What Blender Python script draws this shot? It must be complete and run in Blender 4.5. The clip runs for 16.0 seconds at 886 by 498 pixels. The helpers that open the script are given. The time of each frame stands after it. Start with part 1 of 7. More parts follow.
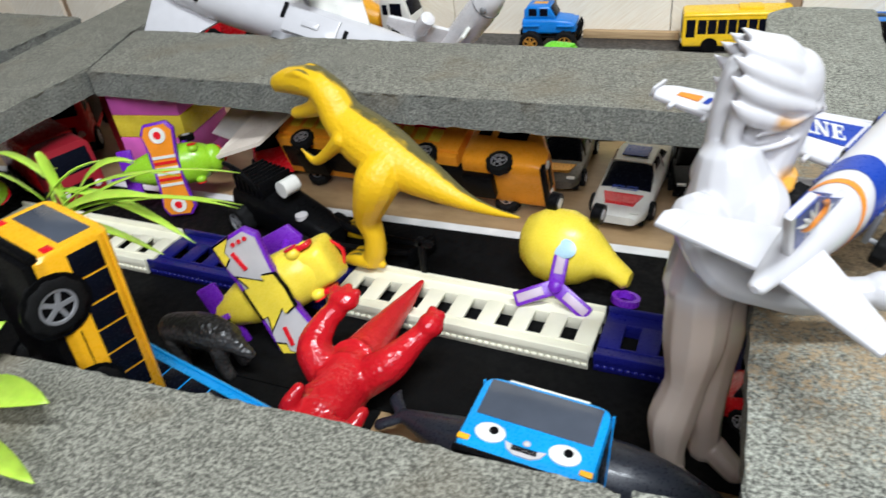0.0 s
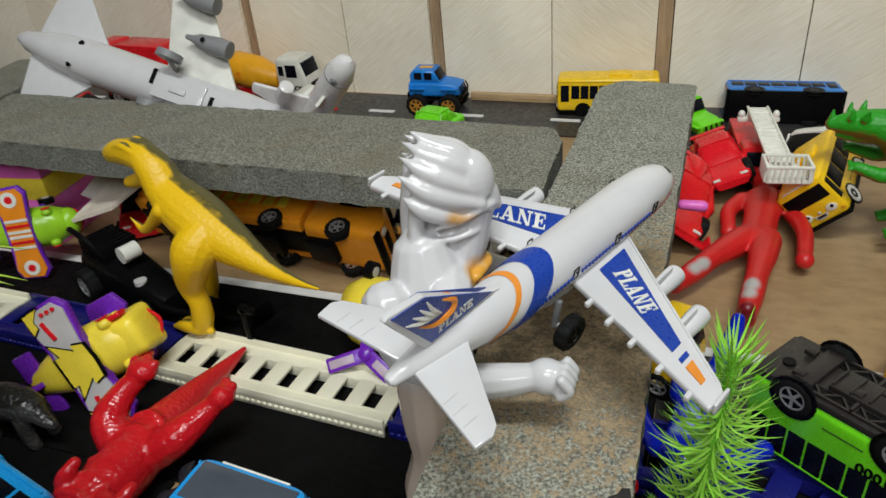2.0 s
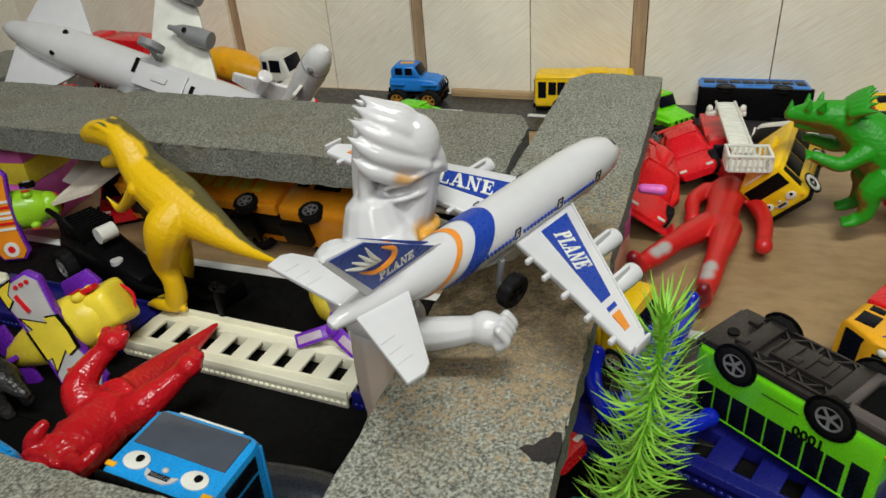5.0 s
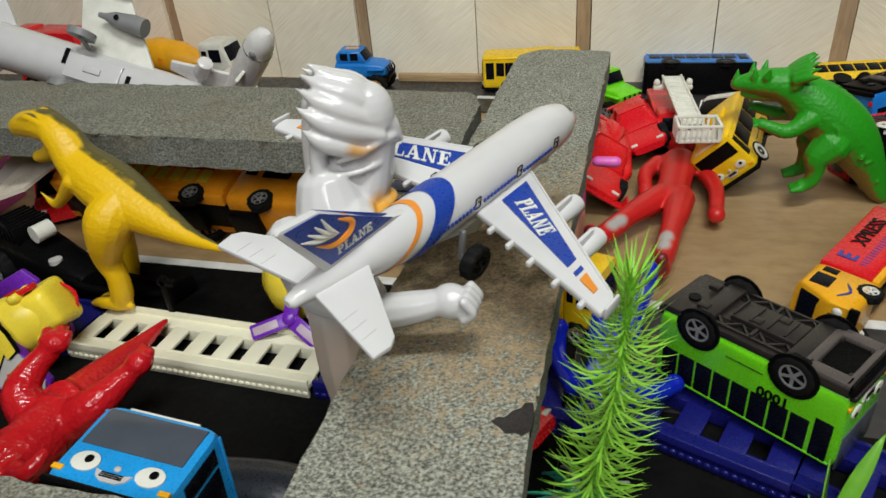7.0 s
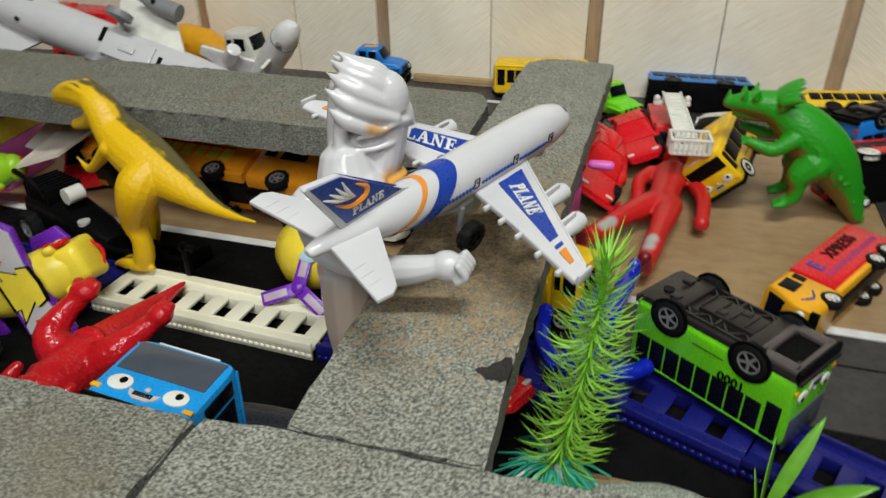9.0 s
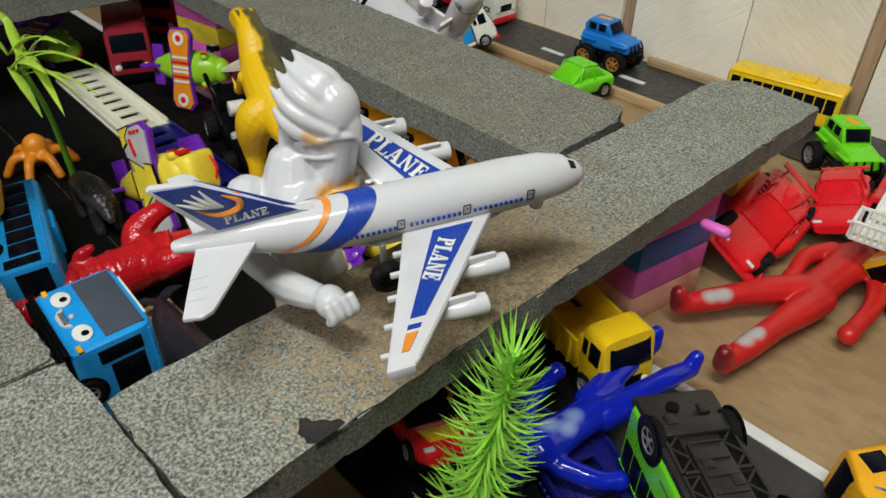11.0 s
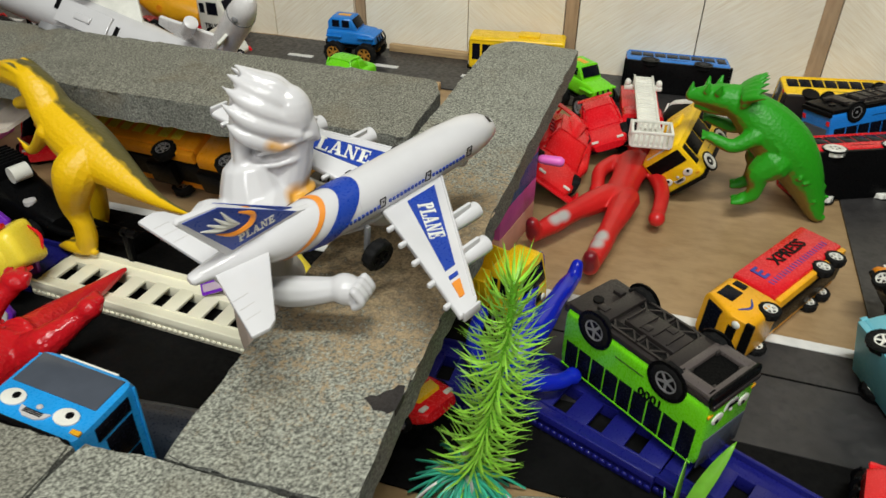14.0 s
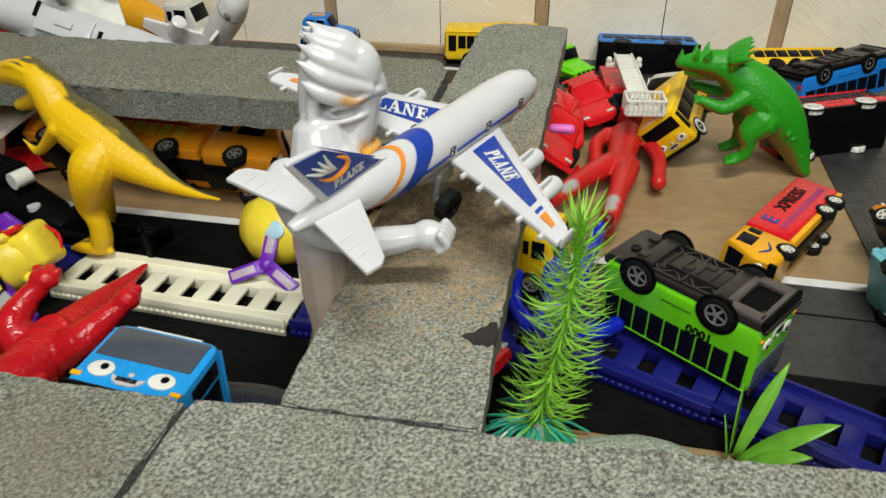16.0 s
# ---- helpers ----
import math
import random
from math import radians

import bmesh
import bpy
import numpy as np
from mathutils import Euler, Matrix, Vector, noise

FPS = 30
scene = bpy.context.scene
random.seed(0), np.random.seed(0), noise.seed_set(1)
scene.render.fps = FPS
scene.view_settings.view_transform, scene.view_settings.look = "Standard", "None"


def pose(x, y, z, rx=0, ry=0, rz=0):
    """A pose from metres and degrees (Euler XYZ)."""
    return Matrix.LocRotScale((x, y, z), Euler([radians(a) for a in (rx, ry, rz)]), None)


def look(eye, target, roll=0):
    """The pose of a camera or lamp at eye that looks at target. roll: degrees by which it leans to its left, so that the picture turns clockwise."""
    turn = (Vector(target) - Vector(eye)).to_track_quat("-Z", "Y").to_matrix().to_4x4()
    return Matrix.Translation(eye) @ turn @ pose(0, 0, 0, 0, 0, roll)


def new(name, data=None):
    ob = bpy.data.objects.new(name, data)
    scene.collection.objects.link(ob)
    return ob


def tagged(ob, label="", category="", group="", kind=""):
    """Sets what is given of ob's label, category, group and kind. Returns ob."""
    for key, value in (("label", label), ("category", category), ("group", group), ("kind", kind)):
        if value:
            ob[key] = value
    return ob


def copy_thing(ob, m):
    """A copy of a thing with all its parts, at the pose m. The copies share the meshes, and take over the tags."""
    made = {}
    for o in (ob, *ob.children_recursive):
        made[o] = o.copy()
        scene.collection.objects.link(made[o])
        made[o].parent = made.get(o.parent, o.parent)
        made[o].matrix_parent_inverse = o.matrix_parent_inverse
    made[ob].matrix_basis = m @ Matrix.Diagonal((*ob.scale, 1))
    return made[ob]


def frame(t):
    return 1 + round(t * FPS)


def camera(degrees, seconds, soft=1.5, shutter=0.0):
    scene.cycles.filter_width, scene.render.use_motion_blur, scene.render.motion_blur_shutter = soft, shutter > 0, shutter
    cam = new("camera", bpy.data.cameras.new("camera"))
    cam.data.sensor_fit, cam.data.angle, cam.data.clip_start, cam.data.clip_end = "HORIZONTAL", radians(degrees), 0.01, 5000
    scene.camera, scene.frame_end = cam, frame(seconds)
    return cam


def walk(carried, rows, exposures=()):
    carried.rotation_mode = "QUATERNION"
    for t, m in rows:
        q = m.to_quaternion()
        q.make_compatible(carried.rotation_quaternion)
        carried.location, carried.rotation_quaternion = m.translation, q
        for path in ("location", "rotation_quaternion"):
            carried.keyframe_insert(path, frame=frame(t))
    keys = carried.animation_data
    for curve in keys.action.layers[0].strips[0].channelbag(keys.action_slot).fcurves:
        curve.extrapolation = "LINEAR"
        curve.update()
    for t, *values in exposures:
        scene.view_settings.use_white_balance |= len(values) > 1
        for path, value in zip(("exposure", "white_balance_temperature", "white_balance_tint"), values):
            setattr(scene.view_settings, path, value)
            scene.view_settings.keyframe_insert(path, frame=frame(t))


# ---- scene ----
cam = camera(63.90, 16.0, 1.5, 0.4)
PATH = [
    (0, (-0.0823, -0.1852, 0.2810), (-0.4389, 0.5593, -0.2835), -7.03),
    (0.5, (-0.0565, -0.1722, 0.2826), (-0.3755, 0.5960, -0.2724), -8.11),
    (1, (-0.0300, -0.1638, 0.2905), (-0.3057, 0.6352, -0.2439), -5.93),
    (1.5, (-0.0083, -0.1545, 0.2864), (-0.2962, 0.6475, -0.2370), -5.17),
    (2, (0.0097, -0.1524, 0.2923), (-0.3192, 0.6372, -0.2258), -5.51),
    (2.5, (0.0358, -0.1467, 0.2963), (-0.3737, 0.6099, -0.2134), -9.14),
    (3, (0.0526, -0.1213, 0.2773), (-0.3583, 0.5964, -0.2850), -4.37),
    (3.2, (0.0597, -0.1133, 0.2768), (-0.3531, 0.5996, -0.2900), -5.21),
    (5.3, (0.0301, -0.1836, 0.2859), (-0.2674, 0.6312, -0.2117), -4.58),
    (5.5, (0.0352, -0.1920, 0.2887), (-0.2456, 0.6317, -0.2039), -4.61),
    (6, (0.0402, -0.1895, 0.2884), (-0.2132, 0.6423, -0.2054), -4.22),
    (6.5, (0.0380, -0.1721, 0.2789), (-0.2153, 0.6527, -0.2266), -4.61),
    (7, (0.0272, -0.1633, 0.2719), (-0.2300, 0.6495, -0.2509), -5.02),
    (7.5, (0.0154, -0.1740, 0.2739), (-0.2418, 0.6345, -0.2555), -5.07),
    (8, (0.0192, -0.1932, 0.2801), (-0.2277, 0.6245, -0.2400), -5.23),
    (8.5, (0.0297, -0.2092, 0.2821), (-0.2025, 0.6154, -0.2337), -5.09),
    (9, (0.0388, -0.1990, 0.2787), (-0.2221, 0.6175, -0.2364), -1.09),
    (9.5, (0.0785, -0.1500, 0.2797), (-0.3480, 0.5952, -0.2329), 0.44),
    (9.7, (0.0972, -0.1296, 0.2822), (-0.3897, 0.5777, -0.2304), -0.96),
    (11.8, (0.1413, -0.0817, 0.3160), (-0.4494, 0.4453, -0.2951), 2.67),
    (12, (0.1325, -0.0841, 0.3206), (-0.4446, 0.4503, -0.2970), 4.18),
    (12.5, (0.1157, -0.0926, 0.3106), (-0.4159, 0.4715, -0.3212), 6.43),
    (13, (0.1107, -0.1063, 0.3045), (-0.3308, 0.5330, -0.3251), 4.52),
    (13.5, (0.0883, -0.1329, 0.2960), (-0.2185, 0.6048, -0.3053), 3.08),
    (14, (0.0718, -0.1677, 0.2985), (-0.1849, 0.6124, -0.2721), 0.24),
    (14.5, (0.0601, -0.1867, 0.2991), (-0.1648, 0.6147, -0.2551), -0.58),
    (15, (0.0467, -0.1847, 0.2933), (-0.1592, 0.6276, -0.2524), -1.68),
    (15.5, (0.0396, -0.1892, 0.2807), (-0.1448, 0.6227, -0.2731), -0.77),
    (16, (0.0269, -0.2035, 0.2799), (-0.1587, 0.6084, -0.2737), -1.10),
]
EXPOSURES = [(0, 0.22, 5850, 14), (0.5, -0.06, 6000, 13), (1.0, -0.30, 6150, 13), (1.5, -0.46, 6250, 11), (3.2, -0.50, 6250, 10), (5.5, -0.44, 6450, 9), (9.0, -0.42, 6350, 10), (12.5, -0.37, 6300, 10), (14.5, -0.27, 6550, 10), (16.0, -0.25, 6500, 9)]
walk(cam, [(t, look(eye, target, roll)) for t, eye, target, roll in PATH], EXPOSURES)

# ---- world and lights ----
world = bpy.data.worlds.new("room_air")
scene.world = world
world.use_nodes = True
bg = world.node_tree.nodes["Background"]
bg.inputs[0].default_value = (0.95, 0.98, 1.0, 1)
bg.inputs[1].default_value = 0.003


def area_lamp(name, at, target, sx, sy, power, colour):
    data = bpy.data.lights.new(name, "AREA")
    data.shape, data.size, data.size_y, data.energy, data.color = "RECTANGLE", sx, sy, power, colour
    ob = new(name, data)
    ob.matrix_world = look(at, target)
    return ob


area_lamp("ceiling_tube", (0.20, -0.28, 1.30), (-0.1, 0.40, 0.1), 0.6, 0.10, 17, (0.95, 0.98, 0.92))
# Unseen front fill, added to brighten the panel wall and the toys' fronts.
area_lamp("front_fill", (0.15, -1.25, 1.40), (0.0, 0.5, 0.05), 1.0, 0.7, 22, (0.97, 0.98, 0.96))

# ---- materials ----


def node_mat(name):
    m = bpy.data.materials.new(name)
    m.use_nodes = True
    nt = m.node_tree
    return m, nt, nt.nodes["Principled BSDF"]


def add(nt, kind, **values):
    n = nt.nodes.new(kind)
    for key, value in values.items():
        n.inputs[key.replace("_", " ")].default_value = value
    return n


def ramp(nt, source, stops):
    r = nt.nodes.new("ShaderNodeValToRGB")
    e = r.color_ramp.elements
    while len(e) < len(stops):
        e.new(0.5)
    for el, (p, c) in zip(e, stops):
        el.position, el.color = p, (*c, 1)
    nt.links.new(source, r.inputs[0])
    return r


def bump(nt, b, height, strength, distance):
    n = add(nt, "ShaderNodeBump", Strength=strength, Distance=distance)
    nt.links.new(height, n.inputs["Height"])
    nt.links.new(n.outputs[0], b.inputs["Normal"])


def shade(c, k):
    return tuple(min(1, v * k) for v in c)


PLASTICS = {}


def plastic(name, c, rough=0.3, metal=0.0, grain=900, relief=0.15, vary=0.1, trans=0.0):
    """Moulded plastic: slight mottling, dust and scuffs in the gloss, fine relief."""
    if name in PLASTICS:
        return PLASTICS[name]
    m, nt, b = node_mat(name)
    co = nt.nodes.new("ShaderNodeTexCoord").outputs["Object"]
    big = add(nt, "ShaderNodeTexNoise", Scale=70, Detail=4)
    fine = add(nt, "ShaderNodeTexNoise", Scale=grain, Detail=3)
    for n in (big, fine):
        nt.links.new(co, n.inputs["Vector"])
    col = ramp(nt, big.outputs[0], [(0.3, shade(c, 1 - vary)), (0.7, shade(c, 1 + vary))])
    nt.links.new(col.outputs[0], b.inputs["Base Color"])
    gl = ramp(nt, fine.outputs[0], [(0.35, (rough * 0.8,) * 3), (0.7, (min(1, rough * 1.5 + 0.04),) * 3)])
    nt.links.new(gl.outputs[0], b.inputs["Roughness"])
    b.inputs["Metallic"].default_value = metal
    b.inputs["Transmission Weight"].default_value = trans
    if max(c) < 0.015:
        b.inputs["Specular IOR Level"].default_value = 0.10
    bump(nt, b, fine.outputs[0], relief, 0.0004)
    PLASTICS[name] = m
    return m


def stone_mat(name, light, dark, seed, hard=1.0, dirt=None):
    m, nt, b = node_mat(name)
    tc = nt.nodes.new("ShaderNodeTexCoord").outputs["Object"]
    mp = add(nt, "ShaderNodeMapping", Location=(seed, seed * 2, 0))
    nt.links.new(tc, mp.inputs[0])
    co = mp.outputs[0]
    grain = add(nt, "ShaderNodeTexNoise", Scale=760, Detail=4, Roughness=0.75)
    mid = add(nt, "ShaderNodeTexNoise", Scale=60, Detail=5)
    stain = add(nt, "ShaderNodeTexNoise", Scale=16, Detail=4)
    pits = add(nt, "ShaderNodeTexVoronoi", Scale=105)
    for n in (grain, mid, stain, pits):
        nt.links.new(co, n.inputs["Vector"])
    base = ramp(nt, grain.outputs[0], [(0.5 - 0.14 / hard, shade(dark, 0.95)), (0.5 - 0.045 / hard, shade(light, 0.68)), (0.5 + 0.03 / hard, light), (0.5 + 0.14 / hard, shade(light, 1.65))])
    m1 = nt.nodes.new("ShaderNodeMix")
    m1.data_type, m1.blend_type = "RGBA", "MULTIPLY"
    m1.inputs[0].default_value = 0.8
    tone = ramp(nt, mid.outputs[0], [(0.3, (0.84, 0.84, 0.82)), (0.7, (1.08, 1.08, 1.06))])
    nt.links.new(base.outputs[0], m1.inputs["A"])
    nt.links.new(tone.outputs[0], m1.inputs["B"])
    m2 = nt.nodes.new("ShaderNodeMix")
    m2.data_type, m2.blend_type = "RGBA", "MIX"
    rust = ramp(nt, stain.outputs[0], [(0.55, (0, 0, 0)), (0.74, (0.55, 0.55, 0.55))])
    nt.links.new(rust.outputs[0], m2.inputs[0])
    nt.links.new(m1.outputs["Result"], m2.inputs["A"])
    m2.inputs["B"].default_value = (0.19, 0.15, 0.09, 1)
    m3 = nt.nodes.new("ShaderNodeMix")
    m3.data_type, m3.blend_type = "RGBA", "MIX"
    spot = ramp(nt, pits.outputs["Distance"], [(0.07, (0.75, 0.75, 0.75)), (0.15, (0, 0, 0))])
    nt.links.new(spot.outputs[0], m3.inputs[0])
    nt.links.new(m2.outputs["Result"], m3.inputs["A"])
    m3.inputs["B"].default_value = (*shade(dark, 0.8), 1)
    last = m3.outputs["Result"]
    if dirt:  # brown grit caked on one stretch of the stone
        at, size = dirt
        gap = nt.nodes.new("ShaderNodeVectorMath")
        gap.operation = "DISTANCE"
        gap.inputs[1].default_value = at
        nt.links.new(tc, gap.inputs[0])
        crumb = add(nt, "ShaderNodeTexNoise", Scale=300, Detail=6, Roughness=0.85)
        nt.links.new(tc, crumb.inputs["Vector"])
        s = nt.nodes.new("ShaderNodeMath")
        s.operation = "MULTIPLY_ADD"
        s.inputs[1].default_value = -1.0 / size
        clump = nt.nodes.new("ShaderNodeMath")
        clump.operation = "MULTIPLY"
        clump.inputs[1].default_value = 3.2
        nt.links.new(crumb.outputs[0], clump.inputs[0])
        nt.links.new(gap.outputs["Value"], s.inputs[0])
        nt.links.new(clump.outputs[0], s.inputs[2])
        up = nt.nodes.new("ShaderNodeMath")
        up.operation = "MULTIPLY"
        up.inputs[1].default_value = 0.5
        nt.links.new(s.outputs[0], up.inputs[0])
        cover = ramp(nt, up.outputs[0], [(0.41, (0, 0, 0)), (0.55, (0.88, 0.88, 0.88))])
        m4 = nt.nodes.new("ShaderNodeMix")
        m4.data_type, m4.blend_type = "RGBA", "MIX"
        nt.links.new(cover.outputs[0], m4.inputs[0])
        nt.links.new(last, m4.inputs["A"])
        soil = ramp(nt, crumb.outputs[0], [(0.38, (0.075, 0.052, 0.028)), (0.60, (0.42, 0.30, 0.165))])
        nt.links.new(soil.outputs[0], m4.inputs["B"])
        last = m4.outputs["Result"]
    nt.links.new(last, b.inputs["Base Color"])
    b.inputs["Roughness"].default_value = 0.85
    bump(nt, b, grain.outputs[0], 0.5, 0.0012)
    return m


def grain_mat(name, light, dark, turn, stretch, scale, rough, relief=0.2):
    """Wood: streaks along one direction over broad mottling."""
    m, nt, b = node_mat(name)
    tc = nt.nodes.new("ShaderNodeTexCoord").outputs["Object"]
    mt = add(nt, "ShaderNodeMapping", Rotation=turn)
    mp = add(nt, "ShaderNodeMapping", Scale=stretch)
    nt.links.new(tc, mt.inputs[0])
    nt.links.new(mt.outputs[0], mp.inputs[0])
    streak = add(nt, "ShaderNodeTexNoise", Scale=scale, Detail=6, Roughness=0.65)
    nt.links.new(mp.outputs[0], streak.inputs["Vector"])
    broad = add(nt, "ShaderNodeTexNoise", Scale=9, Detail=3)
    nt.links.new(tc, broad.inputs["Vector"])
    col = ramp(nt, streak.outputs[0], [(0.3, dark), (0.55, light), (0.75, shade(light, 1.12))])
    mix = nt.nodes.new("ShaderNodeMix")
    mix.data_type, mix.blend_type = "RGBA", "MULTIPLY"
    mix.inputs[0].default_value = 0.7
    tone = ramp(nt, broad.outputs[0], [(0.3, (0.82, 0.8, 0.78)), (0.7, (1.1, 1.1, 1.1))])
    nt.links.new(col.outputs[0], mix.inputs["A"])
    nt.links.new(tone.outputs[0], mix.inputs["B"])
    nt.links.new(mix.outputs["Result"], b.inputs["Base Color"])
    b.inputs["Roughness"].default_value = rough
    bump(nt, b, streak.outputs[0], relief, 0.0006)
    return m


STONE = stone_mat("grey_andesite", (0.275, 0.277, 0.232), (0.075, 0.074, 0.062), 0.0, 1.3, ((-0.028, 0.090, 0.105), 0.118))
STONE_DARK = stone_mat("grey_andesite_fine", (0.225, 0.220, 0.180), (0.070, 0.067, 0.052), 3.0, 1.25)
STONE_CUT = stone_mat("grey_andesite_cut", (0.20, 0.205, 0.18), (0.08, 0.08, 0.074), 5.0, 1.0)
BOARD = grain_mat("plywood", (0.36, 0.240, 0.120), (0.275, 0.175, 0.083), (0, 0, 0), (1, 2.4, 1), 42, 0.42)
STRIP = grain_mat("pale_batten", (0.52, 0.36, 0.19), (0.36, 0.23, 0.11), (0, 0, 0), (1, 14, 14), 30, 0.55)
PANEL = grain_mat("pale_wood_panel", (0.93, 0.87, 0.73), (0.82, 0.72, 0.54), (0, radians(38), 0), (1, 1, 22), 30, 0.5)
PANEL_B = grain_mat("pale_wood_panel_turned", (0.91, 0.84, 0.69), (0.80, 0.69, 0.50), (0, radians(-36), 0), (1, 1, 26), 30, 0.5)
# Brown puts the shading of the narrow panel returns into their colour.
RETURN_SHADE = grain_mat("wood_edge_shade", (0.48, 0.34, 0.21), (0.36, 0.24, 0.14), (0, 0, 0), (9, 9, 1), 30, 0.6)
ROAD = plastic("black_vinyl_sheet", (0.0040, 0.0039, 0.0039), 0.6, grain=260, relief=0.25, vary=0.25)
# Lighter copy of the road vinyl: the sheen on its gloss is painted grey.
ROAD_SHEEN = plastic("vinyl_sheet_grey_sheen", (0.034, 0.032, 0.032), 0.36, grain=260, relief=0.25, vary=0.2)
LINE = plastic("white_line_tape", (0.72, 0.71, 0.68), 0.5, vary=0.12)
PLASTER = plastic("room_plaster", (0.20, 0.19, 0.175), 0.8)
WHITE = plastic("glossy_white_plastic", (0.63, 0.62, 0.625), 0.09, relief=0.05, vary=0.03)
BONE = plastic("ivory_plastic", (0.72, 0.63, 0.53), 0.3, vary=0.05)
CREAM = plastic("cream_track_plastic", (0.80, 0.77, 0.60), 0.38, vary=0.04)
NAVY = plastic("navy_track_plastic", (0.008, 0.009, 0.14), 0.32)
YELLOW = plastic("yellow_plastic", (0.88, 0.56, 0.008), 0.26)
LEMON = plastic("lemon_plastic", (0.86, 0.67, 0.05), 0.25)
AMBER = plastic("amber_plastic", (0.85, 0.40, 0.012), 0.3)
ORANGE = plastic("orange_plastic", (0.78, 0.25, 0.01), 0.32)
RED = plastic("red_plastic", (0.68, 0.010, 0.018), 0.22)
SCARLET = plastic("scarlet_plastic", (0.72, 0.014, 0.018), 0.2)
MAROON = plastic("dark_red_plastic", (0.28, 0.01, 0.02), 0.35)
GREEN = plastic("bright_green_plastic", (0.16, 0.66, 0.01), 0.25)
LIME = plastic("lime_plastic", (0.30, 0.58, 0.02), 0.22)
SKY = plastic("sky_blue_plastic", (0.015, 0.30, 0.72), 0.28)
AZURE = plastic("azure_plastic", (0.01, 0.19, 0.62), 0.3)
TEAL = plastic("pale_teal_plastic", (0.16, 0.50, 0.60), 0.35)
BLUE = plastic("royal_blue_plastic", (0.008, 0.03, 0.55), 0.2)
PRINT_BLUE = plastic("printed_blue", (0.014, 0.05, 0.33), 0.3)
PRINT_ORANGE = plastic("printed_orange", (0.76, 0.26, 0.03), 0.35)
PURPLE = plastic("purple_plastic", (0.15, 0.018, 0.42), 0.25)
PINK = plastic("pink_plastic", (0.74, 0.14, 0.52), 0.35)
PEACH = plastic("peach_plastic", (0.78, 0.40, 0.30), 0.4)
BLACK = plastic("black_plastic", (0.0035, 0.0035, 0.0038), 0.3)
RUBBER = plastic("black_rubber", (0.009, 0.009, 0.009), 0.6, relief=0.4)
CHASSIS = plastic("dark_brown_grey_plastic", (0.020, 0.016, 0.015), 0.36)
GREY = plastic("grey_plastic", (0.23, 0.23, 0.235), 0.4)
PALE_GREY = plastic("pale_grey_plastic", (0.52, 0.50, 0.49), 0.35)
SILVER = plastic("silver_paint", (0.62, 0.62, 0.62), 0.25, metal=0.7)
GLASS = plastic("dark_window_print", (0.004, 0.005, 0.010), 0.2)
SMOKE = plastic("smoked_plastic", (0.07, 0.08, 0.10), 0.12)
GOLD = plastic("gold_paint", (0.72, 0.36, 0.06), 0.3, metal=0.6)
OFFWHITE = plastic("off_white_plastic", (0.74, 0.73, 0.66), 0.3)
WINE = plastic("dark_grey_vinyl", (0.02, 0.023, 0.032), 0.3)


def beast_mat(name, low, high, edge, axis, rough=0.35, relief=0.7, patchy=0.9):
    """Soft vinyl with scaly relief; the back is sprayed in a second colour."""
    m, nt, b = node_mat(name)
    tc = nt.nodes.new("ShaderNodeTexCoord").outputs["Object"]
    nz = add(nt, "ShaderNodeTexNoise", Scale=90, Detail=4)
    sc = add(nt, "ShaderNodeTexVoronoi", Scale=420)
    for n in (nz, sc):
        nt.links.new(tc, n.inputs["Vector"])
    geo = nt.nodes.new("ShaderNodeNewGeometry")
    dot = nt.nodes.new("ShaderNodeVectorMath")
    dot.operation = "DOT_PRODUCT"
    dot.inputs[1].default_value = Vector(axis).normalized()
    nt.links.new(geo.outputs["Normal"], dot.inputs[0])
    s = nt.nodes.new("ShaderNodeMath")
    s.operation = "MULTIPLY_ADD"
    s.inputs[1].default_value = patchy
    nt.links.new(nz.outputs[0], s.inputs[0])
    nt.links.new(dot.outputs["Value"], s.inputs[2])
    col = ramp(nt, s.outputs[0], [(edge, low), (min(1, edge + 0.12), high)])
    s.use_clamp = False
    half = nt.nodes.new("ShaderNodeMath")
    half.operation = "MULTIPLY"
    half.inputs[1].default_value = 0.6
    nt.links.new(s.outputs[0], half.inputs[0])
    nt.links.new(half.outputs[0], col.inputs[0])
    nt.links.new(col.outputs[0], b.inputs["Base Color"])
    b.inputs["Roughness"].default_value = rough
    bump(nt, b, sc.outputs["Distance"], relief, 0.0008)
    return m


# ---- mesh tools ----


def link_mesh(name, bm, material, smooth=True):
    me = bpy.data.meshes.new(name)
    bmesh.ops.recalc_face_normals(bm, faces=bm.faces)
    bm.to_mesh(me)
    bm.free()
    for mt in material if isinstance(material, (list, tuple)) else [material]:
        me.materials.append(mt)
    if smooth:
        me.shade_smooth()
        me.set_sharp_from_angle(angle=radians(38))
    return me


def part(name, bm, material, parent, label="", at=None):
    me = bm if isinstance(bm, bpy.types.Mesh) else link_mesh(name, bm, material)
    ob = new(name, me)
    ob.parent = parent
    if at is not None:
        ob.matrix_basis = at
    if label:
        tagged(ob, label)
    return ob


def thing(name, m, label, category, group="", kind=""):
    ob = new(name)
    ob.empty_display_size = 0.01
    ob.matrix_basis = m
    return tagged(ob, label, category, group, kind)


def solid(name, bm, material, label, category, m=None, group="", kind=""):
    ob = new(name, link_mesh(name, bm, material))
    if m is not None:
        ob.matrix_basis = m
    return tagged(ob, label, category, group, kind)


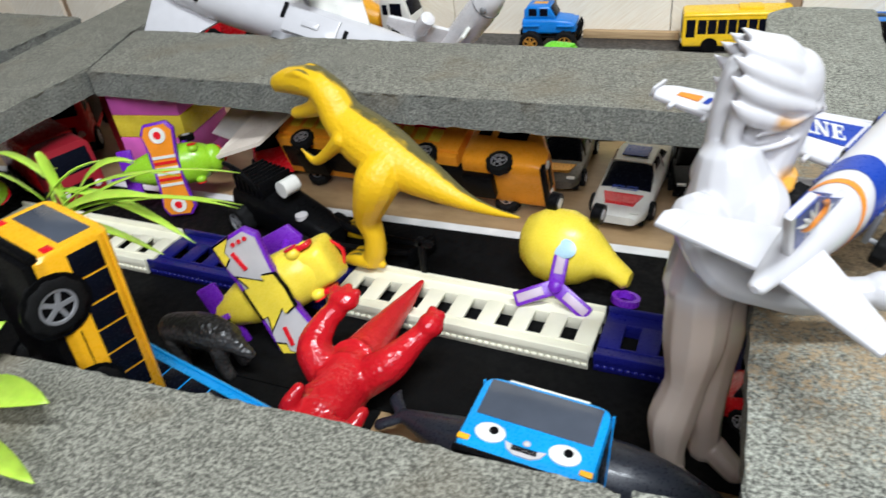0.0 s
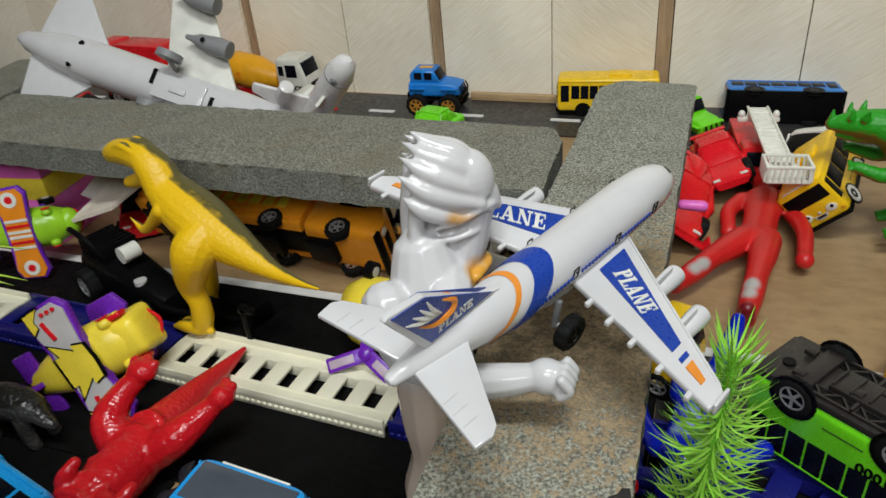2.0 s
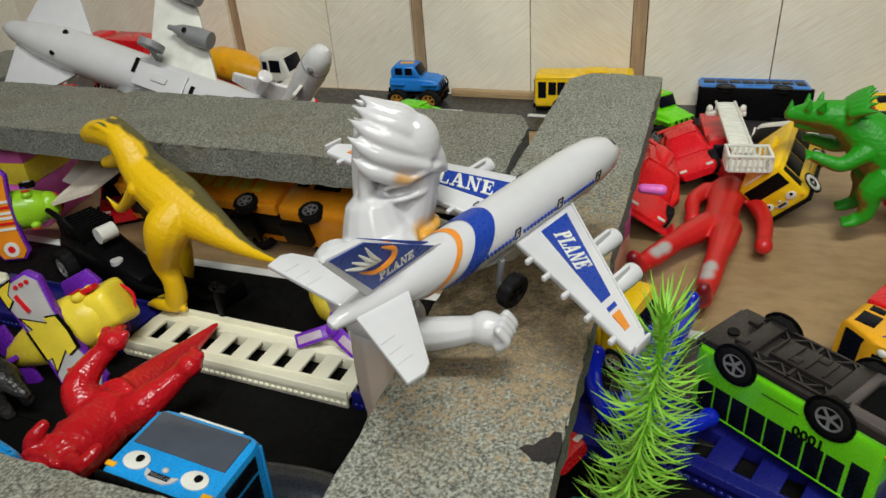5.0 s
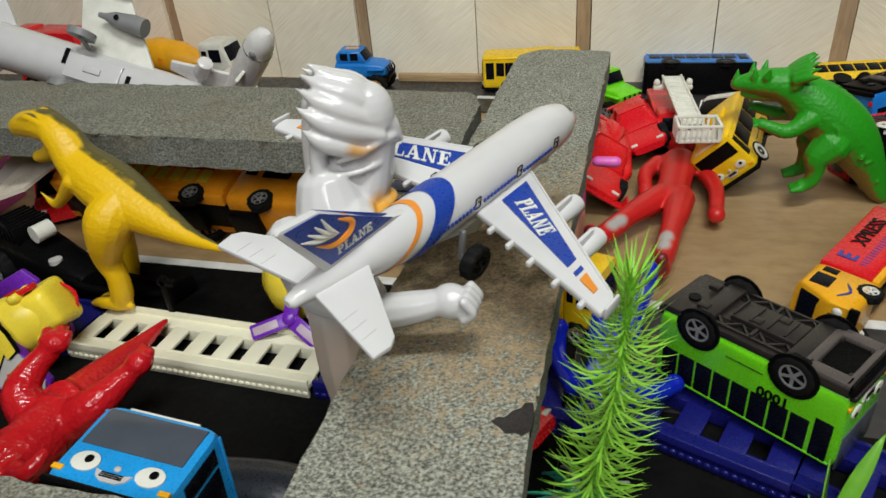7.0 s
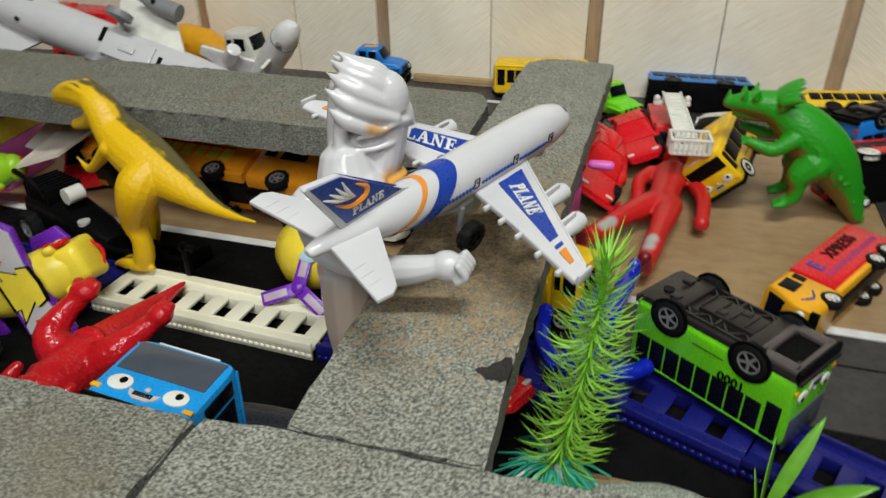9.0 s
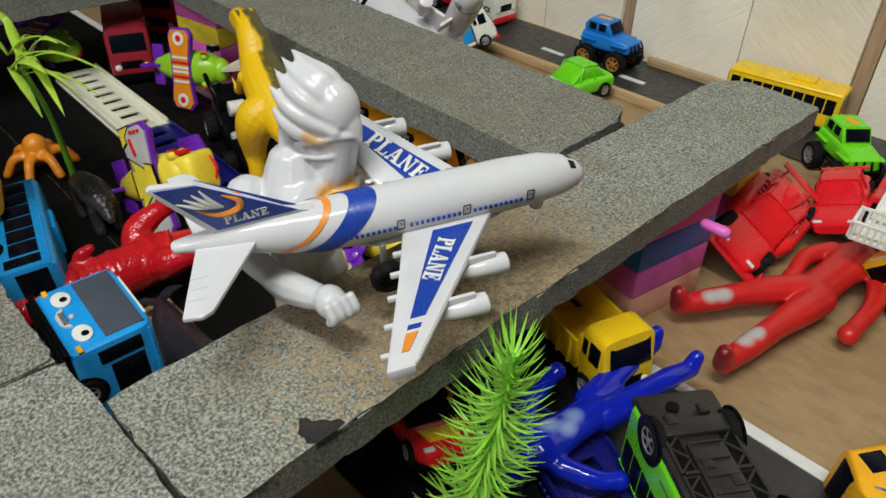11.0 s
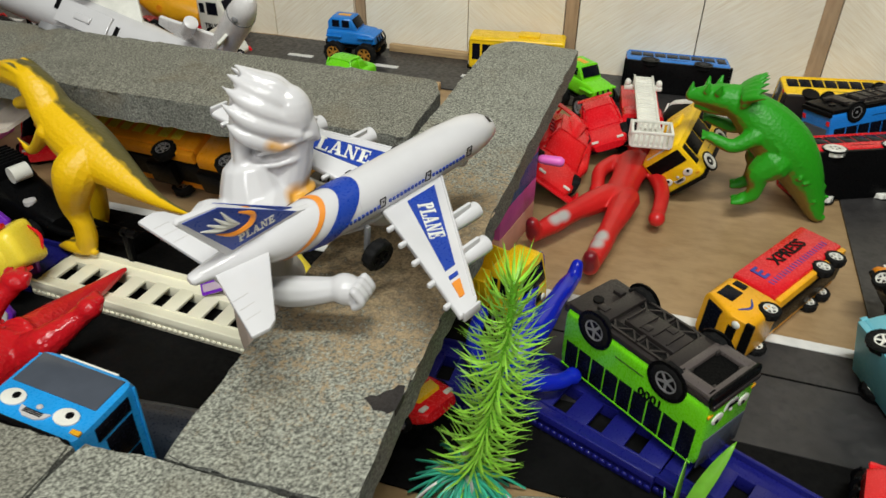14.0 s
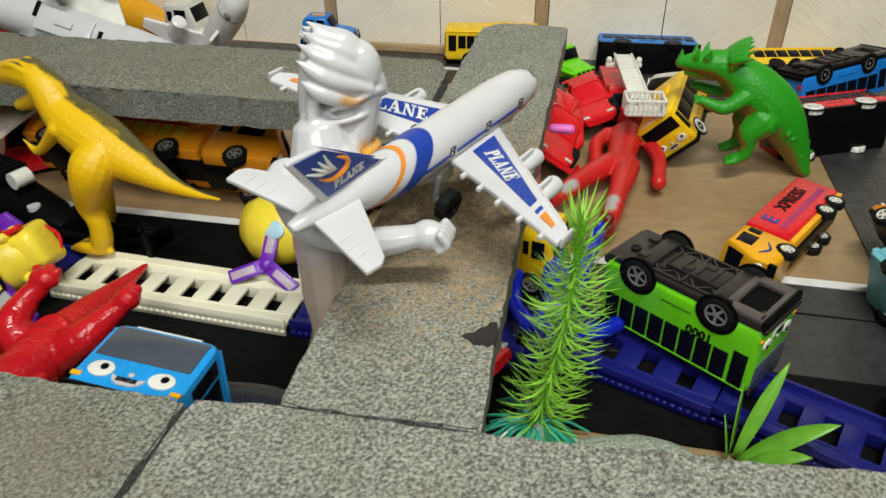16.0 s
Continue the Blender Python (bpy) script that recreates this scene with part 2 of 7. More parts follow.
def basis(at, fwd, up):
    """A pose whose x is ahead and z is up."""
    x = Vector(fwd).normalized()
    z = Vector(up)
    z = (z - x * z.dot(x)).normalized()
    y = z.cross(x)
    m = Matrix((x, y, z)).transposed().to_4x4()
    m.translation = Vector(at)
    return m


def join(*bms):
    out = bms[0]
    for other in bms[1:]:
        me = bpy.data.meshes.new("tmp")
        other.to_mesh(me)
        other.free()
        out.from_mesh(me)
        bpy.data.meshes.remove(me)
    return out


def moved(bm, m):
    bmesh.ops.transform(bm, matrix=m, verts=bm.verts)
    return bm


def box(sx, sy, sz, at=(0, 0, 0), bevel=0.0, seg=2, taper=(1, 1)):
    """A block by its size and centre; taper narrows its top."""
    bm = bmesh.new()
    bmesh.ops.create_cube(bm, size=1)
    for v in bm.verts:
        k = taper if v.co.z > 0 else (1, 1)
        v.co = Vector((v.co.x * sx * k[0], v.co.y * sy * k[1], v.co.z * sz))
    if bevel:
        bmesh.ops.bevel(bm, geom=bm.edges[:], offset=bevel, segments=seg, affect="EDGES", profile=0.5)
    return moved(bm, Matrix.Translation(at))


def prism(outline, low, high, bevel=0.0, plane="xy"):
    """An outline raised from low to high; plane says in which two axes it lies."""
    bm = bmesh.new()
    order = {"xy": lambda a, b, c: (a, b, c), "xz": lambda a, b, c: (a, c, b), "yz": lambda a, b, c: (c, a, b)}[plane]
    lo = [bm.verts.new(order(a, b, low)) for a, b in outline]
    hi = [bm.verts.new(order(a, b, high)) for a, b in outline]
    n = len(outline)
    bm.faces.new(lo), bm.faces.new(hi)
    for i in range(n):
        bm.faces.new((lo[i], lo[(i + 1) % n], hi[(i + 1) % n], hi[i]))
    if bevel:
        bmesh.ops.bevel(bm, geom=bm.edges[:], offset=bevel, segments=2, affect="EDGES", profile=0.5)
    return bm


def rings(loops, cap=True):
    bm = bmesh.new()
    vs = [[bm.verts.new(p) for p in loop] for loop in loops]
    n = len(vs[0])
    for a, b in zip(vs, vs[1:]):
        for i in range(n):
            bm.faces.new((a[i], a[(i + 1) % n], b[(i + 1) % n], b[i]))
    if cap:
        bm.faces.new(vs[0]), bm.faces.new(vs[-1])
    return bm


def loft(sections, n=20, p=2.0):
    """A body along x through (x, half width, bottom, top[, y]); p over 2 squares it off."""
    loops = []
    for s in sections:
        x, w, lo, hi = s[:4]
        y0 = s[4] if len(s) > 4 else 0
        loop = []
        for i in range(n):
            a = 2 * math.pi * (i + 0.5) / n
            c, d = math.cos(a), math.sin(a)
            loop.append((x, y0 + w * math.copysign(abs(c) ** (2 / p), c), (lo + hi) / 2 + (hi - lo) / 2 * math.copysign(abs(d) ** (2 / p), d)))
        loops.append(loop)
    return rings(loops)


def lathe(profile, n=20, axis="z", closed=False):
    """A turned shape from (along, radius); closed joins the last ring to the first, as for a tyre."""
    loops = []
    profile = list(profile) + [profile[0]] * closed
    for h, r in profile:
        loop = []
        for i in range(n):
            a = 2 * math.pi * i / n
            c, s = max(r, 1e-5) * math.cos(a), max(r, 1e-5) * math.sin(a)
            loop.append({"z": (c, s, h), "y": (c, h, s), "x": (h, c, s)}[axis])
        loops.append(loop)
    bm = rings(loops, not closed)
    if closed:
        bmesh.ops.remove_doubles(bm, verts=bm.verts, dist=1e-7)
    return bm


def smooth_path(pts, radii, k=4):
    """More points along a bent line, by Catmull-Rom."""
    P = [np.array([*p, r], float) for p, r in zip(pts, radii)]
    P = [2 * P[0] - P[1]] + P + [2 * P[-1] - P[-2]]
    out = []
    for i in range(1, len(P) - 2):
        for j in range(k):
            t = j / k
            a, b, c, d = P[i - 1:i + 3]
            out.append(0.5 * (2 * b + (c - a) * t + (2 * a - 5 * b + 4 * c - d) * t * t + (3 * b - a - 3 * c + d) * t ** 3))
    out.append(P[-2])
    return [tuple(o[:3]) for o in out], [max(float(o[3]), 2e-4) for o in out]


def tube(pts, radii, n=10, k=4, flat=1.0, side=(0, 0, 1)):
    """A limb of changing thickness along a bent line, with rounded ends; flat squeezes it along side."""
    if len(pts) > 2 and k > 1:
        pts, radii = smooth_path(pts, radii, k)
    pts = [Vector(p) for p in pts]
    loops = []
    up, s = Vector(side), None
    for i, (p, r) in enumerate(zip(pts, radii)):
        d = (pts[min(i + 1, len(pts) - 1)] - pts[max(i - 1, 0)]).normalized()
        s = d.cross(up) if s is None else s - d * s.dot(d)
        if s.length < 1e-3:
            s = d.cross(Vector((1, 0.3, 0)))
        s.normalize()
        u = s.cross(d).normalized()
        ends = [(p, r)]
        if i == 0:
            ends = [(p - d * r * 0.85, r * 0.45), (p - d * r * 0.5, r * 0.85), (p, r)]
        elif i == len(pts) - 1:
            ends = [(p, r), (p + d * r * 0.5, r * 0.85), (p + d * r * 0.85, r * 0.45)]
        for q, w in ends:
            loops.append([q + s * (w * math.cos(2 * math.pi * j / n)) + u * (w * flat * math.sin(2 * math.pi * j / n)) for j in range(n)])
    return rings(loops)


def blob(at, rx, ry, rz, n=16):
    bm = bmesh.new()
    bmesh.ops.create_uvsphere(bm, u_segments=n, v_segments=n // 2 + 2, radius=1)
    return moved(bm, Matrix.Translation(at) @ Matrix.Diagonal((rx, ry, rz, 1)))


def fuse(ob, size, smooth=6):
    """Welds the limbs of one figure into a single skin."""
    r = ob.modifiers.new("weld", "REMESH")
    r.mode, r.voxel_size, r.use_smooth_shade = "VOXEL", size, True
    s = ob.modifiers.new("soften", "SMOOTH")
    s.factor, s.iterations = 0.5, smooth
    return ob


def lettering(text, size, material, parent, at, name="lettering", thick=0.0002, wide=1.0):
    cu = bpy.data.curves.new("tmp_text", "FONT")
    cu.body, cu.size, cu.extrude, cu.align_x, cu.align_y = text, size, thick, "CENTER", "CENTER"
    cu.resolution_u, cu.offset = 3, size * 0.022
    tmp = new("tmp_text", cu)
    bpy.context.view_layer.update()
    me = bpy.data.meshes.new_from_object(tmp.evaluated_get(bpy.context.evaluated_depsgraph_get()))
    bpy.data.objects.remove(tmp)
    bpy.data.curves.remove(cu)
    me.transform(Matrix.Diagonal((wide, 1, 1, 1)))
    me.materials.clear()
    me.materials.append(material)
    ob = new(name, me)
    ob.parent = parent
    ob.matrix_basis = at
    return ob


# ---- setting ----
G = 0.0
ground = solid("ground", box(3.6, 3.6, 0.02, (0, 0.3, -0.0102)), BOARD, "brown plywood base board under the whole toy layout", "base board", kind="structure")


def sheet(name, x0, x1, y0, y1, z, material, label, category):
    return solid(name, box(x1 - x0, y1 - y0, 0.0012, ((x0 + x1) / 2, (y0 + y1) / 2, z + 0.0006)), material, label, category, kind="structure")


sheet("road_front", -0.95, 0.0, 0.036, 0.207, 0.0004, ROAD, "black vinyl road sheet with rail tracks on it", "road")
sheet("road_front_right", 0.0004, 0.9, 0.056, 0.1185, 0.0004, ROAD, "black vinyl road sheet under the blue track", "road")
sheet("road_middle_right", 0.0004, 0.9, 0.119, 0.207, 0.0004, ROAD_SHEEN, "dark vinyl road sheet beside the green bus, greyed for its sheen", "road")
sheet("road_yard", -0.95, -0.236, -0.16, 0.0352, 0.0004, ROAD, "black vinyl sheet running under the slabs", "road")
sheet("road_right", 0.223, 0.9, 0.217, 0.62, 0.0004, ROAD_SHEEN, "dark vinyl road sheet beside the plywood, greyed for its sheen", "road")
sheet("road_back", -1.2, 0.222, 0.529, 0.628, 0.0004, ROAD_SHEEN, "dark road strip with white dashes along the panel wall", "road")
sheet("line_front", -0.95, 0.9, 0.2075, 0.2155, 0.0006, LINE, "white edge line of the front road", "road line")
dash = sheet("road_dash", -0.016, 0.016, -0.003, 0.003, 0.0, LINE, "short white dash on the back road", "road line")
dash.matrix_basis = Matrix.Translation((-0.243, 0.57, 0.0014))
for i in range(-7, 3):
    if i:
        tagged(copy_thing(dash, Matrix.Translation((-0.243 + 0.109 * i, 0.57, 0.0014))), group="dashes of the back road")
solid("seam_front", box(0.9, 0.0012, 0.0004, (0.45, 0.176, 0.0018)), ROAD, "seam between two black road sheets", "road seam", kind="structure")
solid("kerb_front", box(1.0, 0.008, 0.009, (-0.66, 0.524, 0.0045), 0.001), STRIP, "pale wooden batten along the back road", "batten", kind="structure")
solid("kerb_back", box(0.115, 0.007, 0.009, (-0.20, 0.623, 0.006), 0.001), STRIP, "short pale wooden batten at the foot of the wall", "batten", kind="structure")


def wall_panel(x0, x1, y0, y1, material, name="panel"):
    """One upright panel between two folds."""
    h, d = 0.62, 0.006
    return prism([(x0, y0), (x1, y1), (x1, y1 + d), (x0, y0 + d)], -0.02, h)


wall = thing("wall_back", Matrix.Identity(4), "folding wall of pale streaky wooden panels behind the layout", "panel wall", kind="structure")
folds = [(-0.42 + 0.1285 * i, 0.632) for i in range(-7, 8)]
for i, ((xa, ya), (xb, yb)) in enumerate(zip(folds, folds[1:])):
    wide = i % 2 == 1
    ya2, yb2 = ya + (0.004 if wide else 0.0), yb + (0.0 if wide else 0.004)
    part("panel", wall_panel(xa + 0.0006, xb - (0.016 if wide else 0.0006), ya2, yb2, PANEL), PANEL if i % 3 else PANEL_B, wall)
    if wide:
        part("panel_return", wall_panel(xb - 0.0154, xb - 0.0006, yb2 + 0.006, yb2 - 0.001, RETURN_SHADE), RETURN_SHADE, wall, "edge of a folded panel, its shading painted brown")
solid("room_wall", join(box(0.1, 6, 3.4, (2.4, 0.4, 1.5)), box(0.1, 6, 3.4, (-2.6, 0.4, 1.5)), box(5.2, 0.1, 3.4, (-0.1, -2.4, 1.5)), box(5.2, 0.1, 3.4, (-0.1, 2.9, 1.5))), PLASTER, "plain plaster walls of the room", "wall", kind="structure")
solid("ceiling", box(5.4, 5.8, 0.1, (-0.1, 0.2, 2.75)), PLASTER, "plain room ceiling", "ceiling", kind="structure")
solid("floor", box(5.4, 5.8, 0.1, (-0.1, 0.2, -0.08)), PLASTER, "plain room floor", "floor", kind="structure")

# ---- stone slabs ----


def slab(outline, top, thick, material, label, seed):
    """A sawn stone strip with chipped, slightly wavy edges."""
    rnd = random.Random(seed)
    pts = []
    n = len(outline)
    for i in range(n):
        a, b = Vector(outline[i]), Vector(outline[(i + 1) % n])
        m = max(1, int((b - a).length / 0.006))
        for j in range(m):
            q = a.lerp(b, j / m)
            w = 0.0 if j == 0 else 1.0
            pts.append((q.x + w * rnd.gauss(0, 0.00045), q.y + w * rnd.gauss(0, 0.00045)))
    bm = prism(pts, top - thick, top)
    edges = [e for e in bm.edges if all(v.co.z > top - 1e-5 for v in e.verts)]
    for v in bm.verts:
        v.co.z += rnd.gauss(0, 0.0002)
    bmesh.ops.bevel(bm, geom=edges, offset=0.0011, segments=2, affect="EDGES")
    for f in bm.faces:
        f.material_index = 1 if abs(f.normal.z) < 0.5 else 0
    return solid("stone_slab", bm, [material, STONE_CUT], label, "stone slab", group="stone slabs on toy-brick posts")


TOP = 0.105
slab([(-0.066, -0.0485), (0.0025, -0.0475), (0.0, 0.0), (-0.001, 0.200), (-0.0005, 0.397), (-0.055, 0.402), (-0.0705, 0.385), (-0.0705, 0.2)], TOP, 0.017, STONE, "rough grey stone strip with a dark chip on its edge", 1)
slab([(-0.0745, 0.204), (-0.078, 0.28), (-0.088, 0.300), (-0.34, 0.304), (-0.605, 0.312), (-0.57, 0.215), (-0.3, 0.206)], TOP, 0.021, STONE_DARK, "fine grey stone strip lying across behind the yellow dinosaur", 2)
slab([(-0.5725, 0.2155), (-0.608, 0.3125), (-0.62, 0.42), (-0.70, 0.41), (-0.672, 0.215), (-0.655, -0.06), (-0.575, -0.06)], TOP, 0.02, STONE_DARK, "grey stone strip running away beside the toy yard", 3)
slab([(-0.0985, -0.0545), (-0.0995, -0.145), (-0.42, -0.15), (-0.655, -0.152), (-0.655, -0.064), (-0.34, -0.062), (-0.2, -0.055)], TOP, 0.02, STONE_DARK, "grey stone slab with dark spots along the front", 4)
slab([(-0.0955, -0.052), (-0.066, -0.0505), (0.004, -0.0495), (0.14, -0.0385), (0.36, -0.025), (0.36, -0.13), (-0.0965, -0.145)], TOP, 0.02, STONE, "speckled grey stone slab along the front", 5)
slab([(-0.703, 0.25), (-0.708, 0.345), (-1.02, 0.365), (-1.02, 0.262)], TOP, 0.02, STONE_DARK, "grey stone strip leading away to the side", 6)
chip = solid("stone_chip", prism([(-0.0125, -0.0035), (-0.0105, -0.0012), (-0.0082, -0.0010), (-0.0065, 0.0022), (-0.0040, 0.0040), (-0.0030, 0.0066), (-0.0005, 0.0072), (0.0006, 0.003), (0.0006, -0.005), (-0.0016, -0.0078), (-0.0040, -0.0070), (-0.0070, -0.0078), (-0.0088, -0.0060)], TOP - 0.003, TOP + 0.0003), plastic("dark_broken_stone", (0.022, 0.018, 0.016), 0.9, relief=0.8, vary=0.4), "dark broken hollow in the edge of the slab", "stone chip", kind="structure")

# ---- the white toy airliner ----


def serif_word(parent, size, material, at, wide=1.0, thick=0.0003):
    """PLANE in bold letters with thick stems, thin arms and slab serifs."""
    def bar(x0, x1, y0, y1):
        return [(x0, y0), (x1, y0), (x1, y1), (x0, y1)]
    bowl = [(0.30, 1.0), (0.58, 1.0), (0.72, 0.94), (0.78, 0.82), (0.78, 0.66), (0.72, 0.54), (0.58, 0.48), (0.30, 0.48), (0.30, 0.58), (0.48, 0.58), (0.52, 0.66), (0.52, 0.82), (0.48, 0.90), (0.30, 0.90)]
    letters = [[bar(0.10, 0.34, 0, 1), bar(0, 0.46, 0, 0.10), bar(0, 0.3, 0.90, 1), bowl],
               [bar(0.10, 0.34, 0, 1), bar(0, 0.72, 0, 0.10), bar(0, 0.46, 0.90, 1), [(0.62, 0), (0.74, 0), (0.74, 0.36), (0.68, 0.36)]],
               [[(0.36, 1), (0.54, 1), (0.84, 0.06), (0.58, 0.06)], [(0.36, 1), (0.46, 0.90), (0.20, 0.06), (0.12, 0.06)], bar(0.24, 0.64, 0.28, 0.38), bar(0, 0.30, 0, 0.10), bar(0.48, 0.94, 0, 0.10)],
               [bar(0.12, 0.22, 0, 1), [(0.05, 1), (0.32, 1), (0.78, 0), (0.62, 0)], bar(0.70, 0.80, 0, 1), bar(0, 0.34, 0, 0.10), bar(0.58, 0.92, 0.90, 1)],
               [bar(0.10, 0.34, 0, 1), bar(0, 0.72, 0, 0.10), bar(0, 0.70, 0.90, 1), bar(0.3, 0.54, 0.46, 0.56), bar(0.48, 0.56, 0.34, 0.68), [(0.62, 0), (0.74, 0), (0.74, 0.32), (0.68, 0.32)], [(0.60, 1), (0.70, 1), (0.70, 0.70), (0.66, 0.70)]]]
    steps = (0.88, 0.84, 0.98, 1.0, 0.76)
    total = sum(steps)
    x = -total / 2
    for letter, step in zip(letters, steps):
        bits = [prism([((px + x) * size * wide, (py - 0.5) * size) for px, py in o], -thick, thick + 0.00002 * k) for k, o in enumerate(letter)]
        part("letter", join(*bits), material, parent, at=at)
        x += step


def airliner(m, label):
    plane = thing("toy_airplane", m, label, "toy airplane")
    R = 0.0105
    secs = [(0.0545, 0.0006, -0.0038, -0.0026), (0.0536, 0.0028, -0.0058, 0.0002), (0.0505, 0.0054, -0.0078, 0.0036), (0.044, 0.0080, -0.0094, 0.0074),
            (0.035, 0.0097, -0.0102, 0.0096), (0.020, R, -R, R), (-0.040, R, -R, R), (-0.054, 0.0101, -0.0096, R),
            (-0.070, 0.0085, -0.0064, 0.0104), (-0.086, 0.0060, -0.0016, 0.0094), (-0.100, 0.0036, 0.0024, 0.0082), (-0.1055, 0.0026, 0.0032, 0.0074), (-0.1065, 0.0014, 0.0042, 0.0066)]
    part("fuselage", loft(secs, 36), WHITE, plane)

    def skin(x, a, lift=0.0003):
        xs = [q[0] for q in secs][::-1]
        w, lo, hi = (float(np.interp(x, xs, [q[i] for q in secs][::-1])) for i in (1, 2, 3))
        return Vector((x, (w + lift) * math.cos(a), (lo + hi) / 2 + ((hi - lo) / 2 + lift) * math.sin(a)))

    def band(x0, x1, lean, material, name):
        bm = bmesh.new()
        rows = []
        for i in range(33):
            a = -0.75 + (math.pi + 1.5) * i / 32
            k = lean * math.sin(a) * R
            rows.append([bm.verts.new(skin(x0 + (x1 - x0) * j / 4 + k, a)) for j in range(5)])
        for r, q in zip(rows, rows[1:]):
            for j in range(4):
                bm.faces.new((r[j], r[j + 1], q[j + 1], q[j]))
        part(name, bm, material, plane, "printed stripe round the fuselage")

    band(-0.0560, -0.0455, 1.25, PRINT_BLUE, "blue_stripe")
    band(-0.0652, -0.0624, 1.25, PRINT_ORANGE, "orange_stripe")
    # wings rising to their tips, with prints, engines and flap blocks
    for s, side in ((-1, "right"), (1, "left")):
        rise = Matrix.Rotation(s * 0.17, 4, "X")
        outline = [(0.013, s * 0.006), (-0.0375, s * 0.0715), (-0.0425, s * 0.0755), (-0.0490, s * 0.0735), (-0.0345, s * 0.036), (-0.0245, s * 0.006)]
        wing = part("wing", prism(outline, -0.0075, -0.0048, 0.0009), WHITE, plane, at=rise)

        def on(u, v):
            """A place on the wing: u from root to tip, v from the trailing to the leading edge."""
            y = s * (0.006 + u * 0.067)
            le, te = 0.013 - u * 0.0525, -0.0245 - u * 0.0245
            return (te + (le - te) * v, y)
        z0, z1 = -0.0050, -0.0043
        part("print", prism([on(0.10, 0.36), on(0.10, 0.82), on(0.72, 0.68), on(0.72, 0.38)], z0, z1), PRINT_BLUE, wing, "dark blue printed panel")
        part("print", prism([on(0.765, 0.38), on(0.765, 0.67), on(0.79, 0.67), on(0.79, 0.38)], z0, z1), PRINT_BLUE, wing, "dark blue printed bar")
        part("print", prism([on(0.815, 0.38), on(0.815, 0.66), on(0.92, 0.62), on(0.92, 0.40)], z0, z1), PRINT_ORANGE, wing, "orange printed patch")
        a, b = Vector((*on(0.10, 0.585), -0.0042)), Vector((*on(0.72, 0.50), -0.0042))
        d = (b - a).normalized() if s < 0 else (a - b).normalized()
        serif_word(wing, 0.0064 if s < 0 else 0.0080, OFFWHITE, basis(a.lerp(b, 0.40 if s < 0 else 0.37), d, (0, 0, 1)), 0.82)
        for u in (0.2, 0.36, 0.53, 0.72, 0.9):
            x, y = on(u, -0.02)
            part("flap_fairing", box(0.0042, 0.0019, 0.0022, (x, y, -0.0062), 0.0006), WHITE, wing)
        part("wing_lip", tube([(*on(0.06, 0.97), -0.0050), (*on(0.96, 0.95), -0.0050)], [0.0007, 0.0005], 6, 1), WHITE, wing)
        part("tip_fence", box(0.0085, 0.0012, 0.0044, (-0.0440, s * 0.0748, -0.0052), 0.0005), WHITE, wing)
        for x, y in ((-0.0005, 0.0313), (-0.0150, 0.0490)):
            prof = [(-0.012, 0.0012), (-0.006, 0.0032), (0.004, 0.0039), (0.0080, 0.0038), (0.0085, 0.0031), (0.006, 0.0027)]
            part("engine", moved(lathe(prof, 18, "x"), Matrix.Translation((x, s * y, -0.0115))), WHITE, wing)
            part("pylon", box(0.014, 0.0016, 0.006, (x - 0.003, s * y, -0.0085), 0.0004), WHITE, wing)
        # tailplane
        tail = [(-0.0755, s * 0.003), (-0.0955, s * 0.0340), (-0.0990, s * 0.0358), (-0.1055, s * 0.0348), (-0.0985, s * 0.003)]
        stab = part("tailplane", prism(tail, 0.0035, 0.0056, 0.0007), WHITE, plane, at=Matrix.Rotation(s * 0.06, 4, "X"))
        for k in (0.45, 0.6, 0.75):
            part("groove", box(0.006, 0.0003, 0.0002, (-0.0955 - 0.006 * k, s * (0.004 + 0.032 * k), 0.0056)), PALE_GREY, stab)
        # doors and window rows
        for x in (-0.026, 0.0, 0.0262):
            a = 0.18 if s > 0 else math.pi - 0.18
            p0 = skin(x, a)
            fr = join(*[box(*sz, at=(p0.x + o[0], p0.y, p0.z + o[1])) for sz, o in (((0.0028, 0.0005, 0.00025), (0, 0.0023)), ((0.0028, 0.0005, 0.00025), (0, -0.0023)), ((0.00025, 0.0005, 0.0046), (0.0014, 0)), ((0.00025, 0.0005, 0.0046), (-0.0014, 0)), ((0.0003, 0.0005, 0.0007), (0.0003, 0.0002)))])
            part("door", fr, CHASSIS, plane, "thin printed door outline")
        xs = [-0.045 + 0.0021 * i for i in range(42)]
        quads = [box(0.0011, 0.0006, 0.0014, tuple(skin(x, 0.08 if s > 0 else math.pi - 0.08))) for x in xs if x < 0.0235 and min(abs(x + 0.026), abs(x)) > 0.0022]
        row = part("window_row", join(*quads), PRINT_BLUE, plane, "row of small printed cabin windows")
        tagged(row, kind="stuff")
    part("body_seam", moved(lathe([(-0.0001, R + 0.00005), (0.0001, R + 0.00005)], 36, "x"), Matrix.Translation((-0.0365, 0, 0))), PALE_GREY, plane, "fine moulding seam")
    fin = part("tail_fin", prism([(-0.090, 0.006), (-0.053, 0.0100), (-0.066, 0.0130), (-0.0925, 0.0330), (-0.1060, 0.0345), (-0.1075, 0.0335)], -0.0013, 0.0013, 0.0006, "xz"), WHITE, plane)
    for y in (-1, 1):
        part("fin_print", prism([(-0.0895, 0.0105), (-0.0615, 0.0122), (-0.0920, 0.0324), (-0.1052, 0.0333)], y * 0.0014 - 0.0002, y * 0.0014 + 0.0002, 0, "xz"), PRINT_BLUE, fin, "dark blue printed panel")
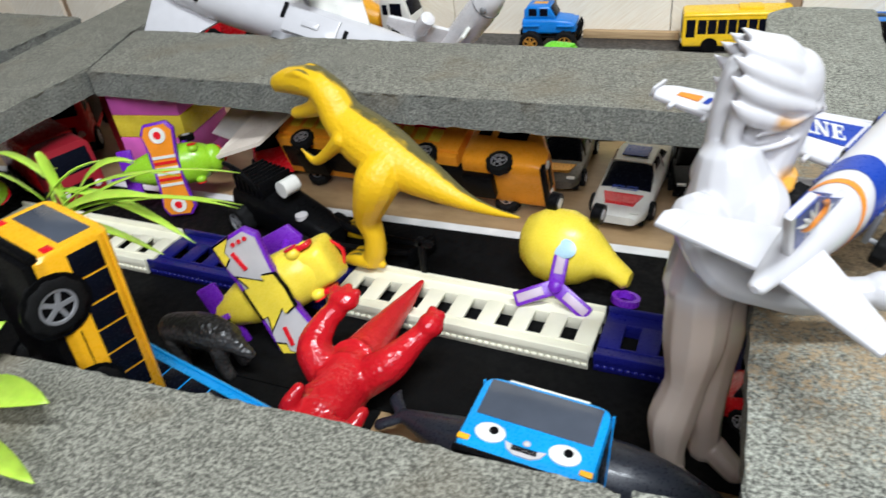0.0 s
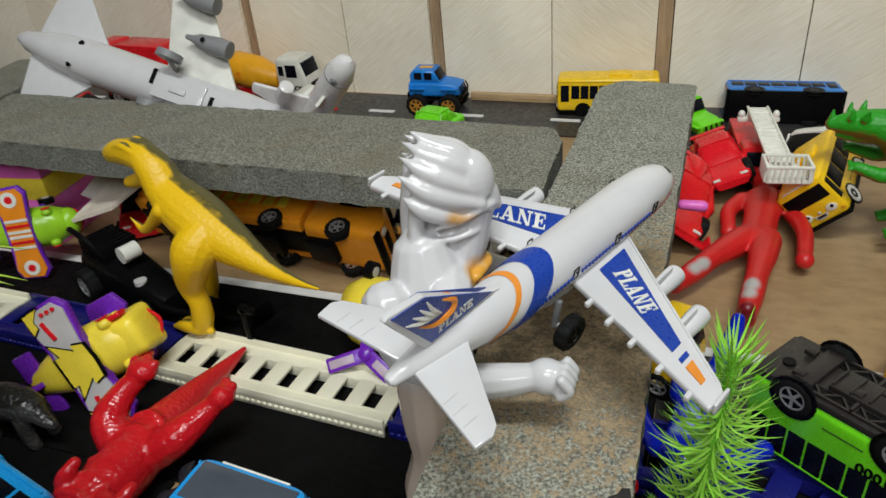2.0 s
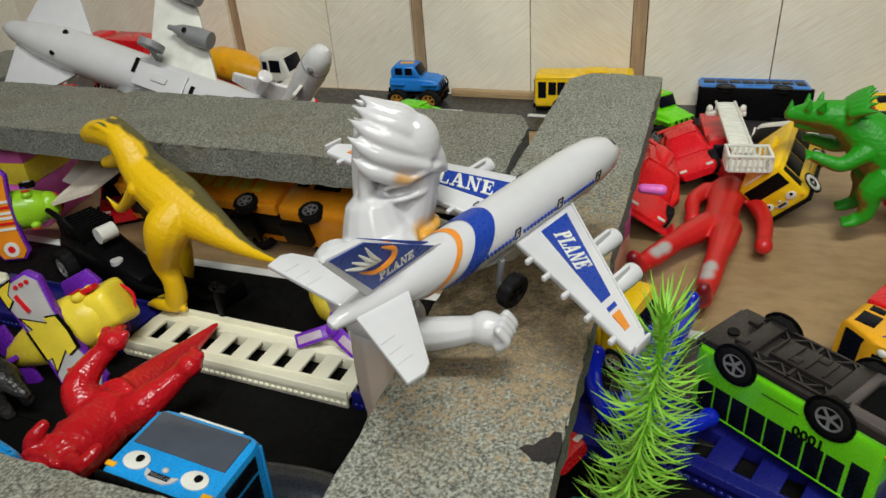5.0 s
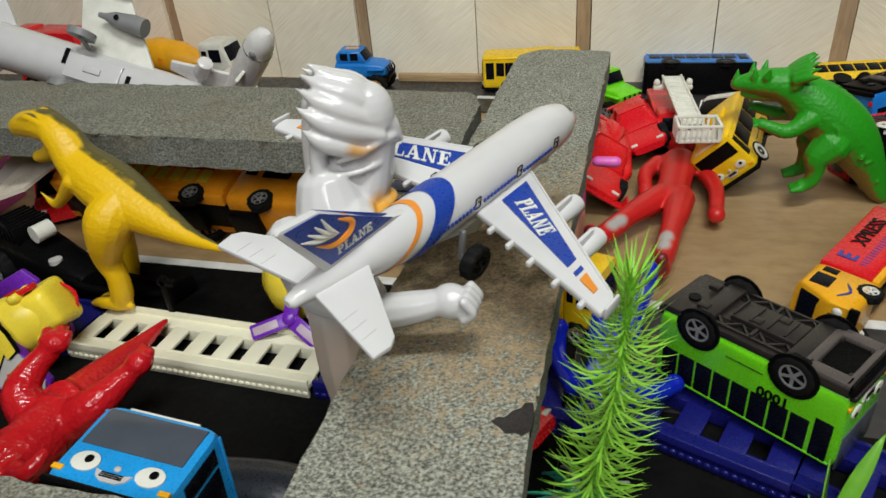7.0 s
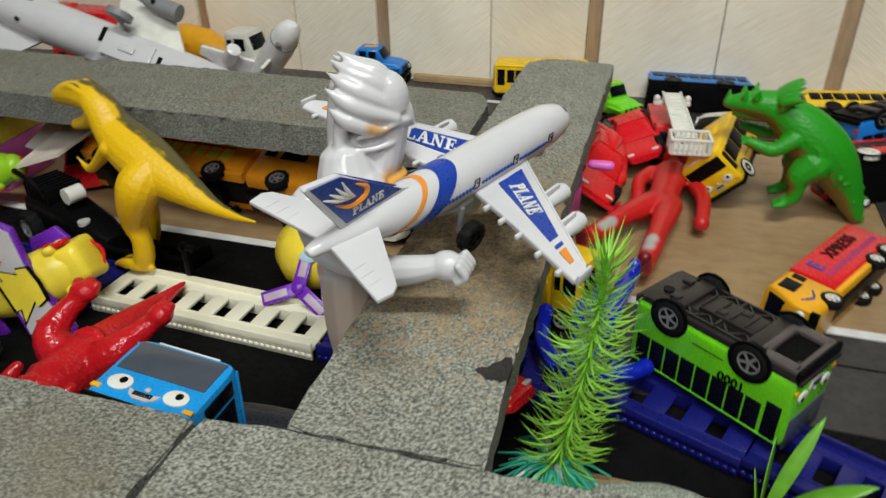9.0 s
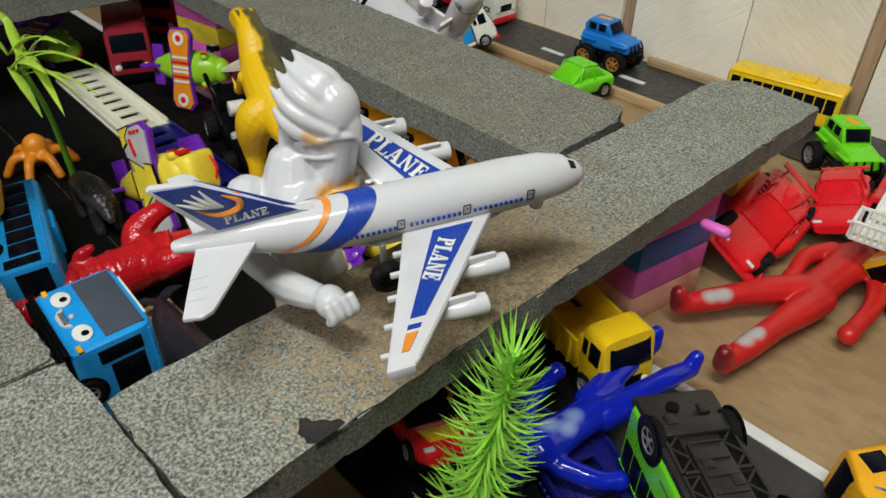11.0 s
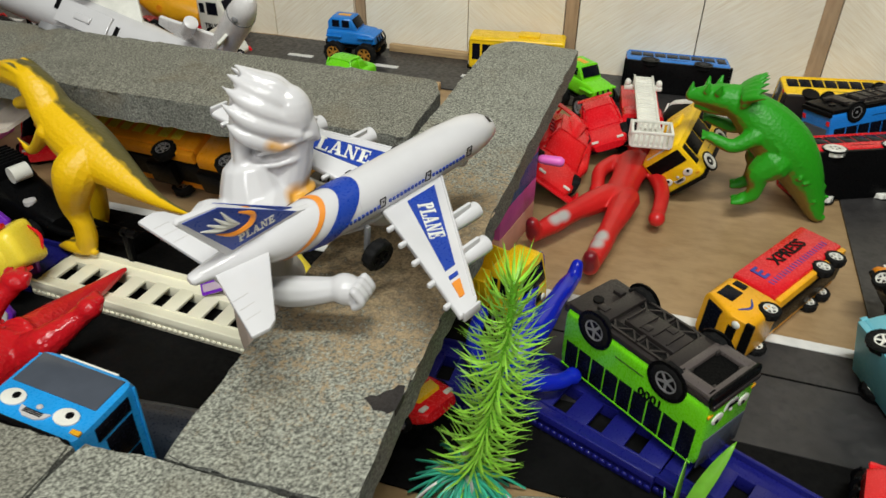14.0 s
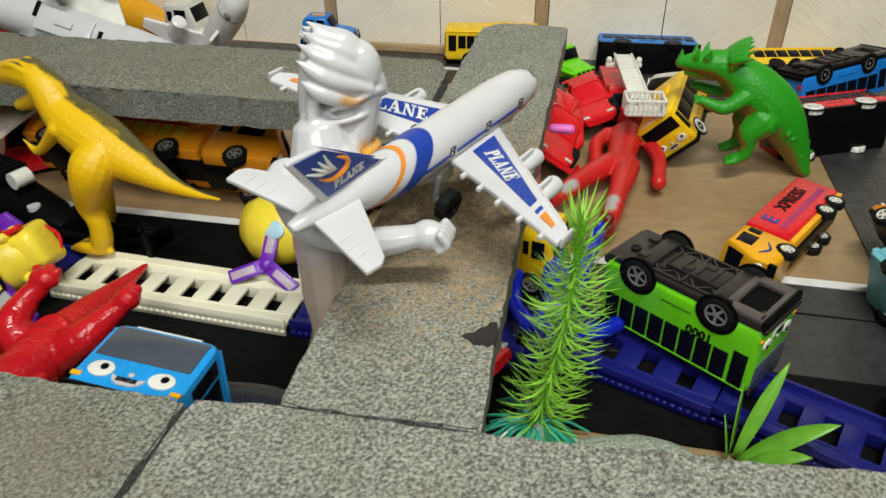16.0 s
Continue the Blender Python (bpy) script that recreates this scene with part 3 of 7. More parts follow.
        swirl = tube([(-0.0850, y * 0.0014, 0.0262), (-0.0800, y * 0.0014, 0.0225), (-0.0815, y * 0.0014, 0.0188), (-0.0880, y * 0.0014, 0.0178), (-0.0945, y * 0.0014, 0.0215)], [0.0004, 0.0012, 0.0014, 0.0011, 0.0003], 6, 4)
        part("swirl", swirl, PRINT_ORANGE, fin, "orange printed swoosh")
        for k in range(4):
            part("feather", tube([(-0.0855 - 0.0006 * k, y * 0.0016, 0.0210), (-0.0890 - 0.0016 * k, y * 0.0016, 0.0250 - 0.0006 * k), (-0.0915 - 0.0027 * k, y * 0.0016, 0.0300 - 0.0013 * k)], [0.0003, 0.0009, 0.0003], 6, 3), OFFWHITE, fin, "white printed feather")
    serif_word(fin, 0.0034, OFFWHITE, basis((-0.0790, -0.0017, 0.0148), (1, 0, 0.05), (0, -1, 0)), 1.0, 0.0001)
    for a0, a1 in ((0.95, 1.45), (1.69, 2.19)):
        bm = bmesh.new()
        rows = [[bm.verts.new(skin(x, a0 + (a1 - a0) * i / 5, 0.0003)) for x in (0.0455, 0.0485)] for i in range(6)]
        for r, q in zip(rows, rows[1:]):
            bm.faces.new((r[0], r[1], q[1], q[0]))
        part("cockpit_window", bm, GLASS, plane, "black cockpit window")
    # undercarriage
    for s in (-1, 1):
        leg = part("landing_leg", join(box(0.0022, 0.0022, 0.014, (-0.0333, s * 0.010, -0.0140), 0.0005), tube([(-0.0333, s * 0.010, -0.0190), (-0.0333, s * 0.0165, -0.0190)], [0.001, 0.001], 8, 1)), GREY, plane, "grey metal leg")
        wheel(leg, (-0.0333, s * 0.0165, -0.0188), 0.0072, 0.0052, BLACK)
    part("belly_fairing", loft([(0.02, 0.004, -0.0125, -0.009), (0.01, 0.008, -0.013, -0.006), (-0.034, 0.008, -0.013, -0.006), (-0.05, 0.003, -0.011, -0.009)], 14), WHITE, plane)
    part("nose_leg", tube([(0.034, 0, -0.008), (0.035, 0, -0.0145)], [0.0022, 0.0034], 12, 1), WHITE, plane)
    return plane


WHEELS = {}


def wheel(parent, at, r, w, rim=None, turn=None, name="wheel", spokes=5, tread=True, tyre=None):
    """A wheel on the y axis: tyre with tread blocks, and a spoked rim under it."""
    rim = rim or SILVER
    rub = tyre or RUBBER
    key = (round(r, 5), round(w, 5), rim.name, spokes, rub.name)
    if key not in WHEELS:
        prof = [(-w / 2, r * 0.62), (-w / 2, r * 0.88), (-w * 0.38, r), (w * 0.38, r), (w / 2, r * 0.88), (w / 2, r * 0.62), (w * 0.2, r * 0.58), (-w * 0.2, r * 0.58)]
        rubber = lathe(prof, 40, "y", closed=True)
        if tread:
            for v in rubber.verts:
                a = math.atan2(v.co.z, v.co.x) / (2 * math.pi) * 20
                if math.hypot(v.co.x, v.co.z) > r * 0.95 and int(math.floor(a + 0.25 + (0.5 if v.co.y > 0 else 0))) % 2:
                    v.co.x, v.co.z = v.co.x * 0.94, v.co.z * 0.94
        hub = [lathe([(-w * 0.47, r * 0.64), (-w * 0.47, r * 0.53), (-w * 0.30, r * 0.50), (w * 0.30, r * 0.50), (w * 0.47, r * 0.53), (w * 0.47, r * 0.64)], 20, "y", closed=True),
               lathe([(-w * 0.46, r * 0.15), (w * 0.46, r * 0.15)], 10, "y")]
        for i in range(spokes):
            for sgn in (-1, 1):
                hub.append(moved(box(r * 0.16, w * 0.1, r * 0.5, (0, sgn * w * 0.38, r * 0.31)), Matrix.Rotation(2 * math.pi * i / spokes, 4, "Y")))
        dark = lathe([(-w * 0.26, r * 0.6), (w * 0.26, r * 0.6)], 16, "y")
        WHEELS[key] = (link_mesh("tyre", rubber, rub), link_mesh("rim", join(*hub), rim), link_mesh("hub", dark, BLACK))
    ring, hub, dark = WHEELS[key]
    m = Matrix.Translation(at) @ (turn or Matrix.Identity(4))
    t = part(name, ring, None, parent, at=m)
    part("rim", hub, None, t)
    part("hub", dark, None, t)
    return t


airliner(basis((-0.0264, 0.0854, 0.1532), (0.427, 0.901, 0.076), (0.19, -0.088, 0.978)), "white toy airliner with blue and orange stripes leaning on a figure")

# ---- figures and animals, each one skin ----


def painted_figure():
    m, nt, b = node_mat("white_figure_vinyl")
    tc = nt.nodes.new("ShaderNodeTexCoord").outputs["Object"]
    sep = nt.nodes.new("ShaderNodeSeparateXYZ")
    nt.links.new(tc, sep.inputs[0])
    col = ramp(nt, sep.outputs["Z"], [(0.098, (0.60, 0.50, 0.41)), (0.112, (0.62, 0.61, 0.615))])
    last = col.outputs[0]
    for spot, size in (((-0.0682, 0.0462, 0.1745), 0.0022), ((-0.0655, 0.0474, 0.1735), 0.0025), ((-0.0625, 0.0497, 0.1722), 0.0026), ((-0.0610, 0.0500, 0.1505), 0.0050), ((-0.0590, 0.0600, 0.1510), 0.0052), ((-0.0640, 0.0430, 0.1440), 0.0040), ((-0.058, 0.052, 0.1400), 0.0045)):
        dist = nt.nodes.new("ShaderNodeVectorMath")
        dist.operation = "DISTANCE"
        nt.links.new(tc, dist.inputs[0])
        dist.inputs[1].default_value = spot
        mask = ramp(nt, dist.outputs["Value"], [(size * 0.85, (1, 1, 1)), (size, (0, 0, 0))])
        mix = nt.nodes.new("ShaderNodeMix")
        mix.data_type = "RGBA"
        nt.links.new(mask.outputs[0], mix.inputs[0])
        nt.links.new(last, mix.inputs["A"])
        mix.inputs["B"].default_value = (0.66, 0.33, 0.05, 1)
        last = mix.outputs["Result"]
    nt.links.new(last, b.inputs["Base Color"])
    nz = add(nt, "ShaderNodeTexNoise", Scale=500, Detail=3)
    nt.links.new(tc, nz.inputs["Vector"])
    b.inputs["Roughness"].default_value = 0.10
    bump(nt, b, nz.outputs[0], 0.06, 0.0004)
    return m


def limb(*rows, **k):
    return tube([r[:3] for r in rows], [r[3] for r in rows], **k)


def white_figure():
    bits = [limb((-0.090, 0.041, 0.004, 0.0078), (-0.091, 0.042, 0.016, 0.0080), (-0.091, 0.044, 0.034, 0.0105), (-0.087, 0.045, 0.056, 0.0092), (-0.086, 0.046, 0.078, 0.0125), (-0.086, 0.047, 0.105, 0.0130)),
            limb((-0.076, 0.056, 0.004, 0.0076), (-0.077, 0.057, 0.016, 0.0078), (-0.079, 0.058, 0.034, 0.0100), (-0.077, 0.057, 0.056, 0.0088), (-0.078, 0.056, 0.078, 0.0120), (-0.080, 0.054, 0.105, 0.0125)),
            limb((-0.092, 0.038, 0.005, 0.007), (-0.080, 0.030, 0.004, 0.006)), limb((-0.072, 0.056, 0.005, 0.007), (-0.062, 0.046, 0.004, 0.006)),
            limb((-0.086, 0.050, 0.104, 0.015), (-0.084, 0.049, 0.122, 0.0145), (-0.080, 0.047, 0.142, 0.0165), (-0.082, 0.048, 0.157, 0.012), n=14),
            limb((-0.090, 0.030, 0.146, 0.0095), (-0.080, 0.020, 0.132, 0.0070), (-0.064, 0.021, 0.1255, 0.0054), (-0.054, 0.0225, 0.1250, 0.0066), (-0.042, 0.0245, 0.1270, 0.0058), (-0.034, 0.0255, 0.1295, 0.0046)),
            blob((-0.0315, 0.0262, 0.1290), 0.0072, 0.0062, 0.0066),
            limb((-0.080, 0.066, 0.146, 0.009), (-0.072, 0.078, 0.134, 0.008), (-0.055, 0.084, 0.128, 0.007), (-0.040, 0.086, 0.128, 0.0075))]
    for k in range(4):  # knuckles
        bits.append(limb((-0.0255, 0.0210 + 0.0033 * k, 0.1330, 0.0019), (-0.0228, 0.0214 + 0.0033 * k, 0.1285, 0.0019), (-0.0260, 0.0218 + 0.0033 * k, 0.1250, 0.0019)))
    # the helmet: axes ahead (f), to its side (s) and up, round a point behind the eyes
    O, F, S = Vector((-0.0713, 0.0578, 0.0)), Vector((0.95, 0.31, 0.0)), Vector((0.31, -0.95, 0.0))

    def hp(f, side, z, r=None):
        q = O + F * f + S * side
        return (q.x, q.y, z) if r is None else (q.x, q.y, z, r)

    turn = Matrix.Rotation(0.315, 4, "Z")
    bits.append(moved(blob((0, 0, 0), 0.0132, 0.0112, 0.0150, 20), Matrix.Translation(hp(-0.001, 0, 0.1800)) @ turn))
    bits.append(moved(blob((0, 0, 0), 0.0098, 0.0100, 0.0120, 20), Matrix.Translation(hp(0.0060, 0, 0.1842)) @ turn))
    bits.append(limb(hp(0.006, 0, 0.1840, 0.0085), hp(0.0125, 0, 0.1790, 0.0050), hp(0.0165, 0, 0.1735, 0.0016), n=14))
    bits.append(limb(hp(0.0070, 0, 0.1740, 0.0082), hp(0.0045, 0, 0.1630, 0.0078), hp(0.0005, 0, 0.1520, 0.0088), n=16))
    feathers = [((0.0100, 0.0012, 0.1880), (0.0025, 0.0020, 0.1950), (-0.0060, 0.0015, 0.1985), (-0.0145, 0.0005, 0.2045)),
                ((0.0105, 0.0035, 0.1850), (0.0010, 0.0058, 0.1925), (-0.0085, 0.0050, 0.1965), (-0.0175, 0.0035, 0.2020)),
                ((0.0110, 0.0060, 0.1815), (-0.0010, 0.0088, 0.1880), (-0.0105, 0.0085, 0.1925), (-0.0190, 0.0070, 0.1980)),
                ((0.0100, 0.0078, 0.1780), (-0.0030, 0.0105, 0.1825), (-0.0120, 0.0108, 0.1865), (-0.0200, 0.0105, 0.1925)),
                ((0.0020, 0.0100, 0.1735), (-0.0060, 0.0110, 0.1765), (-0.0130, 0.0115, 0.1795), (-0.0190, 0.0115, 0.1840))]
    for row in feathers:
        for sgn in (-1, 1):
            bits.append(limb(*[hp(f, sgn * d, z, r) for (f, d, z), r in zip(row, (0.0022, 0.0040, 0.0034, 0.0003))], n=12, k=5))
    for sgn in (-1, 1):
        bits += [limb(hp(0.0160, sgn * 0.001, 0.1755, 0.0014), hp(0.0110, sgn * 0.0075, 0.1762, 0.0014), hp(0.0015, sgn * 0.0108, 0.1728, 0.0013), hp(-0.0080, sgn * 0.0118, 0.1705, 0.0008)),  # brow
                 limb(hp(0.0100, sgn * 0.003, 0.1690, 0.0014), hp(0.0070, sgn * 0.0070, 0.1670, 0.0015), hp(-0.0020, sgn * 0.0095, 0.1650, 0.0013), hp(-0.0085, sgn * 0.0105, 0.1660, 0.0006)),  # cheek flange
                 limb(hp(-0.0120, sgn * 0.0090, 0.1860, 0.0040), hp(-0.0150, sgn * 0.0080, 0.1720, 0.0042), hp(-0.0145, sgn * 0.0090, 0.1580, 0.0048), hp(-0.0165, sgn * 0.0120, 0.1440, 0.0060), flat=0.8)]
    bits += [limb(hp(-0.003, 0, 0.170, 0.0090), hp(-0.004, 0, 0.157, 0.0086), hp(-0.006, 0, 0.144, 0.0130), n=16),
             limb(hp(-0.0130, 0, 0.190, 0.006), hp(-0.0165, 0, 0.172, 0.0055), hp(-0.0155, 0, 0.156, 0.006), hp(-0.017, 0, 0.140, 0.008), n=12),
             limb(hp(-0.006, 0.004, 0.1480, 0.0105), hp(-0.005, 0.016, 0.1450, 0.0105), hp(-0.008, 0.026, 0.1380, 0.0085)), limb(hp(-0.006, -0.004, 0.1480, 0.0105), hp(-0.005, -0.016, 0.1450, 0.0105), hp(-0.008, -0.026, 0.1380, 0.0085)),
             limb(hp(0.006, 0.010, 0.1490, 0.0018), hp(0.0105, 0, 0.1500, 0.0018), hp(0.006, -0.010, 0.1490, 0.0018))]
    skin = join(*bits)
    for v in skin.verts:  # the helmet narrows a little towards its crown
        k = min(1, max(0, (v.co.z - 0.158) / 0.012))
        v.co = v.co.lerp(Vector((-0.0725 + (v.co.x + 0.0725) * 0.93, 0.0565 + (v.co.y - 0.0565) * 0.90, 0.158 + (v.co.z - 0.158) * 0.965)), k)
    ob = solid("toy_figure", skin, painted_figure(), "glossy white toy figure with swept spiky hair, standing below the slabs", "toy figure")
    return fuse(ob, 0.00075, 3)


white_figure()

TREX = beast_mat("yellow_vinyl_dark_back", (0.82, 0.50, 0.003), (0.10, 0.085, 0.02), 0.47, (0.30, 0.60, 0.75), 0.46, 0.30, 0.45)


def trex():
    """Leaning forward with the tail out behind; one foot on the rail, the far one on the ground."""
    across = Vector((0.287, 0.958, 0.0))

    def off(row, d):
        return (row[0] + across.x * d, row[1] + across.y * d, *row[2:])
    bits = [limb((-0.1839, 0.1262, 0.0735, 0.0012), (-0.1994, 0.1308, 0.0722, 0.0026), (-0.2181, 0.1364, 0.0731, 0.0052), (-0.2374, 0.1422, 0.0776, 0.0098), (-0.2574, 0.1482, 0.0835, 0.0145), (-0.2758, 0.1537, 0.0902, 0.0175), (-0.2924, 0.1587, 0.0977, 0.0168), (-0.3051, 0.1625, 0.1070, 0.0136), (-0.3119, 0.1646, 0.1180, 0.0118), (-0.3184, 0.1665, 0.1245, 0.0104), n=18),
            limb((-0.3173, 0.1662, 0.1245, 0.0098), (-0.3310, 0.1703, 0.1260, 0.0098), (-0.3460, 0.1748, 0.1240, 0.0086), (-0.3580, 0.1784, 0.1205, 0.0064), n=14),
            limb((-0.3190, 0.1667, 0.1150, 0.0082), (-0.3340, 0.1712, 0.1065, 0.0054), (-0.3480, 0.1754, 0.1015, 0.0042), n=12)]
    for d in (-1, 1):
        bits += [limb(*[off(q, d * 0.0062) for q in ((-0.3190, 0.1667, 0.1305, 0.0022), (-0.3310, 0.1703, 0.1330, 0.0026), (-0.3420, 0.1736, 0.1305, 0.0014))]),
                 limb(*[off(q, d * 0.0045) for q in ((-0.3470, 0.1751, 0.1300, 0.0012), (-0.3540, 0.1772, 0.1265, 0.0016), (-0.3590, 0.1787, 0.1225, 0.0012))]),
                 limb(*[off(q, d * 0.0135) for q in ((-0.2960, 0.1600, 0.1000, 0.0055), (-0.3110, 0.1640, 0.0870, 0.0040), (-0.3220, 0.1670, 0.0795, 0.0032), (-0.3290, 0.1690, 0.0815, 0.0020))])]
        for k in (-1, 1):
            bits.append(limb(off((-0.3280, 0.1688, 0.0812, 0.0016), d * 0.0135), off((-0.3325, 0.1700, 0.0845 + 0.002 * k, 0.0007), d * (0.0135 + 0.0015 * k)), k=1))
    near = [(-0.2680, 0.1470, 0.0920, 0.0100), (-0.2730, 0.1380, 0.0820, 0.0142), (-0.2790, 0.1362, 0.0690, 0.0122), (-0.2865, 0.1390, 0.0520, 0.0090), (-0.2840, 0.1384, 0.0400, 0.0070), (-0.2850, 0.1387, 0.0280, 0.0072), (-0.2885, 0.1397, 0.0190, 0.0070)]
    far = [(-0.2780, 0.1600, 0.0920, 0.0100), (-0.2880, 0.1715, 0.0800, 0.0118), (-0.3000, 0.1765, 0.0630, 0.0100), (-0.3090, 0.1800, 0.0440, 0.0078), (-0.3110, 0.1810, 0.0280, 0.0068), (-0.3150, 0.1825, 0.0150, 0.0066), (-0.3190, 0.1838, 0.0080, 0.0060)]
    for leg, z in ((near, 0.0150), (far, 0.0045)):
        bits.append(limb(*leg, n=14))
        x, y = leg[-1][:2]
        for k in (-1, 0, 1):
            bits.append(limb(off((x, y, z + 0.003, 0.0048), 0.003 * k), off((x - 0.0125, y + 0.0037, z + 0.002, 0.0042), 0.0055 * k), off((x - 0.0220, y + 0.0066, z - 0.001, 0.0016), 0.0075 * k)))
        bits.append(limb((x + 0.002, y, z + 0.004, 0.0052), (x + 0.007, y - 0.002, z + 0.002, 0.0030)))
    for k in range(6):
        for d in (-1, 1):
            bits.append(limb(off((-0.3400 - 0.0036 * k, 0.1730 + 0.0011 * k, 0.1215 - 0.0006 * k, 0.0010), d * 0.0050), off((-0.3402 - 0.0036 * k, 0.1731 + 0.0011 * k, 0.1180 - 0.0006 * k, 0.0003), d * 0.0048), k=1))
    for k in range(9):  # folds of skin on the flank and neck
        t = k / 8
        bits.append(limb(off((-0.262 - 0.05 * t, 0.1495 + 0.015 * t, 0.088 + 0.026 * t, 0.0010), -0.0135 + 0.004 * t), off((-0.258 - 0.05 * t, 0.1490 + 0.015 * t, 0.078 + 0.026 * t, 0.0014), -0.0140 + 0.004 * t), k=1))
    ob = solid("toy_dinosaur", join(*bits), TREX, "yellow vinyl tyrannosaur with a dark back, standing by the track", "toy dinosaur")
    return fuse(ob, 0.0009, 3)


trex()

REDSKIN = beast_mat("red_vinyl", (0.50, 0.008, 0.014), (0.56, 0.014, 0.018), 0.7, (0, 0, 1), 0.22, 0.5)


def red_dino():
    bits = [limb((-0.2500, 0.129, 0.0150, 0.0018), (-0.2510, 0.110, 0.0155, 0.0048), (-0.2520, 0.088, 0.0175, 0.0078), (-0.2525, 0.064, 0.0190, 0.0115), (-0.2520, 0.042, 0.0200, 0.0145), (-0.2520, 0.018, 0.0205, 0.0155), (-0.2540, -0.004, 0.0200, 0.0140), (-0.255, -0.028, 0.019, 0.010), (-0.256, -0.046, 0.018, 0.0105), (-0.257, -0.066, 0.016, 0.006), n=18),
            limb((-0.263, 0.034, 0.022, 0.0110), (-0.2730, 0.041, 0.032, 0.0098), (-0.2715, 0.054, 0.040, 0.0070), (-0.2665, 0.061, 0.045, 0.0060)), blob((-0.264, 0.064, 0.049), 0.0092, 0.007, 0.006),
            limb((-0.242, 0.037, 0.022, 0.0110), (-0.2295, 0.043, 0.030, 0.0098), (-0.222, 0.055, 0.035, 0.0070), (-0.217, 0.061, 0.039, 0.0060)), blob((-0.214, 0.064, 0.042), 0.0072, 0.0075, 0.0066),
            limb((-0.265, 0.000, 0.028, 0.0056), (-0.262, 0.000, 0.036, 0.0045), (-0.259, 0.006, 0.041, 0.0032)), limb((-0.240, -0.001, 0.028, 0.0056), (-0.228, -0.004, 0.033, 0.0045), (-0.224, 0.004, 0.037, 0.0032))]
    for x, y, z in ((-0.2705, 0.0675, 0.052), (-0.264, 0.070, 0.052), (-0.258, 0.0675, 0.0515), (-0.2105, 0.069, 0.045), (-0.2155, 0.071, 0.0455)):
        bits.append(blob((x, y, z), 0.0032, 0.0036, 0.0028, 8))
    for k in range(6):
        bits.append(limb((-0.262, 0.048 - 0.011 * k, 0.031 + 0.0004 * k, 0.0016), (-0.252, 0.050 - 0.011 * k, 0.0345, 0.0017), (-0.243, 0.048 - 0.011 * k, 0.031, 0.0016)))
    ob = solid("toy_dinosaur", join(*bits), REDSKIN, "glossy red vinyl dinosaur lying on its back on the black road", "toy dinosaur")
    return fuse(ob, 0.0013, 2)


red_dino()

GREENSKIN = beast_mat("green_vinyl_brown_belly", (0.20, 0.13, 0.012), (0.018, 0.30, 0.006), 0.27, (0.25, -0.45, 0.85), 0.50, 0.35)


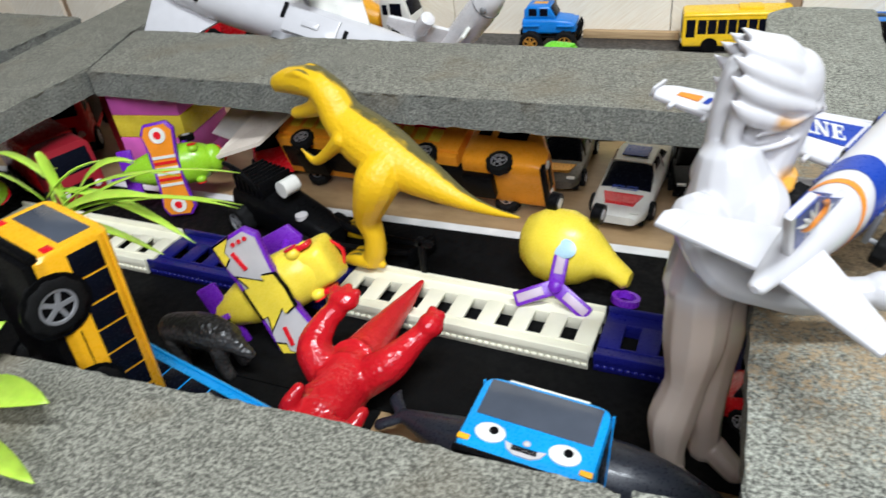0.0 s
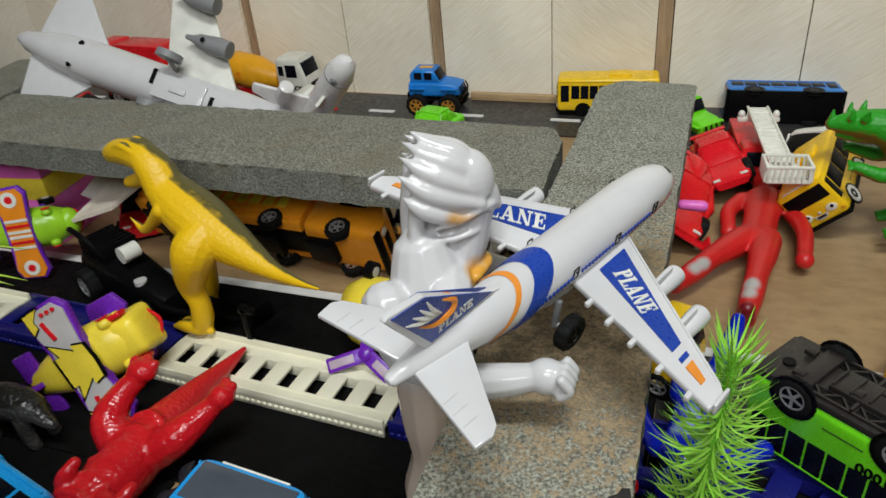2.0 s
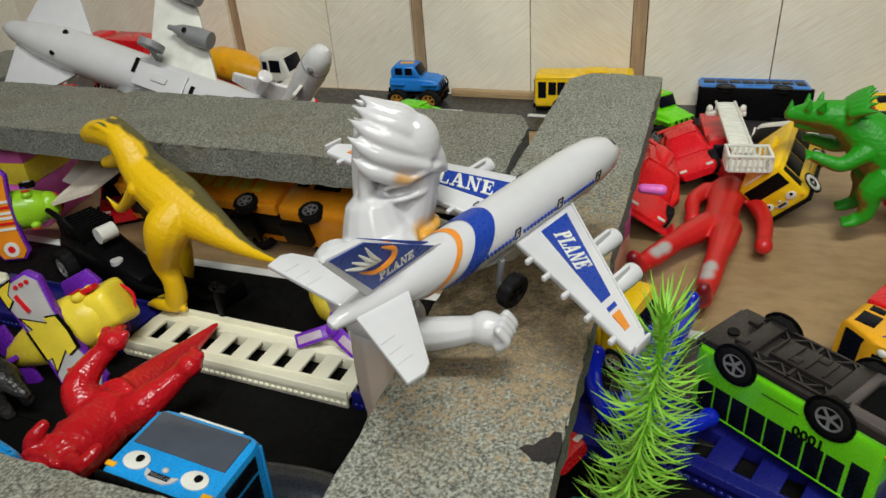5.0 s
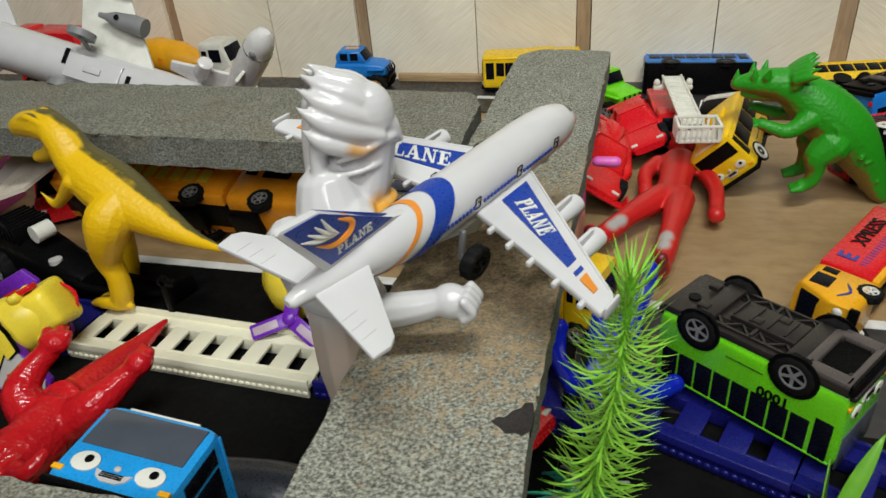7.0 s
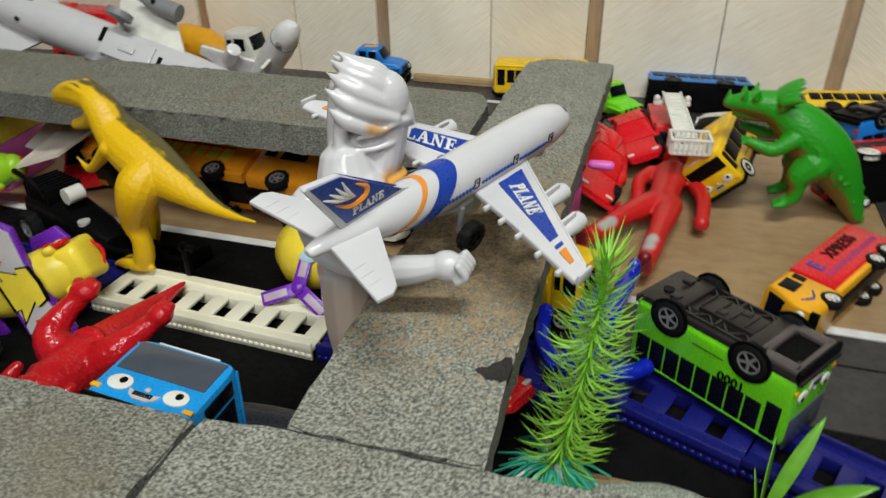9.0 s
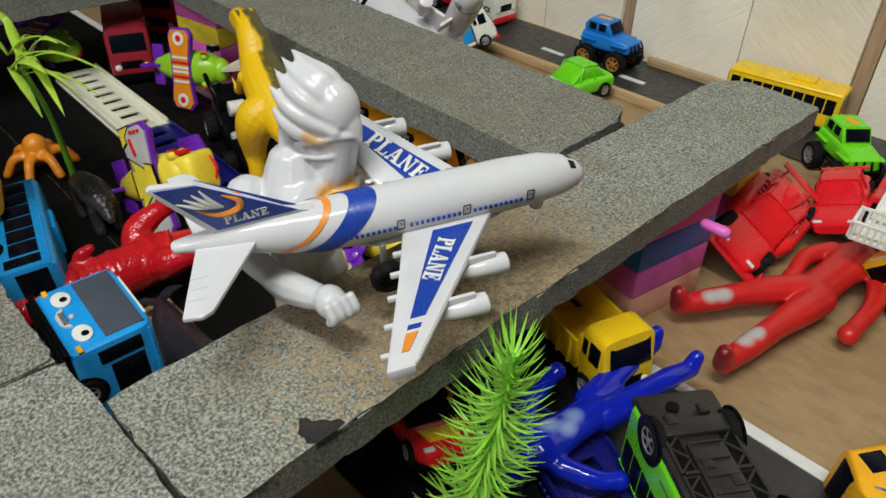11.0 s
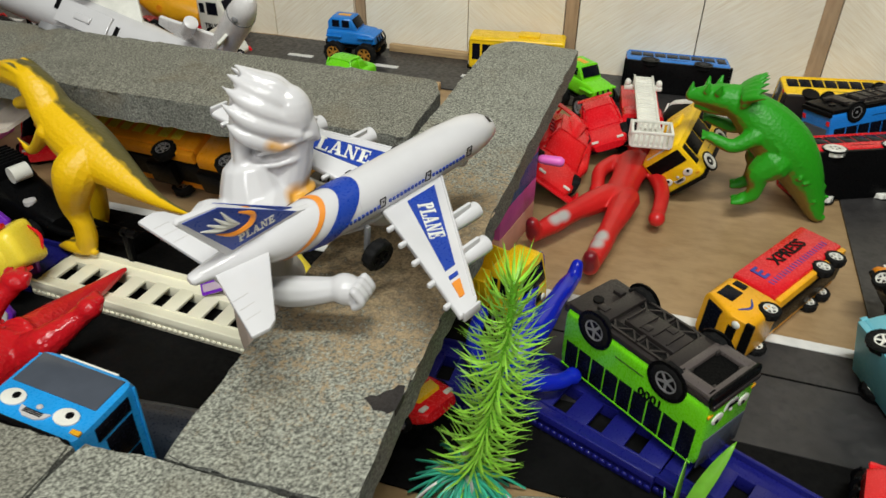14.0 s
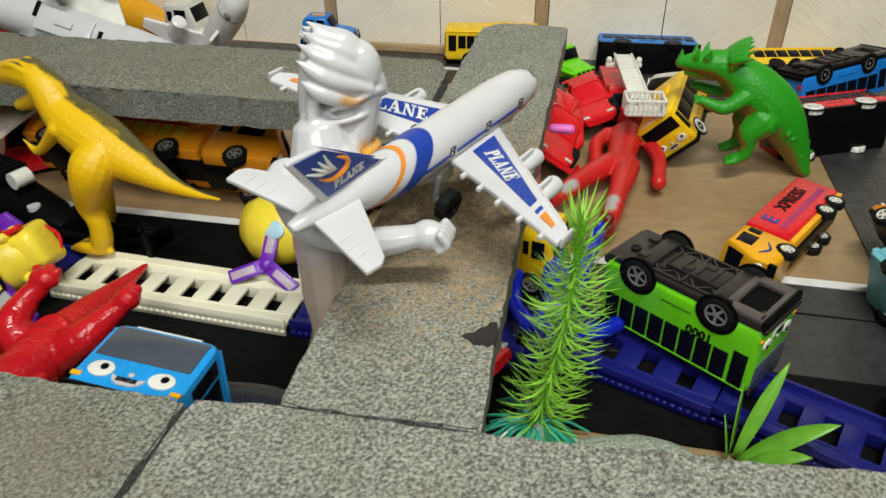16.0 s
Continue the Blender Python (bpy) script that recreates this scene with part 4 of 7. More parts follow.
def green_dino():
    """A horned dinosaur rearing up, the heavy tail curving down to the board."""
    Y = 0.370
    bits = [limb((0.2050, Y, 0.004, 0.0030), (0.2005, Y, 0.0060, 0.0062), (0.1907, Y, 0.0230, 0.0112), (0.1782, Y, 0.0425, 0.0168), (0.1640, Y, 0.0584, 0.0203), (0.1467, Y, 0.0733, 0.0190), (0.1310, Y, 0.0850, 0.0140), (0.1207, Y, 0.0896, 0.0118), n=20),
            limb((0.1236, Y, 0.0898, 0.0118), (0.1109, Y, 0.0905, 0.0102), (0.0992, Y, 0.0905, 0.0074), (0.0905, Y, 0.0895, 0.0044), n=16),
            limb((0.1167, Y, 0.0825, 0.0060), (0.1041, Y, 0.0815, 0.0042), (0.0960, Y, 0.0822, 0.0024)),
            limb((0.0900, Y, 0.0930, 0.0026), (0.0905, Y, 0.1005, 0.0007))]
    for d in (-1, 1):
        z = 0.0 if d < 0 else -0.004
        bits += [limb((0.1581, Y + d * 0.013, 0.0500, 0.0135), (0.1500, Y + d * 0.016, 0.0410, 0.0100), (0.1500, Y + d * 0.017, 0.0320, 0.0066), (0.1485, Y + d * 0.017, 0.0230 + z, 0.0056), (0.1425, Y + d * 0.017, 0.0185 + z, 0.0048)),
                 limb((0.1403, Y + d * 0.014, 0.0690, 0.0076), (0.1274, Y + d * 0.018, 0.0616, 0.0056), (0.1185, Y + d * 0.018, 0.0630, 0.0048), (0.1090, Y + d * 0.017, 0.0660, 0.0040)),
                 limb((0.1010, Y + d * 0.0060, 0.0960, 0.0026), (0.1015, Y + d * 0.0070, 0.1035, 0.0008)),
                 limb((0.1090, Y + d * 0.0080, 0.0965, 0.0030), (0.1105, Y + d * 0.0110, 0.1040, 0.0008))]
        for k in (-1, 0, 1):
            bits.append(limb((0.1425, Y + d * 0.017 + 0.003 * k, 0.0180 + z, 0.0032), (0.1365, Y + d * 0.017 + 0.0045 * k, 0.0165 + z, 0.0020), k=1))
            bits.append(limb((0.1090, Y + d * 0.017, 0.0660, 0.0026), (0.1035, Y + d * 0.017 + 0.0030 * k, 0.0670 + 0.002 * k, 0.0010), k=1))
    bits.append(moved(blob((0, 0, 0), 0.0055, 0.0165, 0.0120), Matrix.Translation((0.1290, Y, 0.0945)) @ Matrix.Rotation(0.5, 4, "Y")))
    for k in range(9):  # frill of spikes round the neck
        a = (k - 4) / 4
        top = 1 - 0.55 * a * a
        bits.append(limb((0.1275, Y + 0.013 * a, 0.0925 + 0.008 * top, 0.0036), (0.1335, Y + 0.018 * a, 0.0950 + 0.011 * top, 0.0026), (0.1405, Y + 0.023 * a, 0.0955 + 0.016 * top, 0.0007)))
    rw = random.Random(3)
    for k in range(110):  # warts over back and flanks
        t = rw.uniform(0.05, 0.92)
        a = rw.uniform(0.1, math.pi * 0.95)
        x = 0.197 - 0.070 * t
        z = 0.012 + 0.075 * t ** 0.85
        r = 0.0090 + 0.0125 * math.sin(math.pi * min(1, t * 0.95))
        nx, nz = 0.75, 0.66
        c, q = math.cos(a), math.sin(a)
        bits.append(blob((x + nx * r * q * 0.85, Y - c * r, z + nz * r * q * 0.85), 0.0009, 0.0009, 0.0009, 6))
    for k in range(16):
        t = k / 15
        bits.append(blob((0.146 + 0.058 * t, Y, 0.0925 - 0.012 * t - 0.058 * t * t), 0.0014, 0.0011, 0.0020, 6))
    ob = solid("toy_dinosaur", join(*bits), GREENSKIN, "green vinyl horned dinosaur rearing up on the plywood", "toy dinosaur")
    return fuse(ob, 0.0011, 1)


green_dino()


def lying_figure(name, material, label, feet, hips, shoulders, head, hands, z, k=1.0):
    (f1, f2), (h1, h2) = feet, hands
    hx, hy = hips
    sx, sy = shoulders
    d = Vector((sx - hx, sy - hy)).normalized()
    w = Vector((-d.y, d.x))
    bits = [limb((hx, hy, z, 0.0135 * k), ((hx + sx) / 2, (hy + sy) / 2, z + 0.001, 0.0125 * k), (sx, sy, z + 0.002, 0.0155 * k), n=14, flat=0.75),
            blob((*head, z + 0.003), 0.012 * k, 0.012 * k, 0.0125 * k), limb((sx, sy, z + 0.002, 0.006 * k), (*head, z + 0.002, 0.006 * k), k=1)]
    for f, s in ((f1, 1), (f2, -1)):
        o = w * (0.007 * k * s)
        kx, ky = (hx + o.x + f[0]) / 2, (hy + o.y + f[1]) / 2
        g = (Vector(f[:2]) - Vector((hx, hy))).normalized()
        bits += [limb((hx + o.x, hy + o.y, z, 0.0105 * k), ((hx + o.x + kx) / 2, (hy + o.y + ky) / 2, z + 0.001, 0.0098 * k), (kx, ky, (z + f[2]) / 2 + 0.002, 0.0078 * k), ((kx + f[0]) / 2, (ky + f[1]) / 2, f[2] + 0.001, 0.0078 * k), (*f, 0.0062 * k)),
                 limb((f[0], f[1], f[2], 0.0068 * k), (f[0] + g.x * 0.003, f[1] + g.y * 0.003, f[2] + 0.010 * k, 0.0052 * k), k=1)]
    for h, s in ((h1, 1), (h2, -1)):
        o = w * (0.016 * k * s)
        ex, ey = (sx + o.x + h[0]) / 2 + o.x * 0.35, (sy + o.y + h[1]) / 2 + o.y * 0.35
        bits += [limb((sx + o.x, sy + o.y, z, 0.0072 * k), (ex, ey, z - 0.001, 0.0062 * k), (h[0], h[1], h[2], 0.0055 * k)), blob(h, 0.0068 * k, 0.0068 * k, 0.0065 * k, 10)]
    ob = solid(name, join(*bits), material, label, "toy figure")
    return fuse(ob, 0.0013 * k, 4)


def suit_mat(name, base, accent, spots, size, rough):
    m, nt, b = node_mat(name)
    tc = nt.nodes.new("ShaderNodeTexCoord").outputs["Object"]
    last = None
    nz = add(nt, "ShaderNodeTexNoise", Scale=60, Detail=3)
    nt.links.new(tc, nz.inputs["Vector"])
    last = ramp(nt, nz.outputs[0], [(0.3, shade(base, 0.9)), (0.7, shade(base, 1.1))]).outputs[0]
    for spot in spots:
        dist = nt.nodes.new("ShaderNodeVectorMath")
        dist.operation = "DISTANCE"
        nt.links.new(tc, dist.inputs[0])
        dist.inputs[1].default_value = spot[:3]
        mask = ramp(nt, dist.outputs["Value"], [(size * 0.85, (1, 1, 1)), (size, (0, 0, 0))])
        mix = nt.nodes.new("ShaderNodeMix")
        mix.data_type = "RGBA"
        nt.links.new(mask.outputs[0], mix.inputs[0])
        nt.links.new(last, mix.inputs["A"])
        mix.inputs["B"].default_value = (*(accent if len(spot) == 3 else (0.16, 0.006, 0.012)), 1)
        last = mix.outputs["Result"]
    nt.links.new(last, b.inputs["Base Color"])
    b.inputs["Roughness"].default_value = rough
    bump(nt, b, nz.outputs[0], 0.1, 0.0005)
    return m


lying_figure("toy_figure", suit_mat("red_suit_vinyl", (0.55, 0.015, 0.014), (0.42, 0.40, 0.38), [(0.014, 0.270, 0.026), (0.019, 0.276, 0.026), (-0.004, 0.2515, 0.027, 1), (0.0445, 0.2235, 0.028, 1), (0.0455, 0.249, 0.026), (0.047, 0.258, 0.026), (-0.001, 0.252, 0.020, 1), (0.044, 0.226, 0.020, 1)], 0.0058, 0.38),
             "red vinyl figure with silver patches lying on the plywood", ((0.001, 0.258, 0.016), (0.045, 0.231, 0.016)), (0.052, 0.325), (0.058, 0.382), (0.060, 0.418), ((0.034, 0.345, 0.011), (0.083, 0.312, 0.013)), 0.018, 0.98)
lying_figure("toy_figure", suit_mat("blue_suit_vinyl", (0.006, 0.016, 0.40), (0.25, 0.35, 0.60), [(0.014, 0.112, 0.036), (0.022, 0.118, 0.036), (0.018, 0.126, 0.036)], 0.0045, 0.15),
             "glossy blue vinyl figure lying across the rail track", ((0.038, 0.202, 0.026), (0.014, 0.203, 0.026)), (0.020, 0.144), (0.017, 0.104), (0.014, 0.080), ((0.052, 0.118, 0.022), (-0.008, 0.146, 0.028)), 0.024, 0.78)

# ---- toy vehicles ----


def pane_rows(n, x0, x1, gap):
    w = (x1 - x0 - gap * (n - 1)) / n
    return [(x0 + i * (w + gap) + w / 2, w) for i in range(n)]


def chassis_detail(parent, L, W, z):
    """The moulded underside of a toy bus: ribs, trusses and a battery well painted as flat black shade."""
    part("underside_plate", box(L * 0.34, W * 0.42, 0.003, (0.0, 0, z - 0.0012), 0.0005), CHASSIS, parent)
    for x in (-0.13, 0.1):
        for s in (-1, 1):
            for k in range(3):
                a = box(L * 0.09, 0.0010, 0.0016, (0, 0, 0))
                part("truss", moved(a, Matrix.Translation((L * (x + 0.07 * (k - 1)), s * W * 0.31, z - 0.0006)) @ Matrix.Rotation(0.8 * (-1) ** k, 4, "Z")), CHASSIS, parent)
            part("rib", box(L * 0.24, 0.0012, 0.0018, (L * x, s * W * 0.40, z - 0.0006)), CHASSIS, parent)
    part("rib", box(0.0014, W * 0.75, 0.002, (-L * 0.02, 0, z - 0.0008)), CHASSIS, parent)
    for x in (-0.27, 0.22):
        part("axle_cover", box(L * 0.10, W * 0.8, 0.0035, (L * x, 0, z - 0.0008), 0.0008), CHASSIS, parent)
    ring = [box(L * 0.22, W * 0.18, 0.0034, (L * 0.375, s * W * 0.39, z - 0.0012), 0.0012) for s in (-1, 1)] + [box(L * 0.05, W * 0.97, 0.0034, (L * (0.375 + s * 0.1), 0, z - 0.0012), 0.0012) for s in (-1, 1)]
    # Rim colour lightened so the flat well reads as a shaded hole.
    part("frame_rim", join(*ring), plastic("lighter_brown_grey_plastic", (0.085, 0.070, 0.066), 0.34), parent, "lightened rim round the painted well")
    part("front_lip", box(L * 0.035, W * 1.01, 0.0065, (L * 0.497, 0, z - 0.0005), 0.0016), BLACK, parent, "glossy black front lip")
    # No hole is cut: flat black stands for the shade inside the well.
    part("well", box(L * 0.175, W * 0.60, 0.0010, (L * 0.375, 0, z - 0.0002)), plastic("well_shade_black", (0.002, 0.002, 0.002), 0.6), parent, "flat black plate painted as the shade in an open well")
    for s in (-1, 1):
        for q in (-1, 1):
            part("well_corner", box(L * 0.035, L * 0.035, 0.0030, (L * (0.375 + q * 0.078), s * W * 0.275, z - 0.0010), 0.0008), CHASSIS, parent)
        for x in (-0.13, 0.1):
            part("truss_pan", box(L * 0.20, W * 0.14, 0.0006, (L * x, s * W * 0.31, z - 0.0002)), BLACK, parent)
    for k in range(4):
        part("rib", box(0.0010, W * 0.36, 0.0022, (-L * 0.16 + L * 0.09 * k, 0, z - 0.0026), 0.0002), CHASSIS, parent)
    for k, (x, y) in enumerate(((-0.36, -0.2), (-0.31, 0.25), (-0.05, 0.1), (0.05, -0.12))):
        part("rib", box(L * 0.06, W * 0.12, 0.0024, (L * x, W * y, z - 0.0022), 0.0003), CHASSIS, parent)
    part("screw_boss", moved(lathe([(-0.0012, 0.003), (0, 0.003)], 14), Matrix.Translation((-L * 0.40, W * 0.12, z))), BLACK, parent)


def bus(m, L, W, H, paint, label, r=None, n=7, roof=None, under=CHASSIS, face=False, number="", rims=None, tyre=None, detail=False, group="", wind=GLASS, skirt=True, lights=AMBER, screen=1.0):
    b = thing("toy_bus", m, label, "toy bus", group)
    r = r or H * 0.2
    z0 = r * 0.75
    body = part("body", loft([(-L / 2, W * 0.47, z0 + 0.002, H * 0.965), (-L / 2 + 0.0018, W * 0.5, z0, H), (L / 2 - 0.003, W * 0.5, z0, H), (L / 2 - 0.0005, W * 0.485, z0 + 0.001, H * 0.975), (L / 2 + 0.0005, W * 0.44, z0 + 0.004, H * 0.93)], 28, 9), paint, b)
    if roof:
        part("roof", loft([(-L * 0.49, W * 0.45, H - 0.001, H + 0.0014), (L * 0.48, W * 0.45, H - 0.001, H + 0.0014)], 20, 6), roof, b, "roof in a second colour")
    part("roof_box", box(L * 0.22, W * 0.5, 0.0035, (-L * 0.12, 0, H + 0.001), 0.0012), roof or paint, b)
    part("chassis", box(L * 0.985, W * 0.96, 0.004, (0, 0, z0 - 0.0005), 0.001), under, b, "dark underside")
    zc, hh = z0 + (H - z0) * (0.70 if number else 0.60), (H - z0) * (0.40 if number else 0.40)
    for s in (-1, 1):
        for x, w in pane_rows(n, -L * 0.46, L * 0.36, 0.0011):
            part("window", box(w, 0.0006, hh, (x, s * W * 0.5, zc), 0.0002), wind, b)
        part("door_window", box(L * 0.085, 0.0006, hh * 1.25, (L * 0.425, s * W * 0.5, zc - hh * 0.1), 0.0002), wind, b)
        part("rail", box(L * 0.97, 0.0008, 0.0012, (0, s * W * 0.5, H * 0.93), 0.0003), paint, b)
        if skirt:
            part("panel_line", box(L * 0.2, 0.0005, 0.0004, (0, s * W * 0.5, z0 + (H - z0) * 0.22)), under, b)
        for k in (-0.27, 0.24):
            wheel(b, (L * k, s * (W * 0.5 - 0.0018), r), r, W * 0.14, rims, tyre=tyre)
            part("wheel_arch", moved(lathe([(-0.0005, r * 1.14), (0.0005, r * 1.14)], 20, "y"), Matrix.Translation((L * k, s * W * 0.499, r))), BLACK, b)
    part("windscreen", box(0.0010, W * 0.86, hh * screen * (1.12 if face else 1.1), (L / 2 + 0.0005, 0, zc + (H * 0.075 if face else 0.001)), 0.0003), SMOKE if face and screen == 1.0 else wind, b)
    part("rear_window", box(0.0008, W * 0.78, hh * 1.05, (-L / 2, 0, zc + H * 0.03), 0.0003), SMOKE, b)
    for s in (-1, 1):
        part("tail_lamp", box(0.0012, W * 0.10, H * 0.10, (-L / 2, s * W * 0.40, z0 + (H - z0) * 0.28), 0.0003), RED, b, "red tail lamp")
    part("bumper", box(0.003, W * 0.96, H * (0.06 if face else 0.11), (L / 2 + 0.0006, 0, z0 + (0.0005 if face else 0.002)), 0.0008), under, b)
    part("rear_bumper", box(0.003, W * 0.96, H * 0.1, (-L / 2 - 0.0003, 0, z0 + 0.002), 0.0008), under, b)
    if face:
        zf = z0 + (H - z0) * 0.28
        for s in (-1, 1):
            eye = part("headlamp", moved(lathe([(0, W * 0.098), (0.0006, W * 0.098), (0.0008, W * 0.085)], 20, "x"), Matrix.Translation((L / 2 + 0.0006, s * W * 0.27, zf)) @ Matrix.Diagonal((1, 1.15, 0.85, 1))), OFFWHITE, b, "round white headlamp disc")
            part("pupil", moved(lathe([(0.0007, W * 0.045), (0.0011, W * 0.04)], 14, "x"), Matrix.Translation((L / 2 + 0.0006, s * W * 0.27 + 0.001, zf + 0.0008)) @ Matrix.Diagonal((1, 0.8, 0.8, 1))), BLACK, eye)
            part("indicator", box(0.0012, W * 0.09, W * 0.045, (L / 2 + 0.0004, s * W * 0.44, zf - H * 0.1), 0.0003), lights, b, "orange indicator")
        grin = [(-W * 0.15, zf - H * 0.035), (-W * 0.08, zf - H * 0.052), (W * 0.08, zf - H * 0.052), (W * 0.15, zf - H * 0.035), (W * 0.12, zf - H * 0.10), (W * 0.06, zf - H * 0.135), (-W * 0.06, zf - H * 0.135), (-W * 0.12, zf - H * 0.10)]
        part("grille", prism(grin, L / 2 + 0.0004, L / 2 + 0.0012, 0, "yz"), PALE_GREY, b, "curved grey radiator grille")
        for k in range(3):
            part("grille_bar", box(0.0005, W * 0.18, 0.0004, (L / 2 + 0.0013, 0, zf - H * (0.06 + 0.017 * k))), BLACK, b)
        part("knob", blob((L / 2 + 0.0008, 0, zf), 0.0008, 0.0014, 0.0012, 8), PALE_GREY, b)
        part("route_board", box(0.0012, W * 0.62, H * 0.06, (L / 2 - 0.001, 0, H * 0.965), 0.0003), OFFWHITE, b, "white route board with dots")
    else:
        for s in (-1, 1):
            part("headlamp", box(0.001, W * 0.16, H * 0.08, (L / 2 + 0.0008, s * W * 0.33, z0 + H * 0.15), 0.0003), OFFWHITE, b)
    if number:
        for s in (-1, 1):
            lettering(number, H * 0.15, BLACK, b, basis((L * 0.17, s * (W * 0.5 + 0.0004), z0 + (H - z0) * 0.43), (-s, 0, 0), (0, s, 0)), name="route_number")
    if detail:
        chassis_detail(b, L, W, z0 - 0.0025)
    return b


def car(m, L, W, H, paint, label, r=None, rims=None, glass=GLASS, stripe=None, spoiler=False, word=""):
    c = thing("toy_car", m, label, "toy car")
    r = r or H * 0.23
    z0 = r * 0.6
    part("body", loft([(-L * 0.5, W * 0.38, z0 + 0.003, H * 0.52), (-L * 0.47, W * 0.47, z0 + 0.001, H * 0.60), (-L * 0.3, W * 0.5, z0, H * 0.63), (0, W * 0.5, z0, H * 0.62), (L * 0.25, W * 0.5, z0, H * 0.56), (L * 0.42, W * 0.46, z0, H * 0.47), (L * 0.5, W * 0.34, z0 + 0.001, H * 0.38)], 24, 4.5), paint, c)
    part("cabin", loft([(-L * 0.36, W * 0.40, H * 0.5, H * 0.62), (-L * 0.22, W * 0.38, H * 0.5, H * 0.95), (-L * 0.05, W * 0.37, H * 0.5, H), (L * 0.06, W * 0.38, H * 0.5, H * 0.95), (L * 0.22, W * 0.43, H * 0.5, H * 0.60)], 20, 4), glass, c, "dark glazed cabin")
    part("roof", loft([(-L * 0.20, W * 0.345, H * 0.90, H * 0.985), (-L * 0.06, W * 0.345, H * 0.94, H * 1.03), (L * 0.05, W * 0.33, H * 0.90, H * 0.99)], 16, 5), paint, c)
    for s in (-1, 1):
        for x in (-0.12, 0.13):
            part("pillar", tube([(L * x - L * 0.02, s * W * 0.445, H * 0.58), (L * (x * 0.6) - L * 0.03, s * W * 0.365, H * 0.96)], [0.0009, 0.0009], 6, 1), paint, c)
        for x in (-0.30, 0.30):
            wheel(c, (L * x, s * (W * 0.5 - 0.0015), r), r, W * 0.17, rims)
        part("headlamp", box(0.003, W * 0.16, 0.0014, (L * 0.455, s * W * 0.30, H * 0.44), 0.0004), OFFWHITE, c)
        part("tail_lamp", box(0.001, W * 0.2, 0.0016, (-L * 0.498, s * W * 0.26, H * 0.46), 0.0003), RED, c)
    part("sill", box(L * 0.9, W * 0.9, 0.003, (0, 0, z0), 0.0006), BLACK, c)
    if stripe:
        part("bonnet_print", prism([(L * 0.28, -W * 0.34), (L * 0.40, -W * 0.24), (L * 0.40, W * 0.24), (L * 0.28, W * 0.34)], H * 0.45, H * 0.555), stripe, c, "printed bonnet patch")
    if spoiler:
        part("spoiler", join(box(L * 0.07, W * 0.9, 0.0012, (-L * 0.45, 0, H * 0.78), 0.0004), box(0.002, 0.0015, H * 0.2, (-L * 0.44, W * 0.3, H * 0.68)), box(0.002, 0.0015, H * 0.2, (-L * 0.44, -W * 0.3, H * 0.68))), paint, c)
    if word:
        lettering(word, H * 0.16, BLACK, c, basis((L * 0.24, 0, H * 0.60), (0, 1, 0), (0.2, 0, 1)))
    return c


